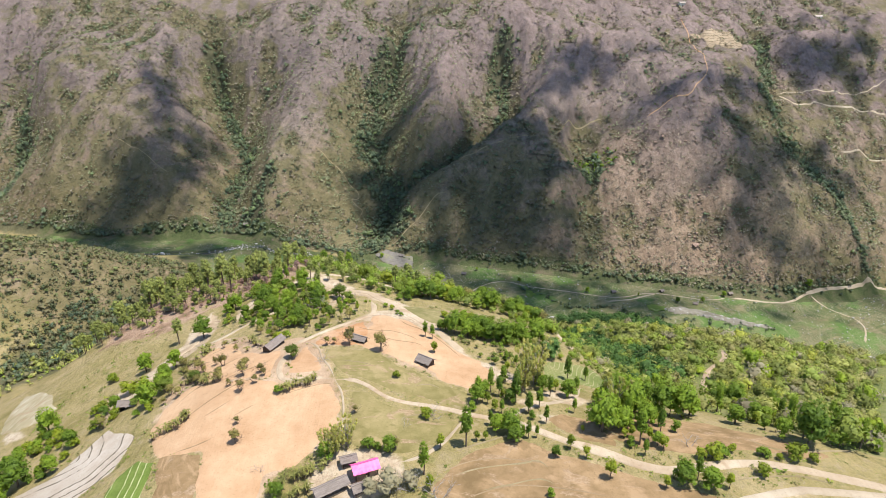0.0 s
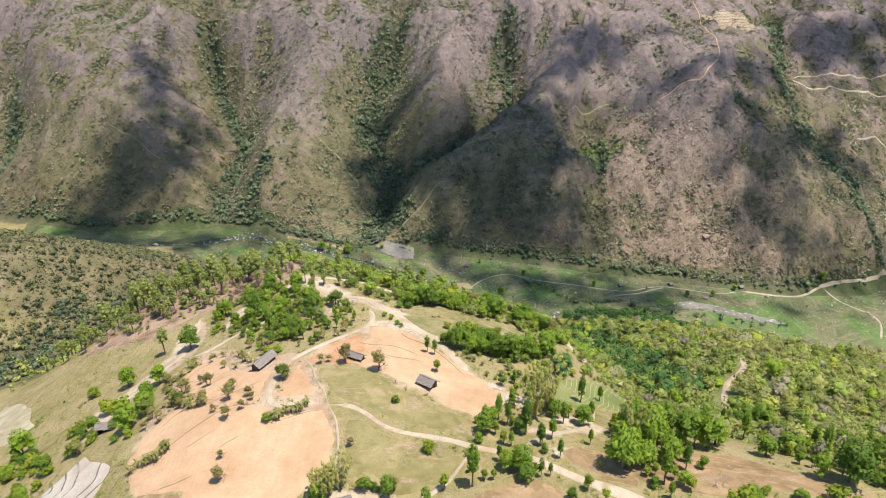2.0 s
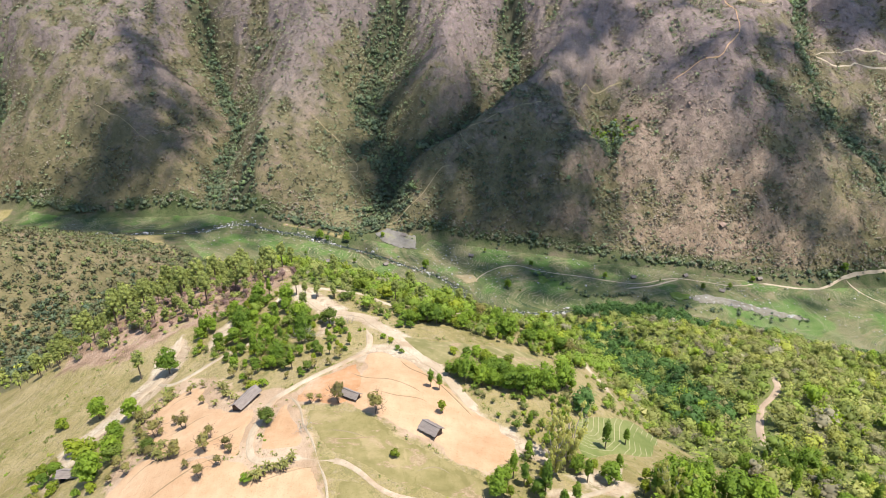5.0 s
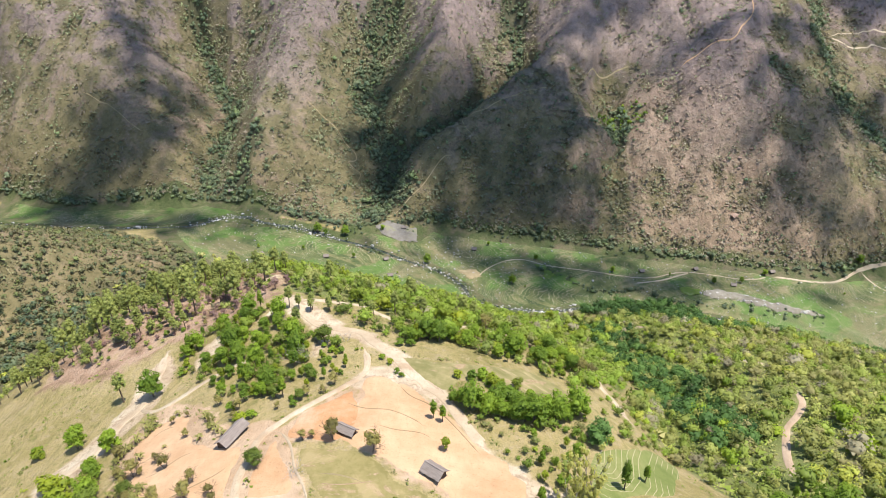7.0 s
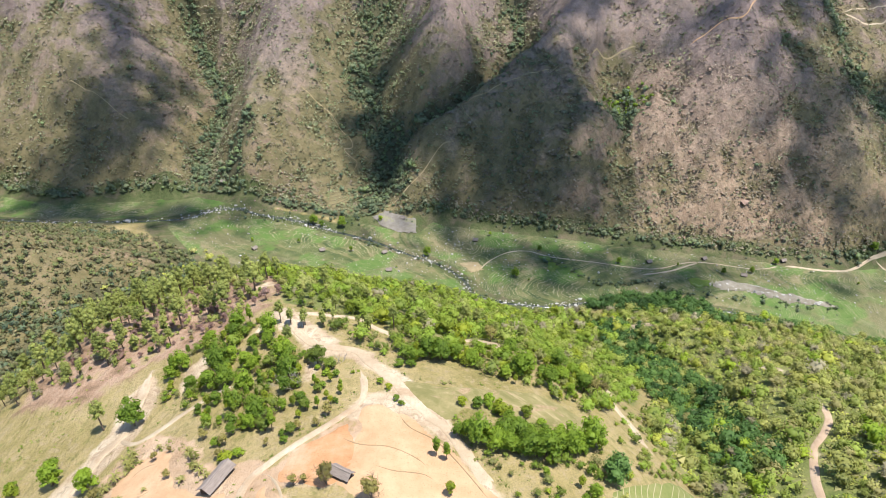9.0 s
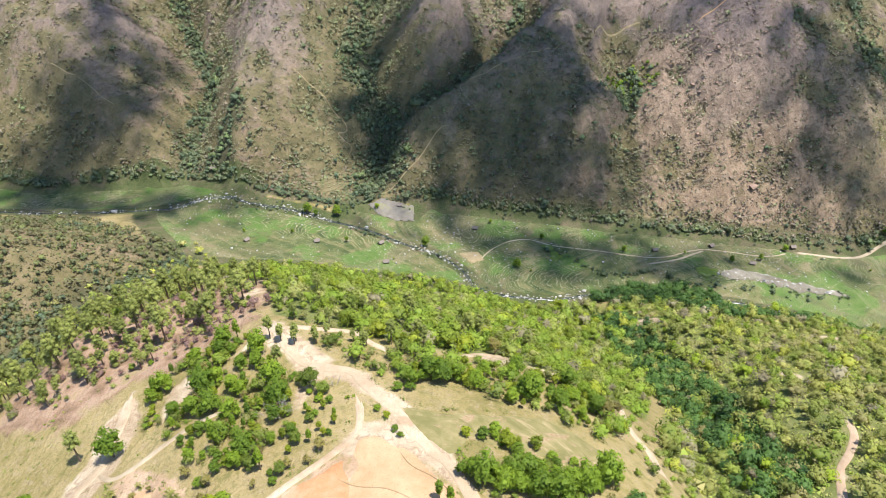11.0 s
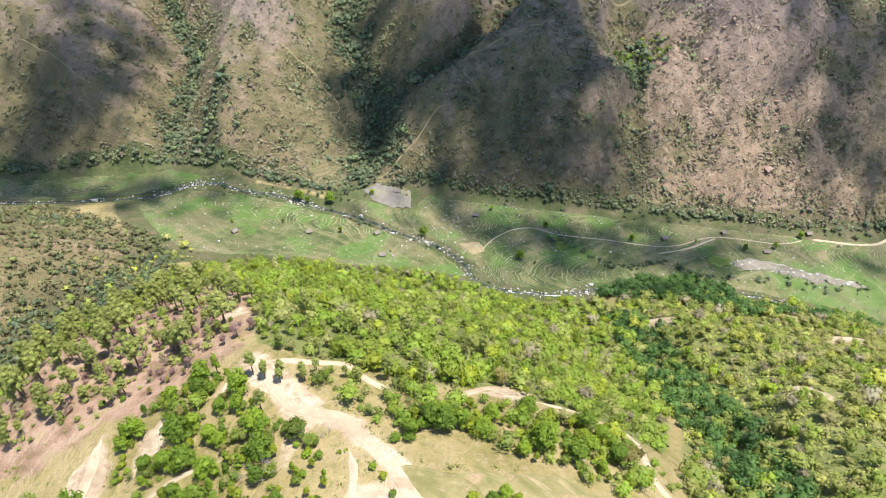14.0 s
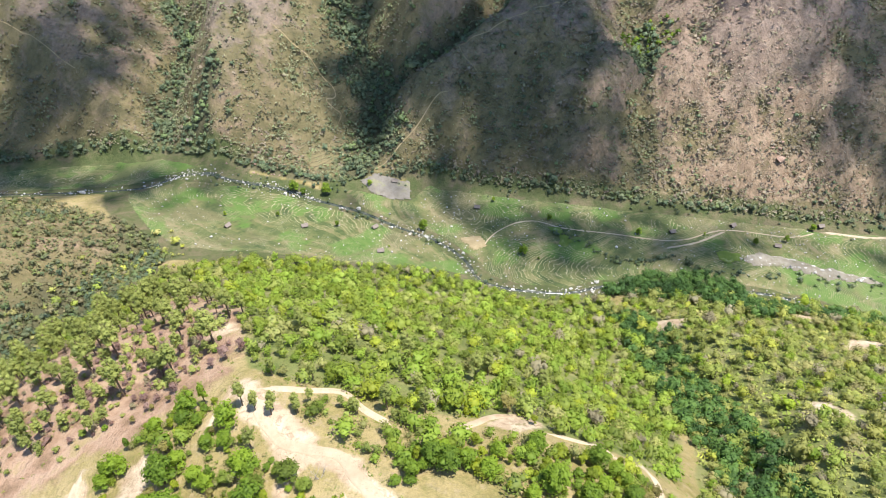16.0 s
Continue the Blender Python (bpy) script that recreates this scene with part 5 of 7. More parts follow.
def spots(ring, gap, seed, jitter=0.42):
    """Places about gap metres apart inside a ring."""
    rs = np.random.RandomState(seed)
    xs = np.arange(min(p[0] for p in ring), max(p[0] for p in ring), gap)
    ys = np.arange(min(p[1] for p in ring), max(p[1] for p in ring), gap * 0.87)
    x, y = np.meshgrid(xs, ys)
    x = x + (np.arange(len(ys)) % 2)[:, None] * gap / 2
    x, y = x.ravel() + rs.uniform(-jitter, jitter, x.size) * gap, y.ravel() + rs.uniform(-jitter, jitter, y.size) * gap
    k = inside(x, y, ring) > 0
    return x[k], y[k]


ALL_ROADS = [(w, run) for runs in ROADS.values() for w, _, run in runs]


def clear_of(x, y, margin=1.0, plots=True, bare=True):
    """Where nothing may grow: roads, tilled plots and bare earth are left open."""
    ok = np.ones(len(x), bool)
    for w, run in ALL_ROADS:
        ok &= near_line(x, y, run) > w / 2 + margin
    if plots:
        for name, _, _, _, ring in FIELDS:
            ok &= inside(x, y, ring) < -margin * 0.6
    if bare:
        ok &= any_ring(x, y, BARE_EARTH) < 0
    return ok


# lone trees of the fields and the farm
for x, y, kinds, s in [
        (-90.4, 99.9, PINES, 0.85), (-80.6, 98.3, MANGO, 1.15), (-97.4, 87.9, MANGO, 0.85), (-80.7, 67.3, MANGO, 1.1), (-106.9, 83.9, SHRUB, 1.2), (-81.8, 77.4, MANGO, 0.75), (-94.8, 83.1, MANGO, 0.8), (-80, 66, MANGO, 1.0),
        (-39.1, 58.8, WIDE, 0.95), (-48.6, 42.5, BROWN, 0.75), (-45.8, 45.6, BROWN, 0.5), (-38.3, 41.2, SHRUB, 1.2), (-60.6, 62.6, BROWN, 0.8),
        (-45.8, 51, BROWN, 0.5), (-30.5, 66, BROWN, 0.72), (-28.4, 66.6, BROWN, 0.6), (-23.6, 66.2, BROWN, 0.95), (-14.6, 62.3, BROWN, 0.9),
        (-29.5, 55.7, BARE, 0.8), (-30.6, 56.6, BARE, 0.6), (-8.8, 48.2, SHRUB, 0.9), (-17.7, 32.8, BROWN, 0.62), (-1.8, 75.6, SLIM, 0.62),
        (0.4, 74.6, SLIM, 0.6), (1.2, 65.1, FRESH, 0.62), (-108.5, 85.9, SHRUB, 0.9), (-67.9, 57.9, BROWN, 0.8),
        (12.5, 39.5, SLIM, 0.95), (18.3, 42.5, SLIM, 0.9), (22.3, 40, SLIM, 0.95), (24.9, 35.5, SLIM, 0.9), (39.7, 59.9, SLIM, 0.85),
        (46.3, 65, SLIM, 0.72), (37.2, 74.5, DARK, 1.2), (65.4, 39.7, MANGO, 0.9), (22.1, 62.9, SLIM, 0.8),
        (28.8, 18.5, MANGO, 0.62), (32.7, 21.4, FRESH, 0.55), (35.5, 18, FRESH, 0.45), (39.2, 11.5, FRESH, 0.95), (25.8, 6.8, MANGO, 0.62),
        (50, 8.5, FRESH, 0.75), (54, 9.5, MANGO, 0.85), (57.5, 11, SLIM, 0.85), (59, 8, MANGO, 0.7), (63, 8.4, FRESH, 0.65), (25.6, 25.4, SLIM, 0.55),
        (23.6, 25.2, SLIM, 0.5), (20.7, 28.8, FRESH, 0.5), (9, 22.2, SLIM, 0.95), (3.2, 21.3, FRESH, 0.85), (-0.4, 13.9, SLIM, 0.85),
        (12.4, 38.4, MANGO, 0.8), (-0.3, 31.8, SHRUB, 1.2), (1.2, 31.6, BARE, 0.8), (-4.9, 28.5, BARE, 0.6), (-44.6, 24.2, BROWN, 0.75), (-46, 30.4, BROWN, 0.6), (-51.3, 55.6, BROWN, 0.6), (-44.6, 49.4, BROWN, 0.5), (-57.9, 52.2, BROWN, 0.7), (-66.7, 56.9, WIDE, 0.8), (-67.9, 62.8, BROWN, 0.9), (-76.6, 72, BROWN, 0.9), (9.1, 30.8, SHRUB, 1.0),
        (-36.6, 16.1, BARE, 0.55), (-21.2, 20.6, FRESH, 1.0), (-22.4, 19, MANGO, 0.6), (-13.2, 21.4, SHRUB, 1.2), (-11, 21, MANGO, 0.55),
        (-8.3, 20.4, MANGO, 0.45), (-7, 21, BROWN, 0.7), (-5.6, 10.5, BARE, 1.1), (-3, 9.4, BARE, 1.2), (1, 9.4, FRESH, 0.8), (3, 7, BARE, 1.2),
        (-31, 8.4, MANGO, 0.7), (72, 12.5, SHRUB, 1.0), (76, 19, SHRUB, 0.8), (82, 18.6, SHRUB, 0.9), (86, 18, SHRUB, 0.8), (60, 22, BARE, 0.9),
        (66, 20, SHRUB, 1.0), (69, 20.6, SHRUB, 0.8), (-42, 112, BARE, 1.0), (-40, 101, BARE, 1.25), (-38.4, 100, BARE, 1.1),
        (-34, 110.5, WIDE, 0.9), (-36.5, 112, WIDE, 0.75), (-30.6, 108, WIDE, 0.8), (-45.8, 130.4, PINES, 0.6),
        (-41.3, 129.2, PINES, 0.62), (-35.6, 128.4, PINES, 0.6), (-49, 131, PINES, 0.55), (-26, 131, PINES, 0.6), (-22, 129, PINES, 0.62), (-6.6, 112.2, MANGO, 0.85), (-0.9, 112.7, MANGO, 0.8), (3, 113.8, MANGO, 0.95), (9.7, 116.4, MANGO, 0.75), (15.8, 106, MANGO, 0.75),
        (-12.1, 109, SHRUB, 0.8), (-9, 109.1, SHRUB, 0.9), (27.8, 106.3, MANGO, 0.85), (20.8, 108.8, MANGO, 0.75), (-54.2, 112.2, PINES, 0.6), (-47.9, 111.1, WIDE, 1.0),
        (-40.8, 108.7, WIDE, 0.9), (60.8, 17.8, SHRUB, 0.8), (63.5, 18, SHRUB, 0.9), (66.1, 18.6, SHRUB, 0.8), (75.3, 19.4, SHRUB, 0.9), (78.5, 18.2, SHRUB, 0.8),
        (68.8, 43.1, MANGO, 0.9), (77.9, 37.3, MANGO, 0.85), (83.7, 26.5, MANGO, 0.9), (89.1, 25, MANGO, 0.9), (98.3, 26.5, MANGO, 0.9), (106.3, 26, MANGO, 0.9),
        (20.2, 51.2, SLIM, 0.75), (16.6, 35.4, FRESH, 0.8), (28.1, 38, SLIM, 0.75), (28.6, 65.3, MANGO, 0.8), (25, 62, SLIM, 0.7), (31, 67, MANGO, 0.7),
        (22, 58, FRESH, 0.7), (26, 58, SHRUB, 1.1), (43.4, 42.7, FRESH, 1.0), (36.8, 27.9, FRESH, 0.5), (41.5, 28.1, MANGO, 1.0), (56.9, 53.7, WIDE, 1.5), (74.9, 60.8, MANGO, 0.9),
        (59.2, 28.5, MANGO, 0.95), (52.4, 32.3, FRESH, 0.9), (48.7, 32, MANGO, 0.95), (37, 46, MANGO, 0.8), (34, 48.5, FRESH, 0.8), (40, 50, SLIM, 0.8), (32, 45, SLIM, 0.8), (47, 38, BAMBOOS, 1.0),
        (25, 47, BAMBOOS, 0.8), (-93, 68.5, SHRUB, 1.2), (-86, 62, SHRUB, 1.3), (-96, 59, SHRUB, 1.2), (-92.9, 60, MANGO, 0.6), (-99, 63, SHRUB, 1.0), (-78, 60, MANGO, 0.8), (-80, 54, MANGO, 0.85)]:
    plant(kinds, x, y, s * (1.08 if kinds is BROWN else 1.0), "trees of the ridge farm")
for x, y in [(-64.2, 66.2), (-63.6, 57.3), (-64.6, 71.3), (-65.2, 54.1), (-69.9, 60.8), (-71.7, 57.9), (-67, 81.6), (-70.6, 81.8), (-64.2, 83.4), (-57.2, 51.2), (-52.9, 45.8), (-50.4, 50.6), (-67.6, 85.5), (-72.5, 64),
             (-70, 69), (-66.5, 63), (-60.5, 74), (-56, 71), (-73, 54), (-69, 50.5)]:
    plant(BROWN + BANANA[:1], x, y, plant_rs.uniform(0.5, 0.85), "dry shrubs of the tilled slope")
for x, y, kinds, s in [(-45.5, 129.2, PINES, 0.7), (-41.5, 127.8, PINES, 0.72), (-36.2, 129.9, PINES, 0.76), (-33.1, 131.6, PINES, 0.8), (-24.1, 144, PINES, 0.8), (-8.2, 141, PINES, 0.8), (-22.9, 129.6, PINES, 0.75), (-15.3, 131, PINES, 0.8), (-6.3, 131, PINES, 0.8),
                       (-43.6, 118.2, PINES, 0.6), (-40.5, 110.4, BROWN, 1.15), (-45.9, 110.2, PINES, 0.6), (-29.6, 108.2, WIDE, 0.55), (-27.8, 110.6, BARE, 0.7), (-33, 100.8, SLIM, 0.55), (-34.8, 93.6, MANGO, 0.55),
                       (-28.9, 94.8, FRESH, 0.6), (-44.9, 104, SLIM, 0.6), (-47.1, 97.9, SLIM, 0.55), (-14, 99, SHRUB, 0.6), (-16.5, 101.5, SHRUB, 0.6), (-10.5, 92.5, SHRUB, 0.5), (-11.8, 94.5, SHRUB, 0.55),
                       (42, 118, FRESH, 0.85), (36, 113, FRESH, 0.8), (33, 118, WIDE, 0.7), (44, 112, BROWN, 1.1), (40, 108, BROWN, 1.2), (20, 131, FRESH, 0.7), (27, 130, FRESH, 0.85), (14, 136.5, BROWN, 1.3)]:
    plant(kinds, x, y, s, "trees along the crest track")
plant([BAMBOO], 29.7, 52.3, 1.0)
for x, y, s in [(-20.3, 20.6, 0.62), (-22.2, 18.8, 0.55), (-18.4, 22, 0.5)]:
    plant([BAMBOO], x, y, s)
for x, y, s in [(-11.5, 9.3, 0.95), (-7.5, 9.2, 1.05), (-3.4, 10.6, 0.9)]:
    plant(PALE, x, y, s, "trees of the ridge farm")
for x, y in [(-70, 141), (-76, 137), (-82, 142), (-90, 140), (-97, 146), (-104, 150), (-88, 152), (-76, 150), (-108, 138), (-66, 156)]:
    plant([PURPLE], x, y, 0.62)
plant([PURPLE], -59, 150, 1.2)
plant([PURPLE], -55.5, 153, 1.0)
plant([PURPLE], -62, 147.5, 0.9)
# banana rows
for ax, ay, bx, by, n in [(-36.4, 42.2, -29.1, 46.4, 10), (-67.1, 32.4, -59.6, 37.3, 10), (-33, 11, -21, 17.5, 14), (-29, 8, -24, 11, 6), (-77, 71, -72.5, 85, 12), (-70, 60, -59, 50, 10),
                          (-72, 66, -68, 56, 6), (-58, 81, -50, 68, 7)]:
    for k in range(n):
        t = (k + plant_rs.uniform(-0.3, 0.3)) / n
        plant(BANANA, ax + (bx - ax) * t + plant_rs.normal(scale=0.6), ay + (by - ay) * t + plant_rs.normal(scale=0.8), 0.72)


def grove(ring, gap, seed, kinds, scale, group, keep=1.0, plots=True):
    x, y = spots(ring, gap, seed)
    ok = clear_of(x, y, 0.8, plots)
    for px, py in zip(x[ok], y[ok]):
        if plant_rs.rand() < keep:
            plant(kinds, px, py, scale, group)


grove([(-80, 121), (-76, 106), (-66, 99), (-56, 88), (-47, 82), (-40, 90), (-34, 96), (-38, 108), (-46, 120), (-55, 134), (-64, 136), (-72, 130)], 3.1, 1,
      MANGO * 2 + FRESH + SHRUB + SLIM + BROWN, 0.68, "orchard trees below the crest", 0.62)
grove([(-41, 117), (-31, 110), (-23, 101), (-24, 91), (-29, 82), (-38, 77), (-46, 83), (-40, 92), (-34, 100)], 2.9, 19, SHRUB * 2 + SLIM + FRESH + BROWN + WIDE, 0.60, "orchard trees below the crest", 0.62)
grove([(-60, 88), (-52, 78), (-47, 74), (-43, 78), (-50, 86)], 3.2, 2, SHRUB + BROWN + FRESH[:1], 0.8, "shrubs round the long hut", 0.7)
grove([(10, 72), (12, 80), (22, 84), (33, 82), (36, 76), (30, 70), (18, 70)], 3.3, 3, MANGO * 2 + FRESH, 0.72, "mango grove beside the tilled field", 0.15)
for ax, ay, bx, by, n in [(3.3, 82.3, 12.9, 79, 7), (12.9, 79, 20.8, 77.6, 7), (20.8, 77.6, 29.2, 80, 7), (29.2, 80, 37, 84, 7), (13, 81.5, 30, 83, 5)]:
    for k in range(n):
        plant(MANGO, ax + (bx - ax) * k / n + plant_rs.normal(scale=0.5), ay + (by - ay) * k / n + plant_rs.normal(scale=0.5), plant_rs.uniform(0.58, 0.85), "mango hedge below the tilled field")
grove([(44, 42), (46, 55), (62, 48), (64, 38), (50, 36)], 3.1, 4, MANGO + SLIM * 2 + FRESH * 2, 0.85, "trees beside the ridge road", 0.55)
grove([(46, 34), (50, 40), (62, 34), (62, 24), (56, 24)], 2.6, 5, MANGO + SLIM * 2 + FRESH + WIDE, 0.85, "trees beside the ridge road", 0.42)
grove([(10.5, 42.4), (21.5, 50.0), (36.5, 47.4), (40.3, 37.5), (27.1, 26.6), (14.7, 20.7), (9.7, 23.2)], 3.3, 16, MANGO + SLIM * 2 + FRESH * 2, 0.62, "trees along the ridge road", 0.5, False)
grove([(41.1, 34.9), (54.9, 46.6), (58.8, 27.5), (54.0, 16.3), (47.0, 17.6), (41.0, 23.6)], 2.5, 17, MANGO * 2 + SLIM * 2 + FRESH * 2, 0.7, "trees along the ridge road", 0.45, False)
grove([(71.6, 64.7), (81.3, 43.7), (83.8, 22.7), (108.8, 25.9), (123.1, 44.5), (99.8, 48.9), (88.0, 74.1)], 3.0, 18, MANGO + FRESH * 2 + WIDE + SLIM, 0.68, "trees on the edge of the woods", 0.5, False)
grove([(-88, 70), (-78, 74), (-74, 60), (-72, 46), (-80, 46), (-86, 54)], 4.4, 6, MANGO + WIDE + SHRUB + BROWN, 0.8, "trees on the field edge", 0.55)
grove([(-126, 50), (-112, 62), (-106, 56), (-116, 44)], 3.0, 7, MANGO + SHRUB, 0.75, "bushes on the pasture", 0.9)
grove([(-130, 20), (-104, 44), (-96, 36), (-108, 14)], 3.4, 8, MANGO + SHRUB, 0.85, "bushes below the terraces", 0.8)
grove([(-104, 68), (-99, 72), (-88, 56), (-84, 46), (-90, 44), (-95, 52)], 3.4, 20, SHRUB * 2 + BROWN + FRESH[:1], 0.75, "scrub of the pasture edge", 0.55)
grove([(-113, 56), (-104, 58), (-96, 46), (-92, 42), (-98, 39), (-106, 40)], 3.6, 21, SHRUB * 2 + MANGO[:1], 0.7, "scrub of the pasture edge", 0.4)
grove([(-10, 107), (0, 112), (14, 104), (24, 101), (34, 98), (44, 104), (44, 118), (24, 122), (8, 122), (-8, 122)], 3.5, 9, MANGO + FRESH * 2 + SHRUB, 0.75,
      "trees below the crest track", 0.75)
grove([(2, 96), (5, 92), (26, 84), (30, 87), (8, 99)], 2.6, 11, SHRUB, 0.8, "shrubs of the meadow hedge", 0.5, False)
grove([(-50, 139), (-40, 136), (-20, 132), (-8, 126), (4, 130), (16, 136), (14, 146), (-12, 150), (-35, 158), (-55, 160)], 6.0, 12, PINES + WIDE + FRESH, 0.8, "pines of the ridge", 0.42)
grove([(-155, 128), (-118, 122), (-98, 126), (-84, 134), (-62, 148), (-64, 172), (-80, 200), (-108, 232), (-128, 236), (-148, 190), (-160, 150)], 5.2, 13, PINES, 0.98, "pines of the ridge", 0.55)
grove([(-62, 172), (-30, 150), (0, 146), (30, 140), (36, 160), (10, 180), (-40, 195), (-75, 205)], 10.0, 14, PINES + WIDE, 0.85, "pines of the ridge", 0.4)
grove([(-90, 128), (-70, 132), (-60, 140), (-64, 170), (-90, 180), (-112, 170), (-110, 140)], 5.4, 15, BROWN + WIDE + SHRUB[1:2], 0.5, "shrubs among the pines", 0.4)
# ---------------------------------------------------------------- woods and scrub as a mass
def mass(name, x, y, sizes, tones, shapes, material, label, category, sink=0.1):
    """Many small leafy crowns as one object."""
    rs = np.random.RandomState(len(x))
    z = height(x, y)
    pick = rs.randint(len(shapes), size=len(x))
    ang = rs.uniform(0, 6.28, len(x))
    pts, nors, tone = [], [], []
    for k, (p, n) in enumerate(shapes):
        who = np.nonzero(pick == k)[0]
        c, s = np.cos(ang[who])[:, None], np.sin(ang[who])[:, None]
        sx = sizes[who][:, None]
        q = np.stack([(p[:, 0] * c - p[:, 1] * s) * sx + x[who][:, None], (p[:, 0] * s + p[:, 1] * c) * sx + y[who][:, None],
                      p[:, 2] * sx * rs.uniform(0.8, 1.2, (len(who), 1)) + z[who][:, None] - sink * sx], -1)
        m = np.stack([n[:, 0] * c - n[:, 1] * s, n[:, 0] * s + n[:, 1] * c, np.broadcast_to(n[:, 2], (len(who), len(n)))], -1)
        pts.append(q.reshape(-1, 3))
        nors.append(m.reshape(-1, 3))
        tone.append(np.repeat(tones[who], len(p)))
    pts, nors, tone = np.concatenate(pts), np.concatenate(nors), np.concatenate(tone)
    ob = grid_mesh(name, pts, np.arange(len(pts)).reshape(-1, 3), material, {"tone": tone}, nors)
    return tagged(ob, label, category, kind="stuff")


def wood_shapes(seed, n, radius, tall, low, lobes, cards, size, lift=0.5, cores=99):
    out = []
    for k in range(n):
        rs = np.random.RandomState(seed + k)
        out.append(leaf_cards(rs, crown_lobes(rs, radius * rs.uniform(0.85, 1.2), (tall - low) * rs.uniform(0.85, 1.2), low, lobes), cards, size, lift, cores))
    return out


def random_tones(rs, n, patch):
    return np.clip(0.5 + 0.35 * patch + rs.normal(scale=0.34, size=n), 0, 1)


WOOD_SHAPES = wood_shapes(200, 8, 2.4, 4.4, 0.2, 9, 160, 0.32, 0.35, 3)
BUSH_SHAPES = wood_shapes(300, 6, 1.3, 0.7, -0.2, 4, 8, 0.47, 1.1, 0)
GULLY_SHAPES = wood_shapes(400, 5, 1.9, 3.2, 0.1, 5, 28, 0.50, 0.4, 1)


def thinned(x, y, rs):
    """Thins the growth out on the far sides of the land."""
    return (np.abs(x) < 0.74 * (y + 93) + 18) | (rs.rand(len(x)) < 0.06)


def wood_mass(ring, gap, seed, label, material=LEAF_WOOD, size=(0.88, 0.30), keep=1.0):
    rs = np.random.RandomState(seed)
    x, y = spots(ring, gap, seed)
    ok = clear_of(x, y, 1.0) & (rs.rand(len(x)) < keep) & thinned(x, y, rs)
    x, y = x[ok], y[ok]
    mass("woodland", x, y, np.clip(size[0] * np.exp(rs.normal(0, size[1], len(x))), 0.3, 1.8), random_tones(rs, len(x), fractal(x, y, 40, seed, 3)), WOOD_SHAPES, material, label, "woodland")


wood_mass(WOODS[0], 4.5, 21, "mixed green and yellowing woodland on the ridge nose", LEAF_WOOD)
wood_mass(WOODS[0], 17.0, 22, "fresh yellow-green trees in the ridge woodland", LEAF_BRIGHT)
RIGHT_NEAR = [(62, 92), (66, 70), (78, 46), (96, 26), (140, 22), (200, 24), (260, 110), (260, 246), (190, 262), (150, 266), (90, 268), (82, 250),
              (86, 200), (76, 150), (62, 122), (55, 100)]
wood_mass(RIGHT_NEAR, 5.3, 23, "dense mixed woodland of the valley side", LEAF_OLIVE)
wood_mass(WOODS[0], 16.0, 35, "dry straw-coloured trees in the ridge woodland", LEAF_STRAW, (0.85, 0.25))
wood_mass(RIGHT_NEAR, 15.0, 36, "dry straw-coloured trees in the valley woodland", LEAF_STRAW, (0.9, 0.25))
wood_mass(RIGHT_NEAR, 16.0, 24, "dark green trees in the valley woodland", LEAF_MANGO)
wood_mass([(74, 92), (91, 96), (94, 130), (95, 170), (94, 215), (90, 250), (77, 250), (75, 215), (76, 180), (75, 140)], 3.9, 25, "dark green trees along the gully", LEAF_GLEN, (1.05, 0.22))
wood_mass([(77, 264), (87.5, 276.7), (109.3, 284.2), (141, 286.7), (151.5, 274.6), (153, 260), (178, 257), (250, 246), (250, 236), (176, 243.8), (136.3, 236), (135, 252.8), (111, 262), (88, 261)], 3.7, 26, "dark green trees lining the stream", LEAF_GLEN, (1.1, 0.22))
wood_mass([(260, 110), (380, 60), (400, 240), (260, 246)], 6.0, 27, "far woodland of the valley side", LEAF_WOOD, (1.15, 0.25))
wood_mass([(-160, 150), (-128, 124), (-100, 126), (-80, 140), (-60, 160), (-80, 195), (-118, 235), (-140, 262), (-158, 235)], 4.2, 28, "scrubby woodland under the pines", LEAF_STRAW, (0.42, 0.3), 0.22)
wood_mass([(-150, 150), (-128, 124), (-100, 122), (-80, 136), (-58, 150), (-66, 176), (-90, 205), (-124, 225), (-146, 200)], 3.4, 42, "olive scrub under the pines", LEAF_PINE, (0.40, 0.35), 0.42)
wood_mass([(-126, 138), (-98, 128), (-76, 138), (-58, 148), (-60, 166), (-84, 180), (-112, 172)], 3.6, 43, "bare pinkish scrub under the pines", LEAF_ROSE, (0.42, 0.3), 0.34)
wood_mass([(-172, 168), (-132, 178), (-100, 212), (-118, 240), (-126, 268), (-140, 264), (-160, 236)], 4.4, 37, "light green woodland on the shaded slope", LEAF_WOOD, (0.8, 0.3), 0.85)
wood_mass([(44, 44), (46, 56), (60, 60), (72, 44), (60, 40)], 3.6, 29, "green thicket below the road", LEAF_WOOD, (0.42, 0.25), 0.4)
wood_mass([(52, 64), (62, 92), (56, 104), (52, 118), (62, 124), (40, 116), (46, 100), (44, 84)], 3.0, 31, "green scrub of the gully head", LEAF_WOOD, (0.5, 0.3), 0.8)


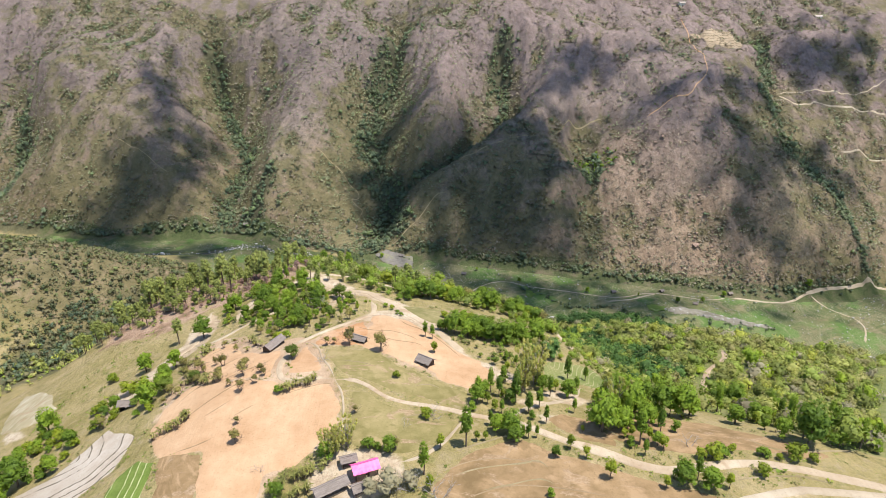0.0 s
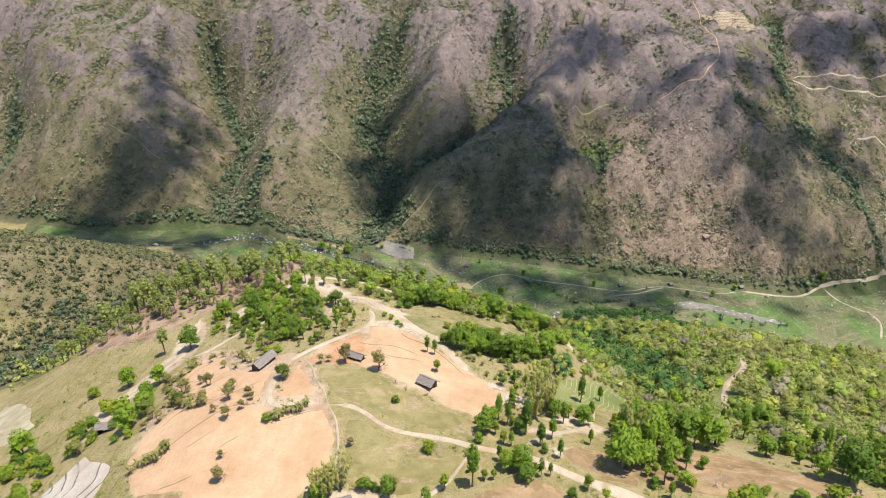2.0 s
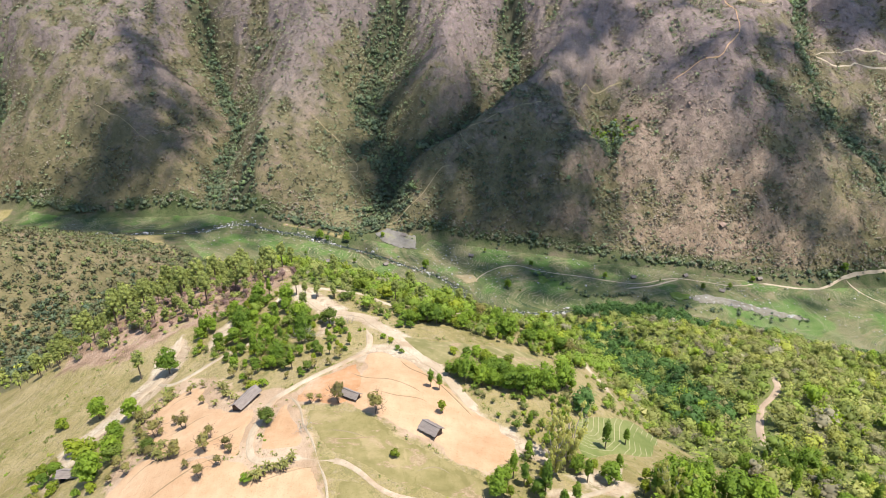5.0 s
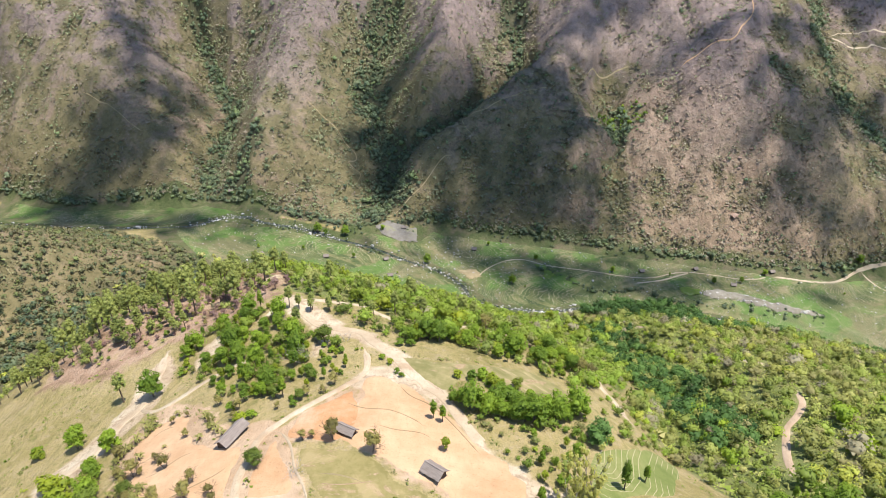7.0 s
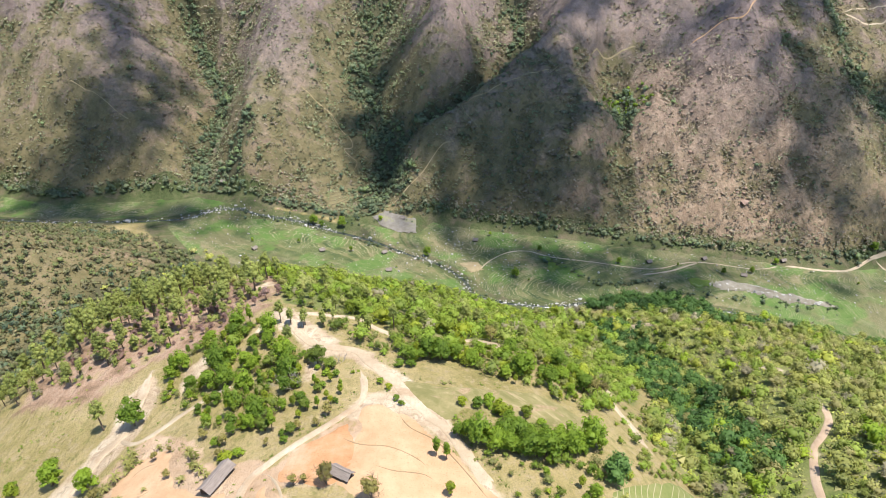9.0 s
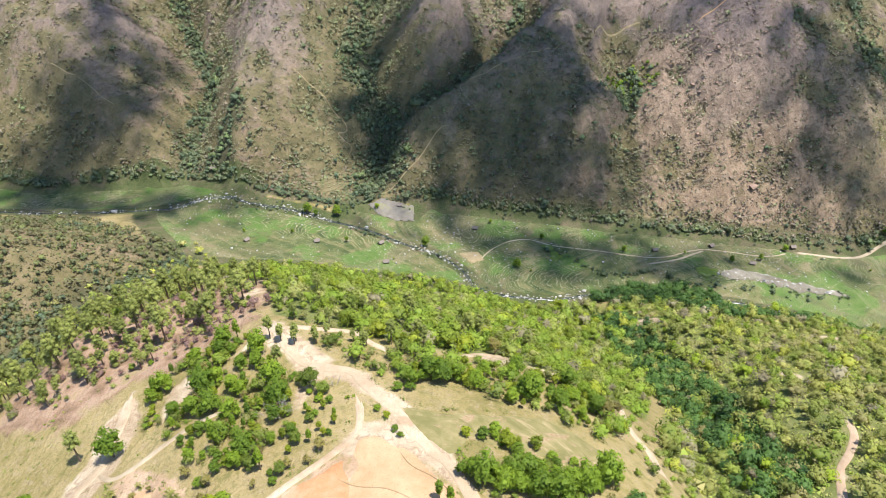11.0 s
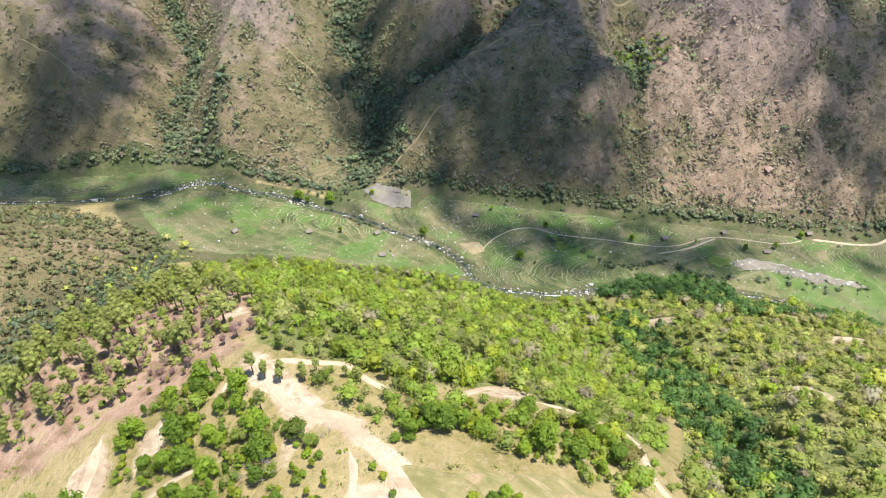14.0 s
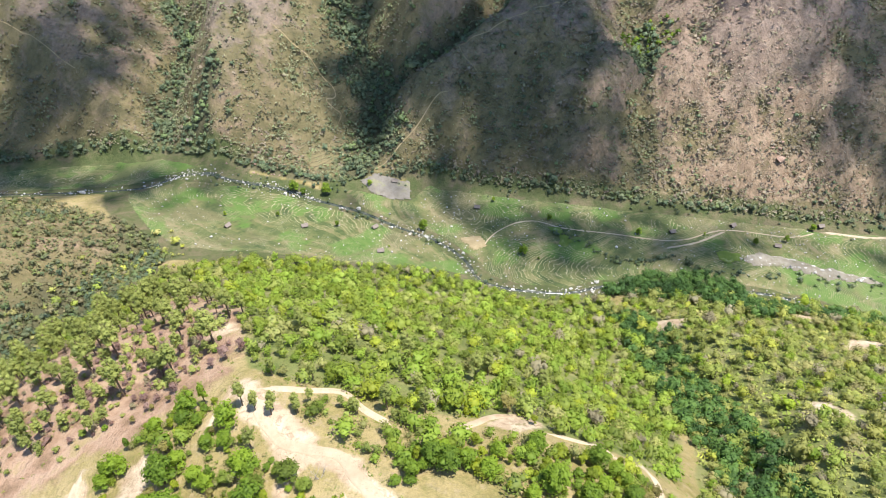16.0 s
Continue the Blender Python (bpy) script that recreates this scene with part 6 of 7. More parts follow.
wood_mass([(-50, 141), (-20, 134), (0, 124), (22, 124), (46, 118), (46, 104), (36, 97), (20, 103), (2, 112), (-14, 112), (-30, 126)], 2.8, 32,
          "green and yellowing scrub along the crest track", LEAF_WOOD, (0.60, 0.35), 0.72)
wood_mass([(-80, 121), (-76, 106), (-66, 99), (-56, 88), (-40, 90), (-34, 100), (-42, 116), (-55, 134), (-68, 134)], 2.8, 33,
          "low green scrub under the orchard trees", LEAF_WOOD, (0.46, 0.4), 0.55)
wood_mass([(6, 70), (11, 84), (26, 88), (40, 82), (44, 100), (52, 92), (48, 78), (38, 56), (22, 48), (14, 54)], 2.6, 34,
          "low green scrub round the grove", LEAF_WOOD, (0.42, 0.4), 0.42)


def undergrowth():
    rs = np.random.RandomState(38)
    x, y = spots(RIGHT_NEAR, 2.9, 39)
    ok = clear_of(x, y, 0.8) & thinned(x, y, rs)
    x, y = x[ok], y[ok]
    mass("undergrowth", x, y, 1.1 * np.exp(rs.normal(0, 0.35, len(x))), random_tones(rs, len(x), fractal(x, y, 40, 39, 3)), BUSH_SHAPES, LEAF_OLIVE, "low green undergrowth of the valley woodland", "undergrowth")


undergrowth()


def hill_mass():
    rs = np.random.RandomState(60)
    n = 126000
    x, y = rs.uniform(-460, 460, n), rs.uniform(330, 650, n)
    up = y - np.interp(x, FOOT_X, FOOT_Y)
    k = (up > 0.5) & thinned(x, y, rs)
    x, y, up = x[k], y[k], up[k]
    ragged = np.clip(1 + 1.5 * fractal(x, y, 22, 43, 4), 0.15, 3)
    lush = np.zeros(len(x))
    for run, wide in LUSH[:6] + LUSH[7:]:
        lush = np.maximum(lush, np.exp(-(near_line(x, y, run) / (wide * ragged)) ** 2))
    patch = fractal(x, y, 45, 61, 4)
    hollow = hollow_of(x, y)
    flank = np.zeros(len(x))
    for run in STREAMS[1:5]:
        flank = np.maximum(flank, np.exp(-(near_line(x, y, run) / 34) ** 2))
    scar = np.exp(-((x - 195) / 42) ** 2) * smooth(up, 6, 20) * smooth(125 - up, 0, 30)
    clear = clear_of(x, y, 0.6, False, False)
    grey = np.clip(0.58 + 0.6 * fractal(x, y, 60, 63, 3) + 0.25 * smooth(x, 30, 110) - 0.4 * np.exp(-((x + 90) / 40) ** 2) - 0.25 * hollow, 0.05, 0.95)
    chance = np.clip(0.50 + 0.28 * flank + 0.30 * hollow + 0.34 * patch - 0.08 * scar + 0.5 * np.exp(-((x - 62) / 55) ** 2 - ((y - 400) / 48) ** 2) + 0.12 * smooth(x, 215, 260) - 0.30 * smooth(up, 95, 140) * smooth(x, 30, 90), 0.03, 1)
    k = (rs.rand(len(x)) < chance) & clear & (lush < 0.7)
    pale = rs.rand(len(x)) < grey
    size = 1.05 * np.exp(rs.normal(0.0, 0.42, len(x))) * (0.85 + 0.5 * hollow)
    for name, some, material, label in (("hill_scrub", k & ~pale, LEAF_BUSH, "dry olive scrub dotting the hillside"),
                                        ("hill_thicket", k & pale, LEAF_GREY, "leafless grey scrub on the hillside")):
        mass(name, x[some], y[some], np.clip(size[some], 0.45, 2.8), random_tones(rs, some.sum(), patch[some]), BUSH_SHAPES, material, label, "scrub")
    k = (rs.rand(len(x)) < np.maximum(lush * 0.26 + 0.34 * (lush > 0.5) + 0.03 * np.exp(-((x - 55) / 50) ** 2 - ((y - 400) / 48) ** 2), 0.06 * hollow ** 2 * smooth(patch, -0.25, 0.35))) & clear
    gx, gy = x[k], y[k]
    mass("gully_trees", gx, gy, np.exp(rs.normal(-0.20, 0.36, len(gx))), random_tones(rs, len(gx), fractal(gx, gy, 30, 62, 3)), GULLY_SHAPES, LEAF_GULLY,
         "dark green trees filling the gullies", "trees")
    k = (rs.rand(len(x)) < 0.26 * np.exp(-(((x - 138) / 14) ** 2 + ((y - 441) / 10) ** 2))) & clear
    gx, gy = x[k], y[k]
    mass("spring_trees", gx, gy, rs.uniform(0.8, 1.3, len(gx)), rs.rand(len(gx)), GULLY_SHAPES, LEAF_MANGO, "fresh green trees at a hillside spring", "trees")


hill_mass()


def hedge(run, count, wide, seed, size, material, label, shapes):
    """Trees and bushes strung along a line."""
    rs = np.random.RandomState(seed)
    line = catmull(run, 0.8)
    k = rs.randint(len(line), size=count)
    x, y = line[k, 0] + rs.normal(scale=wide, size=count), line[k, 1] + rs.normal(scale=wide, size=count)
    keep = fractal(x, y, 16, seed, 3) > -0.25
    x, y = x[keep], y[keep]
    mass("hedge_trees", x, y, size * np.exp(rs.normal(0, 0.35, len(x))), random_tones(rs, len(x), np.zeros(len(x))), shapes, material, label, "hedge")


hedge([(64, 318), (74, 311), (84, 302), (98, 294), (122, 299), (138, 289), (156, 287)], 120, 1.3, 81, 0.55, LEAF_GULLY, "dark green hedge along a valley channel", GULLY_SHAPES)
hedge([(-120, 379), (-92, 366), (-64, 362), (-20, 372), (40, 359), (90, 349), (123, 344), (173, 340), (220, 333), (257, 329), (300, 341), (360, 358)], 120, 4.0, 82, 0.6, LEAF_GULLY,
      "dark trees along the foot of the hill", GULLY_SHAPES)
hedge([(-158, 372), (-128, 365), (-98, 357), (-76, 345), (-48, 333), (-28, 320), (-5, 308), (10, 292), (20, 276)], 90, 2.6, 83, 0.5, LEAF_GULLY, "green bushes along the stream", GULLY_SHAPES)
hedge([(160, 288), (185, 284), (210, 281), (232, 284), (240, 300)], 60, 2.2, 84, 0.5, LEAF_GULLY, "green bushes round the gravel bar", GULLY_SHAPES)
hedge([p[:2] for p in STREAMS[7][1:]], 620, 8.0, 85, 0.72, LEAF_OLIVE, "thick green growth in the side valley", GULLY_SHAPES)
for x, y, s in [(195, 316, 0.8), (215, 326, 0.7), (258, 306, 0.6), (285, 338, 1.1), (61, 330, 0.7), (-60, 320, 0.6), (-95, 330, 0.5), (-30, 300, 0.5), (-125, 330, 0.6), (-12, 320, 0.6),
                (42, 300, 0.6), (50, 296, 0.5), (110, 318, 0.6), (148, 318, 0.5), (175, 312, 0.6), (-84, 352, 0.8), (-90, 355, 0.7), (-70, 352, 0.7), (-45, 362, 0.7), (30, 350, 0.6)]:
    plant(MANGO, x, y, s, "trees of the valley fields", 0.2)


def spur_mass():
    rs = np.random.RandomState(64)
    x, y = spots([(-330, 130), (-215, 110), (-185, 170), (-150, 225), (-140, 285), (-160, 305), (-230, 340), (-380, 330), (-400, 200)], 2.15, 65)
    patch = fractal(x, y, 30, 66, 4)
    k = (rs.rand(len(x)) < np.clip(0.8 + 0.5 * patch, 0.4, 1)) & thinned(x, y, rs)
    x, y, patch = x[k], y[k], patch[k]
    mass("spur_scrub", x, y, np.exp(rs.normal(0.15, 0.35, len(x))), random_tones(rs, len(x), patch), BUSH_SHAPES, LEAF_SPUR, "scrub and small trees on the neighbouring spur", "scrub")
    dip = hollow_of(x, y)
    k = rs.rand(len(x)) < 0.5 * smooth(dip + 0.5 * patch, 0.45, 0.9)
    mass("spur_gully_trees", x[k], y[k], rs.uniform(0.7, 1.3, k.sum()), random_tones(rs, k.sum(), patch[k]), GULLY_SHAPES, LEAF_GULLY, "dark green trees in the folds of the spur", "trees")
    k = rs.rand(len(x)) < 0.22 + 0.5 * dip * smooth(patch, -0.3, 0.2)
    mass("spur_trees", x[k], y[k], rs.uniform(0.6, 1.25, k.sum()), random_tones(rs, k.sum(), patch[k]), GULLY_SHAPES, LEAF_SPUR, "olive green trees among the spur scrub", "trees")


spur_mass()


def verge_weeds():
    rs = np.random.RandomState(70)
    x, y = rs.uniform(-125, 110, 34000), rs.uniform(-5, 150, 34000)
    d = np.full(len(x), 99.0)
    for w, run in ALL_ROADS[:6]:
        d = np.minimum(d, np.abs(near_line(x, y, run) - w / 2 - 0.8))
    for name, m, _, _, ring in FIELDS[:14]:
        d = np.minimum(d, np.abs(inside(x, y, ring) + 0.9))
    patch = fractal(x, y, 18, 71, 3)
    k = rs.rand(len(x)) < np.clip(np.exp(-(d / 1.6) ** 2) * (0.35 + 0.9 * patch) + 0.12 * (patch > 0.12), 0, 1)
    k &= clear_of(x, y, 0.2)
    x, y, patch = x[k], y[k], patch[k]
    mass("verge_weeds", x, y, 0.36 * np.exp(rs.normal(0, 0.45, len(x))), random_tones(rs, len(x), patch), BUSH_SHAPES, LEAF_WOOD, "weeds and low scrub along field edges", "weeds")


verge_weeds()


for ob in TEMPLATES:
    if ob.name not in used_templates:
        for o in list(ob.children_recursive) + [ob]:
            bpy.data.objects.remove(o)


# ---------------------------------------------------------------- huts, rocks, clouds
def part(name, bm, material, parent, label=""):
    """Links a bmesh as one mesh under a thing or part."""
    me = bpy.data.meshes.new(name)
    bm.to_mesh(me)
    bm.free()
    me.materials.append(material)
    ob = new(name, me)
    ob.parent = parent
    return tagged(ob, label)


def block(size, at, turn=(0, 0, 0), bevel=0.03, bm=None):
    bm = bm or bmesh.new()
    made = bmesh.ops.create_cube(bm, size=1.0)
    m = pose(*at, *turn) @ Matrix.Diagonal((*size, 1))
    bmesh.ops.transform(bm, matrix=m, verts=made["verts"])
    if bevel:
        edges = {e for v in made["verts"] for e in v.link_edges}
        bmesh.ops.bevel(bm, geom=list(edges), offset=bevel, segments=1, affect="EDGES")
    return bm


def roof_slope(length, run, drop, thick, seed, ribs=0.0):
    """One sagging roof slope from the ridge (y = 0) to the eave (y = run)."""
    rs = np.random.RandomState(seed)
    bm = bmesh.new()
    nx, ny = 14, 5
    rows = []
    for layer in (0.0, -thick):
        rows.append([[bm.verts.new(((i / nx - 0.5) * length + rs.normal(scale=0.02), run * j / ny + (rs.normal(scale=0.05) if j == ny else 0),
                                    -drop * j / ny - 0.07 * math.sin(math.pi * i / nx) + layer + (ribs if i % 2 else 0) + rs.normal(scale=0.012)))
                      for i in range(nx + 1)] for j in range(ny + 1)])
    for j in range(ny):
        for i in range(nx):
            t, b = rows
            bm.faces.new((t[j][i], t[j][i + 1], t[j + 1][i + 1], t[j + 1][i]))
            bm.faces.new((b[j + 1][i], b[j + 1][i + 1], b[j][i + 1], b[j][i]))
    t, b = rows
    for i in range(nx):
        bm.faces.new((t[ny][i], t[ny][i + 1], b[ny][i + 1], b[ny][i]))
        bm.faces.new((t[0][i + 1], t[0][i], b[0][i], b[0][i + 1]))
    for j in range(ny):
        bm.faces.new((t[j][0], t[j + 1][0], b[j + 1][0], b[j][0]))
        bm.faces.new((t[j + 1][nx], t[j][nx], b[j][nx], b[j + 1][nx]))
    bmesh.ops.recalc_face_normals(bm, faces=bm.faces)
    return bm


def hut(name, x, y, yaw, length, width, eave, rise, roofing, label, category="hut", walls=None, group="", ribs=0.0, open_front=True, seed=1):
    """An open field hut or small house with a gable roof on posts."""
    root = new(name)
    root.matrix_basis = pose(x, y, hz(x, y), 0, 0, yaw)
    low = min(hz(x + dx, y + dy) for dx in (-2, 2) for dy in (-2, 2)) - hz(x, y) - 0.3
    over = 0.45
    for sx in (-1, 0, 1):
        for sy in (-1, 1):
            part("post", block((0.14, 0.14, eave - low), (sx * (length / 2 - 0.3), sy * (width / 2 - 0.1), (eave + low) / 2)), TIMBER, root)
    part("floor", block((length - 0.2, width - 0.1, 0.5), (0, 0, low + 0.55)), MUDWALL if walls else TIMBER, root)
    for sy in (-1, 1):
        part("beam", block((length, 0.1, 0.12), (0, sy * (width / 2 - 0.1), eave)), TIMBER, root)
    wall = walls or TIMBER
    h = eave - 0.1
    part("back_wall", block((length - 0.5, 0.08, h - low), (0, width / 2 - 0.2, (h + low) / 2)), wall, root)
    for sx in (-1, 1):
        bm = bmesh.new()
        hw, xo = width / 2 - 0.15, sx * (length / 2 - 0.35)
        prof = [(-hw, low), (hw, low), (hw, eave - 0.05), (0, eave + rise * 0.9), (-hw, eave - 0.05)]
        a = [bm.verts.new((xo - 0.04, p, q)) for p, q in prof]
        b = [bm.verts.new((xo + 0.04, p, q)) for p, q in prof]
        bm.faces.new(a)
        bm.faces.new(b[::-1])
        for k in range(5):
            bm.faces.new((a[k], b[k], b[(k + 1) % 5], a[(k + 1) % 5]))
        bmesh.ops.recalc_face_normals(bm, faces=bm.faces)
        part("gable_wall", bm, wall, root)
    if not open_front:
        part("front_wall", block((length * 0.36, 0.08, h - low), (-length * 0.26, -width / 2 + 0.2, (h + low) / 2)), wall, root)
        part("front_wall", block((length * 0.32, 0.08, h - low), (length * 0.28, -width / 2 + 0.2, (h + low) / 2)), wall, root)
        part("door", block((length * 0.14, 0.06, 1.8), (length * 0.02, -width / 2 + 0.22, low + 1.6)), TIMBER, root)
    if walls is WHITEWASH:
        part("plinth", block((length - 0.5, width - 0.5, eave - low - 0.1), (0, 0, (eave + low) / 2)), WHITEWASH, root)
    run = width / 2 + over
    drop = rise * run / (width / 2)
    for sy in (-1, 1):
        ob = part("roof_slope", roof_slope(length + 0.7, run, drop, 0.14 if not ribs else 0.05, seed + sy, ribs), roofing, root)
        ob.matrix_basis = pose(0, 0, eave + rise + 0.12, 0, 0, 0 if sy > 0 else 180)
    part("ridge_cap", block((length + 0.74, 0.34, 0.1), (0, 0, eave + rise + 0.13), bevel=0.04), roofing, root)
    return tagged(root, label, category, group)


hut("field_hut", -1.2, 57.2, -37, 4.4, 2.9, 1.5, 0.95, THATCH, "open field hut with a grey plank roof", group="field huts on the ridge", seed=3)
hut("field_hut", -21, 68.3, -29, 4.4, 1.9, 1.3, 0.7, THATCH, "low field shelter with a grey roof beside orange soil", group="field huts on the ridge", seed=5)
hut("long_hut", -47.2, 69.2, 69, 7.6, 2.6, 1.6, 0.9, THATCH, "long grey-roofed hut among shrubs on the crest", group="field huts on the ridge", seed=7)
hut("field_hut", -88.2, 58.2, 6, 4.6, 2.4, 1.5, 0.8, THATCH, "grey hut half hidden in the hedge", group="field huts on the ridge", seed=9)
hut("farmhouse", -13.2, 14.6, 24, 5.4, 3.0, 2.1, 1.0, PINK, "farmhouse with a bright pink sheet metal roof", "house", MUDWALL, ribs=0.03, open_front=False, seed=11)
hut("long_barn", -19.9, 9.6, 36, 7.2, 2.5, 1.9, 0.8, THATCH, "long grey-roofed barn beside the farmhouse", "barn", MUDWALL, seed=13)
hut("lean_shed", -17.2, 17.4, 20, 3.2, 2.0, 1.6, 0.5, THATCH, "small thatched shed behind the farmhouse", "shed", MUDWALL, seed=15)
hut("lean_shed", -13.4, 10.0, 30, 4.0, 2.2, 1.5, 0.6, THATCH, "low thatched shed in front of the farmhouse", "shed", MUDWALL, seed=17)
for k, (x, y, yaw) in enumerate([(-78, 319, 20), (-120, 317, 60), (-39, 319, 40), (-34, 295, 10), (20, 345, -10), (130, 320, 15), (188, 311, -20), (221, 328.5, 10),
                                 (169, 329, 30), (-30, 367, 0), (-163, 398, 5)]):
    hut("watch_hut", x, y, yaw, 3.0, 2.1, 1.4, 0.8, THATCH, "small farm hut standing in the rice terraces", group="huts of the valley fields", seed=30 + k)
hut("hill_house", 262, 618, 10, 7.0, 4.0, 2.2, 1.3, TIN, "small tin-roofed house high on the far hill", "house", WHITEWASH, "houses of the far hill", 0.03, False, 50)
hut("hill_house", 402, 600, -8, 7.0, 4.0, 2.2, 1.3, TIN, "whitewashed tin-roofed house high on the far hill", "house", WHITEWASH, "houses of the far hill", 0.03, False, 52)


def stones(name, x, y, sizes, material, label, seed, sink=0.25):
    """Many rough stones as one object."""
    rs = np.random.RandomState(seed)
    bm = bmesh.new()
    bmesh.ops.create_icosphere(bm, subdivisions=1, radius=1.0)
    bm.verts.ensure_lookup_table()
    base = np.array([v.co[:] for v in bm.verts])
    tris = np.array([[v.index for v in f.verts] for f in bm.faces])
    bm.free()
    n = len(x)
    shape = base[None] * rs.uniform(0.65, 1.2, (n, len(base), 1)) * rs.uniform(0.6, 1.2, (n, 1, 3)) * sizes[:, None, None]
    shape[:, :, 2] *= 0.7
    at = np.stack([x, y, height(x, y) + sizes * (0.5 - sink)], -1)
    verts = (shape + at[:, None]).reshape(-1, 3)
    faces = (tris[None] + (np.arange(n) * len(base))[:, None, None]).reshape(-1, 3)
    ob = grid_mesh(name, verts, faces, material)
    ob.data.polygons.foreach_set("use_smooth", np.zeros(len(faces), bool))
    return tagged(ob, label, "rocks", kind="stuff")


def river_stones():
    rs = np.random.RandomState(91)
    line = catmull([p[:2] for p in STREAMS[0]], 0.6)
    k = rs.randint(len(line), size=4600)
    x, y = line[k, 0] + rs.normal(scale=3.0, size=4600), line[k, 1] + rs.normal(scale=2.6, size=4600)
    keep = rs.rand(4600) < np.clip(0.25 + 0.9 * fractal(x, y, 22, 90, 3), 0.05, 1)
    x, y = x[keep], y[keep]
    stones("river_boulders", x, y, np.exp(rs.normal(-1.05, 0.5, len(x))), ROCK, "pale boulders strewn along the stream", 92, 0.0)
    x, y = rs.uniform(158, 230, 1500), rs.uniform(280, 306, 1500)
    keep = (inside(x, y, FIELDS[-1][4]) > 0) & (fractal(x, y, 10, 89, 3) > -0.4)
    x, y = x[keep], y[keep]
    stones("bar_boulders", x, y, np.exp(rs.normal(-1.1, 0.55, len(x))), ROCK, "pale boulders on the gravel bar", 94, 0.0)
    px, py = [], []
    for ring, n in zip(PADDIES[:2], (500, 700)):
        qx, qy = spots(ring, 3.0, 95)
        k = rs.rand(len(qx)) < np.clip(0.20 + 0.45 * fractal(qx, qy, 30, 96, 3), 0.03, 1)
        px.append(qx[k])
        py.append(qy[k])
    x, y = np.concatenate(px), np.concatenate(py)
    stones("field_stones", x, y, np.exp(rs.normal(-1.0, 0.35, len(x))), ROCK, "whitish stones scattered over the terraces", 97, -0.3)
    x, y = spots([(145, 345), (240, 345), (245, 420), (215, 450), (185, 445), (160, 400)], 4.0, 98)
    k = rs.rand(len(x)) < 0.55
    stones("hill_rocks", x[k], y[k], np.exp(rs.normal(-0.35, 0.5, k.sum())), ROCK_RED, "rusty rock outcrops on the steep hillside", 99, 0.35)
    x, y = spots([(-140, 372), (-80, 366), (-90, 392), (-130, 410)], 3.0, 101)
    k = rs.rand(len(x)) < 0.4
    stones("hill_rocks", x[k], y[k], np.exp(rs.normal(-0.5, 0.5, k.sum())), ROCK_RED, "rusty rock outcrops at the hill foot", 102, 0.35)


river_stones()


def bunds():
    for run in ([(-26, 82), (-19, 78), (-12, 77), (-6, 74), (-2, 70)], [(-17, 72), (-11, 70), (-4, 69.5), (0, 66)], [(-12, 91), (-8, 84), (-2, 80), (4, 72), (10, 63)],
                [(-68, 61), (-61.9, 61.6), (-58, 65.5), (-52, 67)], [(-60, 49), (-52.4, 52.9), (-46.5, 56.9), (-43.3, 62)], [(-72, 74), (-69.1, 79.6), (-62, 80.1)], [(-72, 66), (-66, 69), (-60, 73)],
                [(-59, 33.4), (-53.7, 36.6), (-47.6, 41.9)], [(-50.4, 31.2), (-45.5, 35.3), (-40.3, 39.7)], [(-67.6, 28.9), (-60, 38.7), (-50.3, 46.1), (-45.7, 48.9)], [(-39, 39.6), (-29.6, 43.8), (-24, 45)],
                [(-69.2, 43.1), (-63.9, 51.2), (-54.5, 53.6)], [(-62, 24), (-54, 25), (-47, 29)],
                [(-28, 54), (-20, 53), (-10, 55)], [(2, 14), (14, 18), (30, 16)], [(6, 6), (20, 10), (40, 6)]):
        ribbon("bund", run, 0.34, BUND, "low weedy earth bund between plots", lift=0.2, crown=0.08, category="bund", uneven=0.5)

    for run in ([(4.5, 19.5), (12.3, 23.1), (19.1, 26), (22.3, 25.4)], [(3.8, 12.2), (11.8, 15.1), (20.6, 16.4), (25.1, 17.1), (27.9, 12.3)], [(9.1, 8.1), (17.5, 10.2), (24.8, 11.6), (29, 8.1)],
                [(-27.6, 55.7), (-22.1, 55.7), (-17.2, 54.4), (-12.3, 51.8)], [(-7.1, 42.7), (0.1, 46.1), (6, 41.7)], [(-9, 30.3), (-2.4, 32.7), (5.9, 33.2)],
                [(40.3, 31.8), (45.5, 25.7), (48.4, 22.2)], [(73.4, 28.5), (77.4, 23.1), (83, 21.4), (89.9, 22), (102.1, 25.9)], [(63.9, 10.7), (71.8, 12), (80.5, 12.4), (87.3, 11.3)]):
        ribbon("ledge", run, 0.5, LEDGE, "worn dry grass ledge of an old terrace", lift=0.18, crown=0.12, category="ledge", uneven=0.9)


bunds()


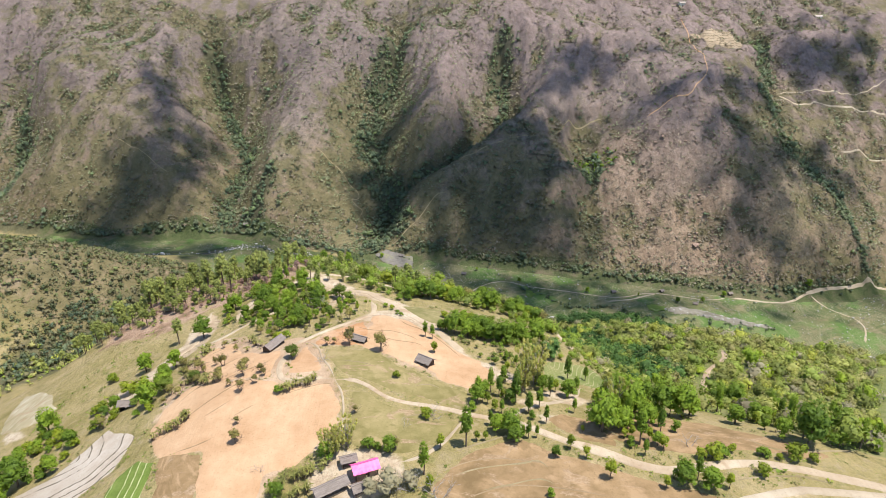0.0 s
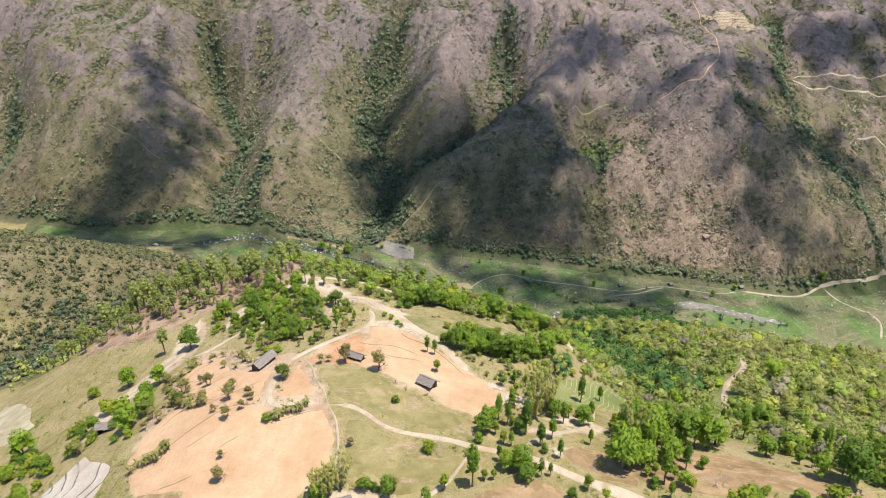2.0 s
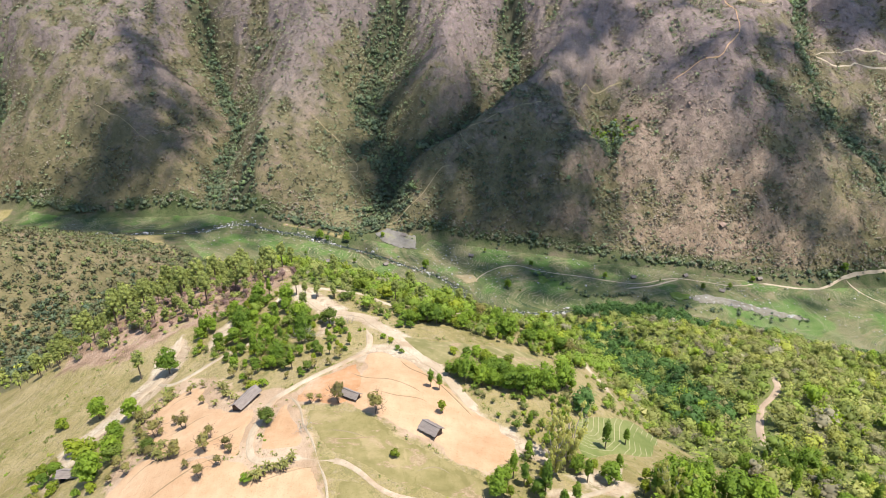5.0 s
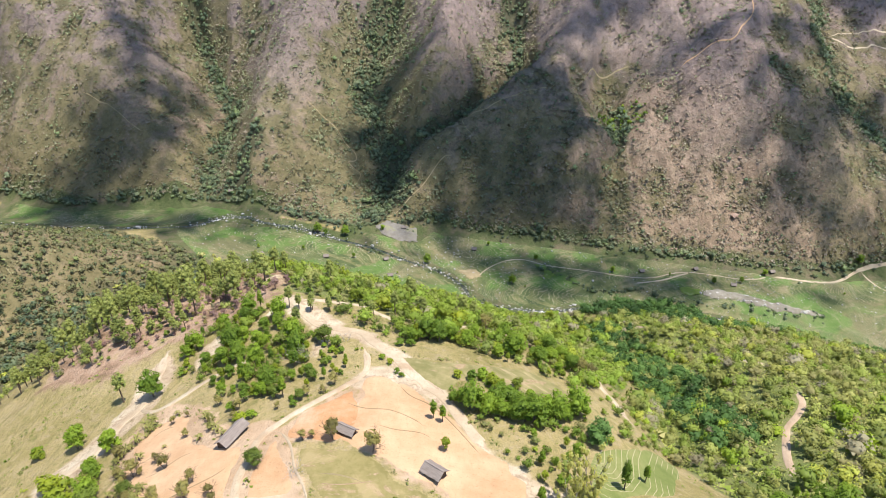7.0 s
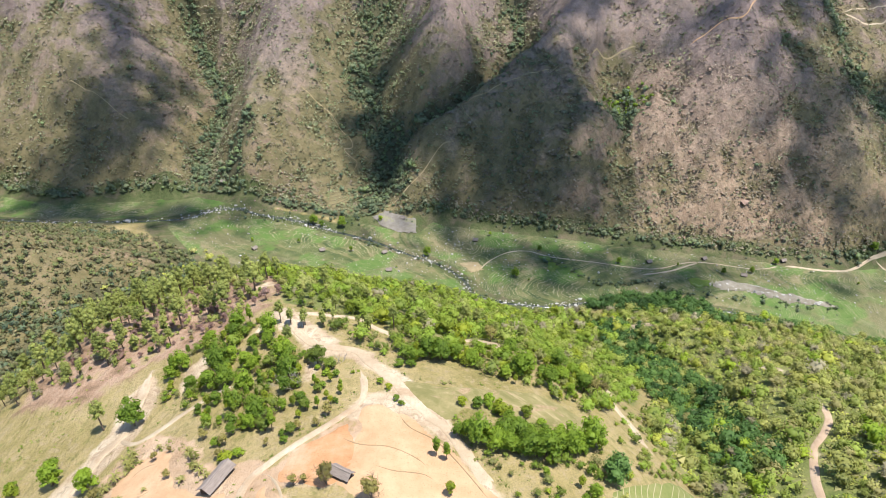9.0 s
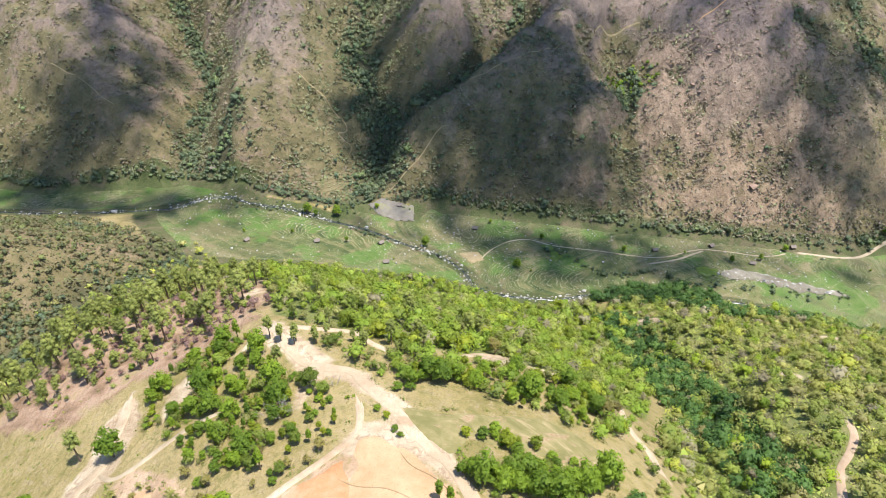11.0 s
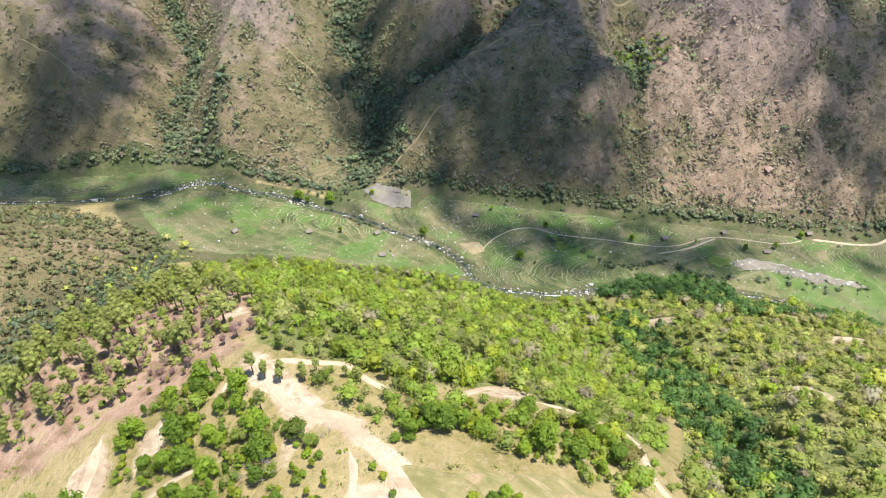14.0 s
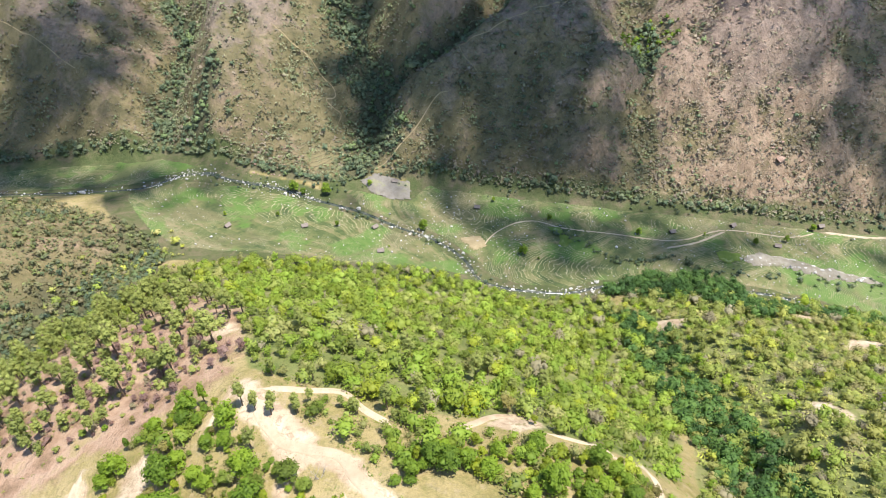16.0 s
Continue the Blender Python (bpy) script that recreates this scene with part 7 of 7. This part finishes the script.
def cloud(blobs, high, seed, label):
    """A cumulus of many puffs, standing in the sun's way over the given stretches of land."""
    rs = np.random.RandomState(seed)
    bm = bmesh.new()
    bmesh.ops.create_icosphere(bm, subdivisions=1, radius=1.0)
    bm.verts.ensure_lookup_table()
    base = np.array([v.co[:] for v in bm.verts])
    tris = np.array([[v.index for v in f.verts] for f in bm.faces])
    bm.free()
    verts, faces = [], []
    k = 0
    for x, y, z, rx, ry, n in blobs:
        for j in range(int(n * 1.7)):
            a, d = rs.uniform(0, 6.28), 1.25 * rs.uniform(0, 1) ** 0.62
            lift = (high - z) / SUN_WAY.z
            r = rs.uniform(0.16, 0.42) * min(rx, ry) * (1.2 - 0.6 * d)
            c = np.array([x + rx * d * math.cos(a), y + ry * d * math.sin(a), z]) + np.array(SUN_WAY) * lift + np.array([0, 0, rs.uniform(0, 14)])
            verts.append(base * (r, r, r * 0.6) * rs.uniform(0.8, 1.15, (len(base), 1)) + c)
            faces.append(tris + k * len(base))
            k += 1
    ob = grid_mesh("cloud", np.concatenate(verts), np.concatenate(faces), CLOUD)
    return tagged(ob, label, "cloud", kind="structure")


cloud([(-268, 535, 142, 22, 24, 14), (-263, 508, 123, 26, 26, 20), (-250, 477, 96, 34, 28, 30), (-253, 440, 72, 36, 28, 40), (-265, 415, 42, 36, 26, 48), (-272, 390, 17, 36, 22, 60), (-218, 468, 76, 26, 26, 26),
       (-222, 428, 58, 32, 24, 44), (-274, 370, 10, 30, 14, 36)], 1300, 1, "small white cumulus over the far hill")
cloud([(-40, 478, 80, 26, 36, 40), (-40, 430, 35, 30, 34, 54), (-66, 445, 50, 22, 26, 20), (25, 470, 72, 34, 26, 40), (46, 402, 49, 48, 30, 84), (80, 412, 65, 48, 34, 92), (85, 372, 25, 52, 22, 76),
       (0, 430, 45, 42, 34, 80), (30, 440, 60, 40, 30, 70), (36, 376, 16, 44, 16, 60), (105, 360, 10, 28, 12, 36), (74, 447, 89, 46, 28, 70), (96, 490, 114, 40, 26, 36), (0, 378, 8, 34, 14, 36)],
      1300, 2, "broad white cumulus over the far hill")
cloud([(15, 345, 2, 70, 22, 38), (95, 315, -3, 66, 26, 60), (-185, 360, 12, 60, 26, 60), (-262, 366, 10, 52, 24, 60), (40, 318, 0, 40, 24, 22), (60, 292, -3, 44, 16, 40), (140, 304, -6, 30, 20, 36), (176, 316, -8, 40, 15, 38), (250, 300, -14, 56, 18, 22), (120, 266, 0, 40, 12, 24)],
      1300, 3, "ragged white cumulus over the valley")
cloud([(215, 466, 126, 70, 15, 100), (280, 478, 124, 44, 20, 64), (140, 522, 144, 34, 24, 64), (205, 530, 156, 38, 13, 46), (256, 402, 70, 40, 44, 44), (236, 440, 95, 40, 24, 40), (285, 356, 18, 70, 24, 50), (330, 430, 70, 50, 40, 30),
       (390, 545, 140, 60, 50, 34), (320, 335, 0, 60, 20, 20)], 1300, 4, "thin white cumulus over the hill shoulder")
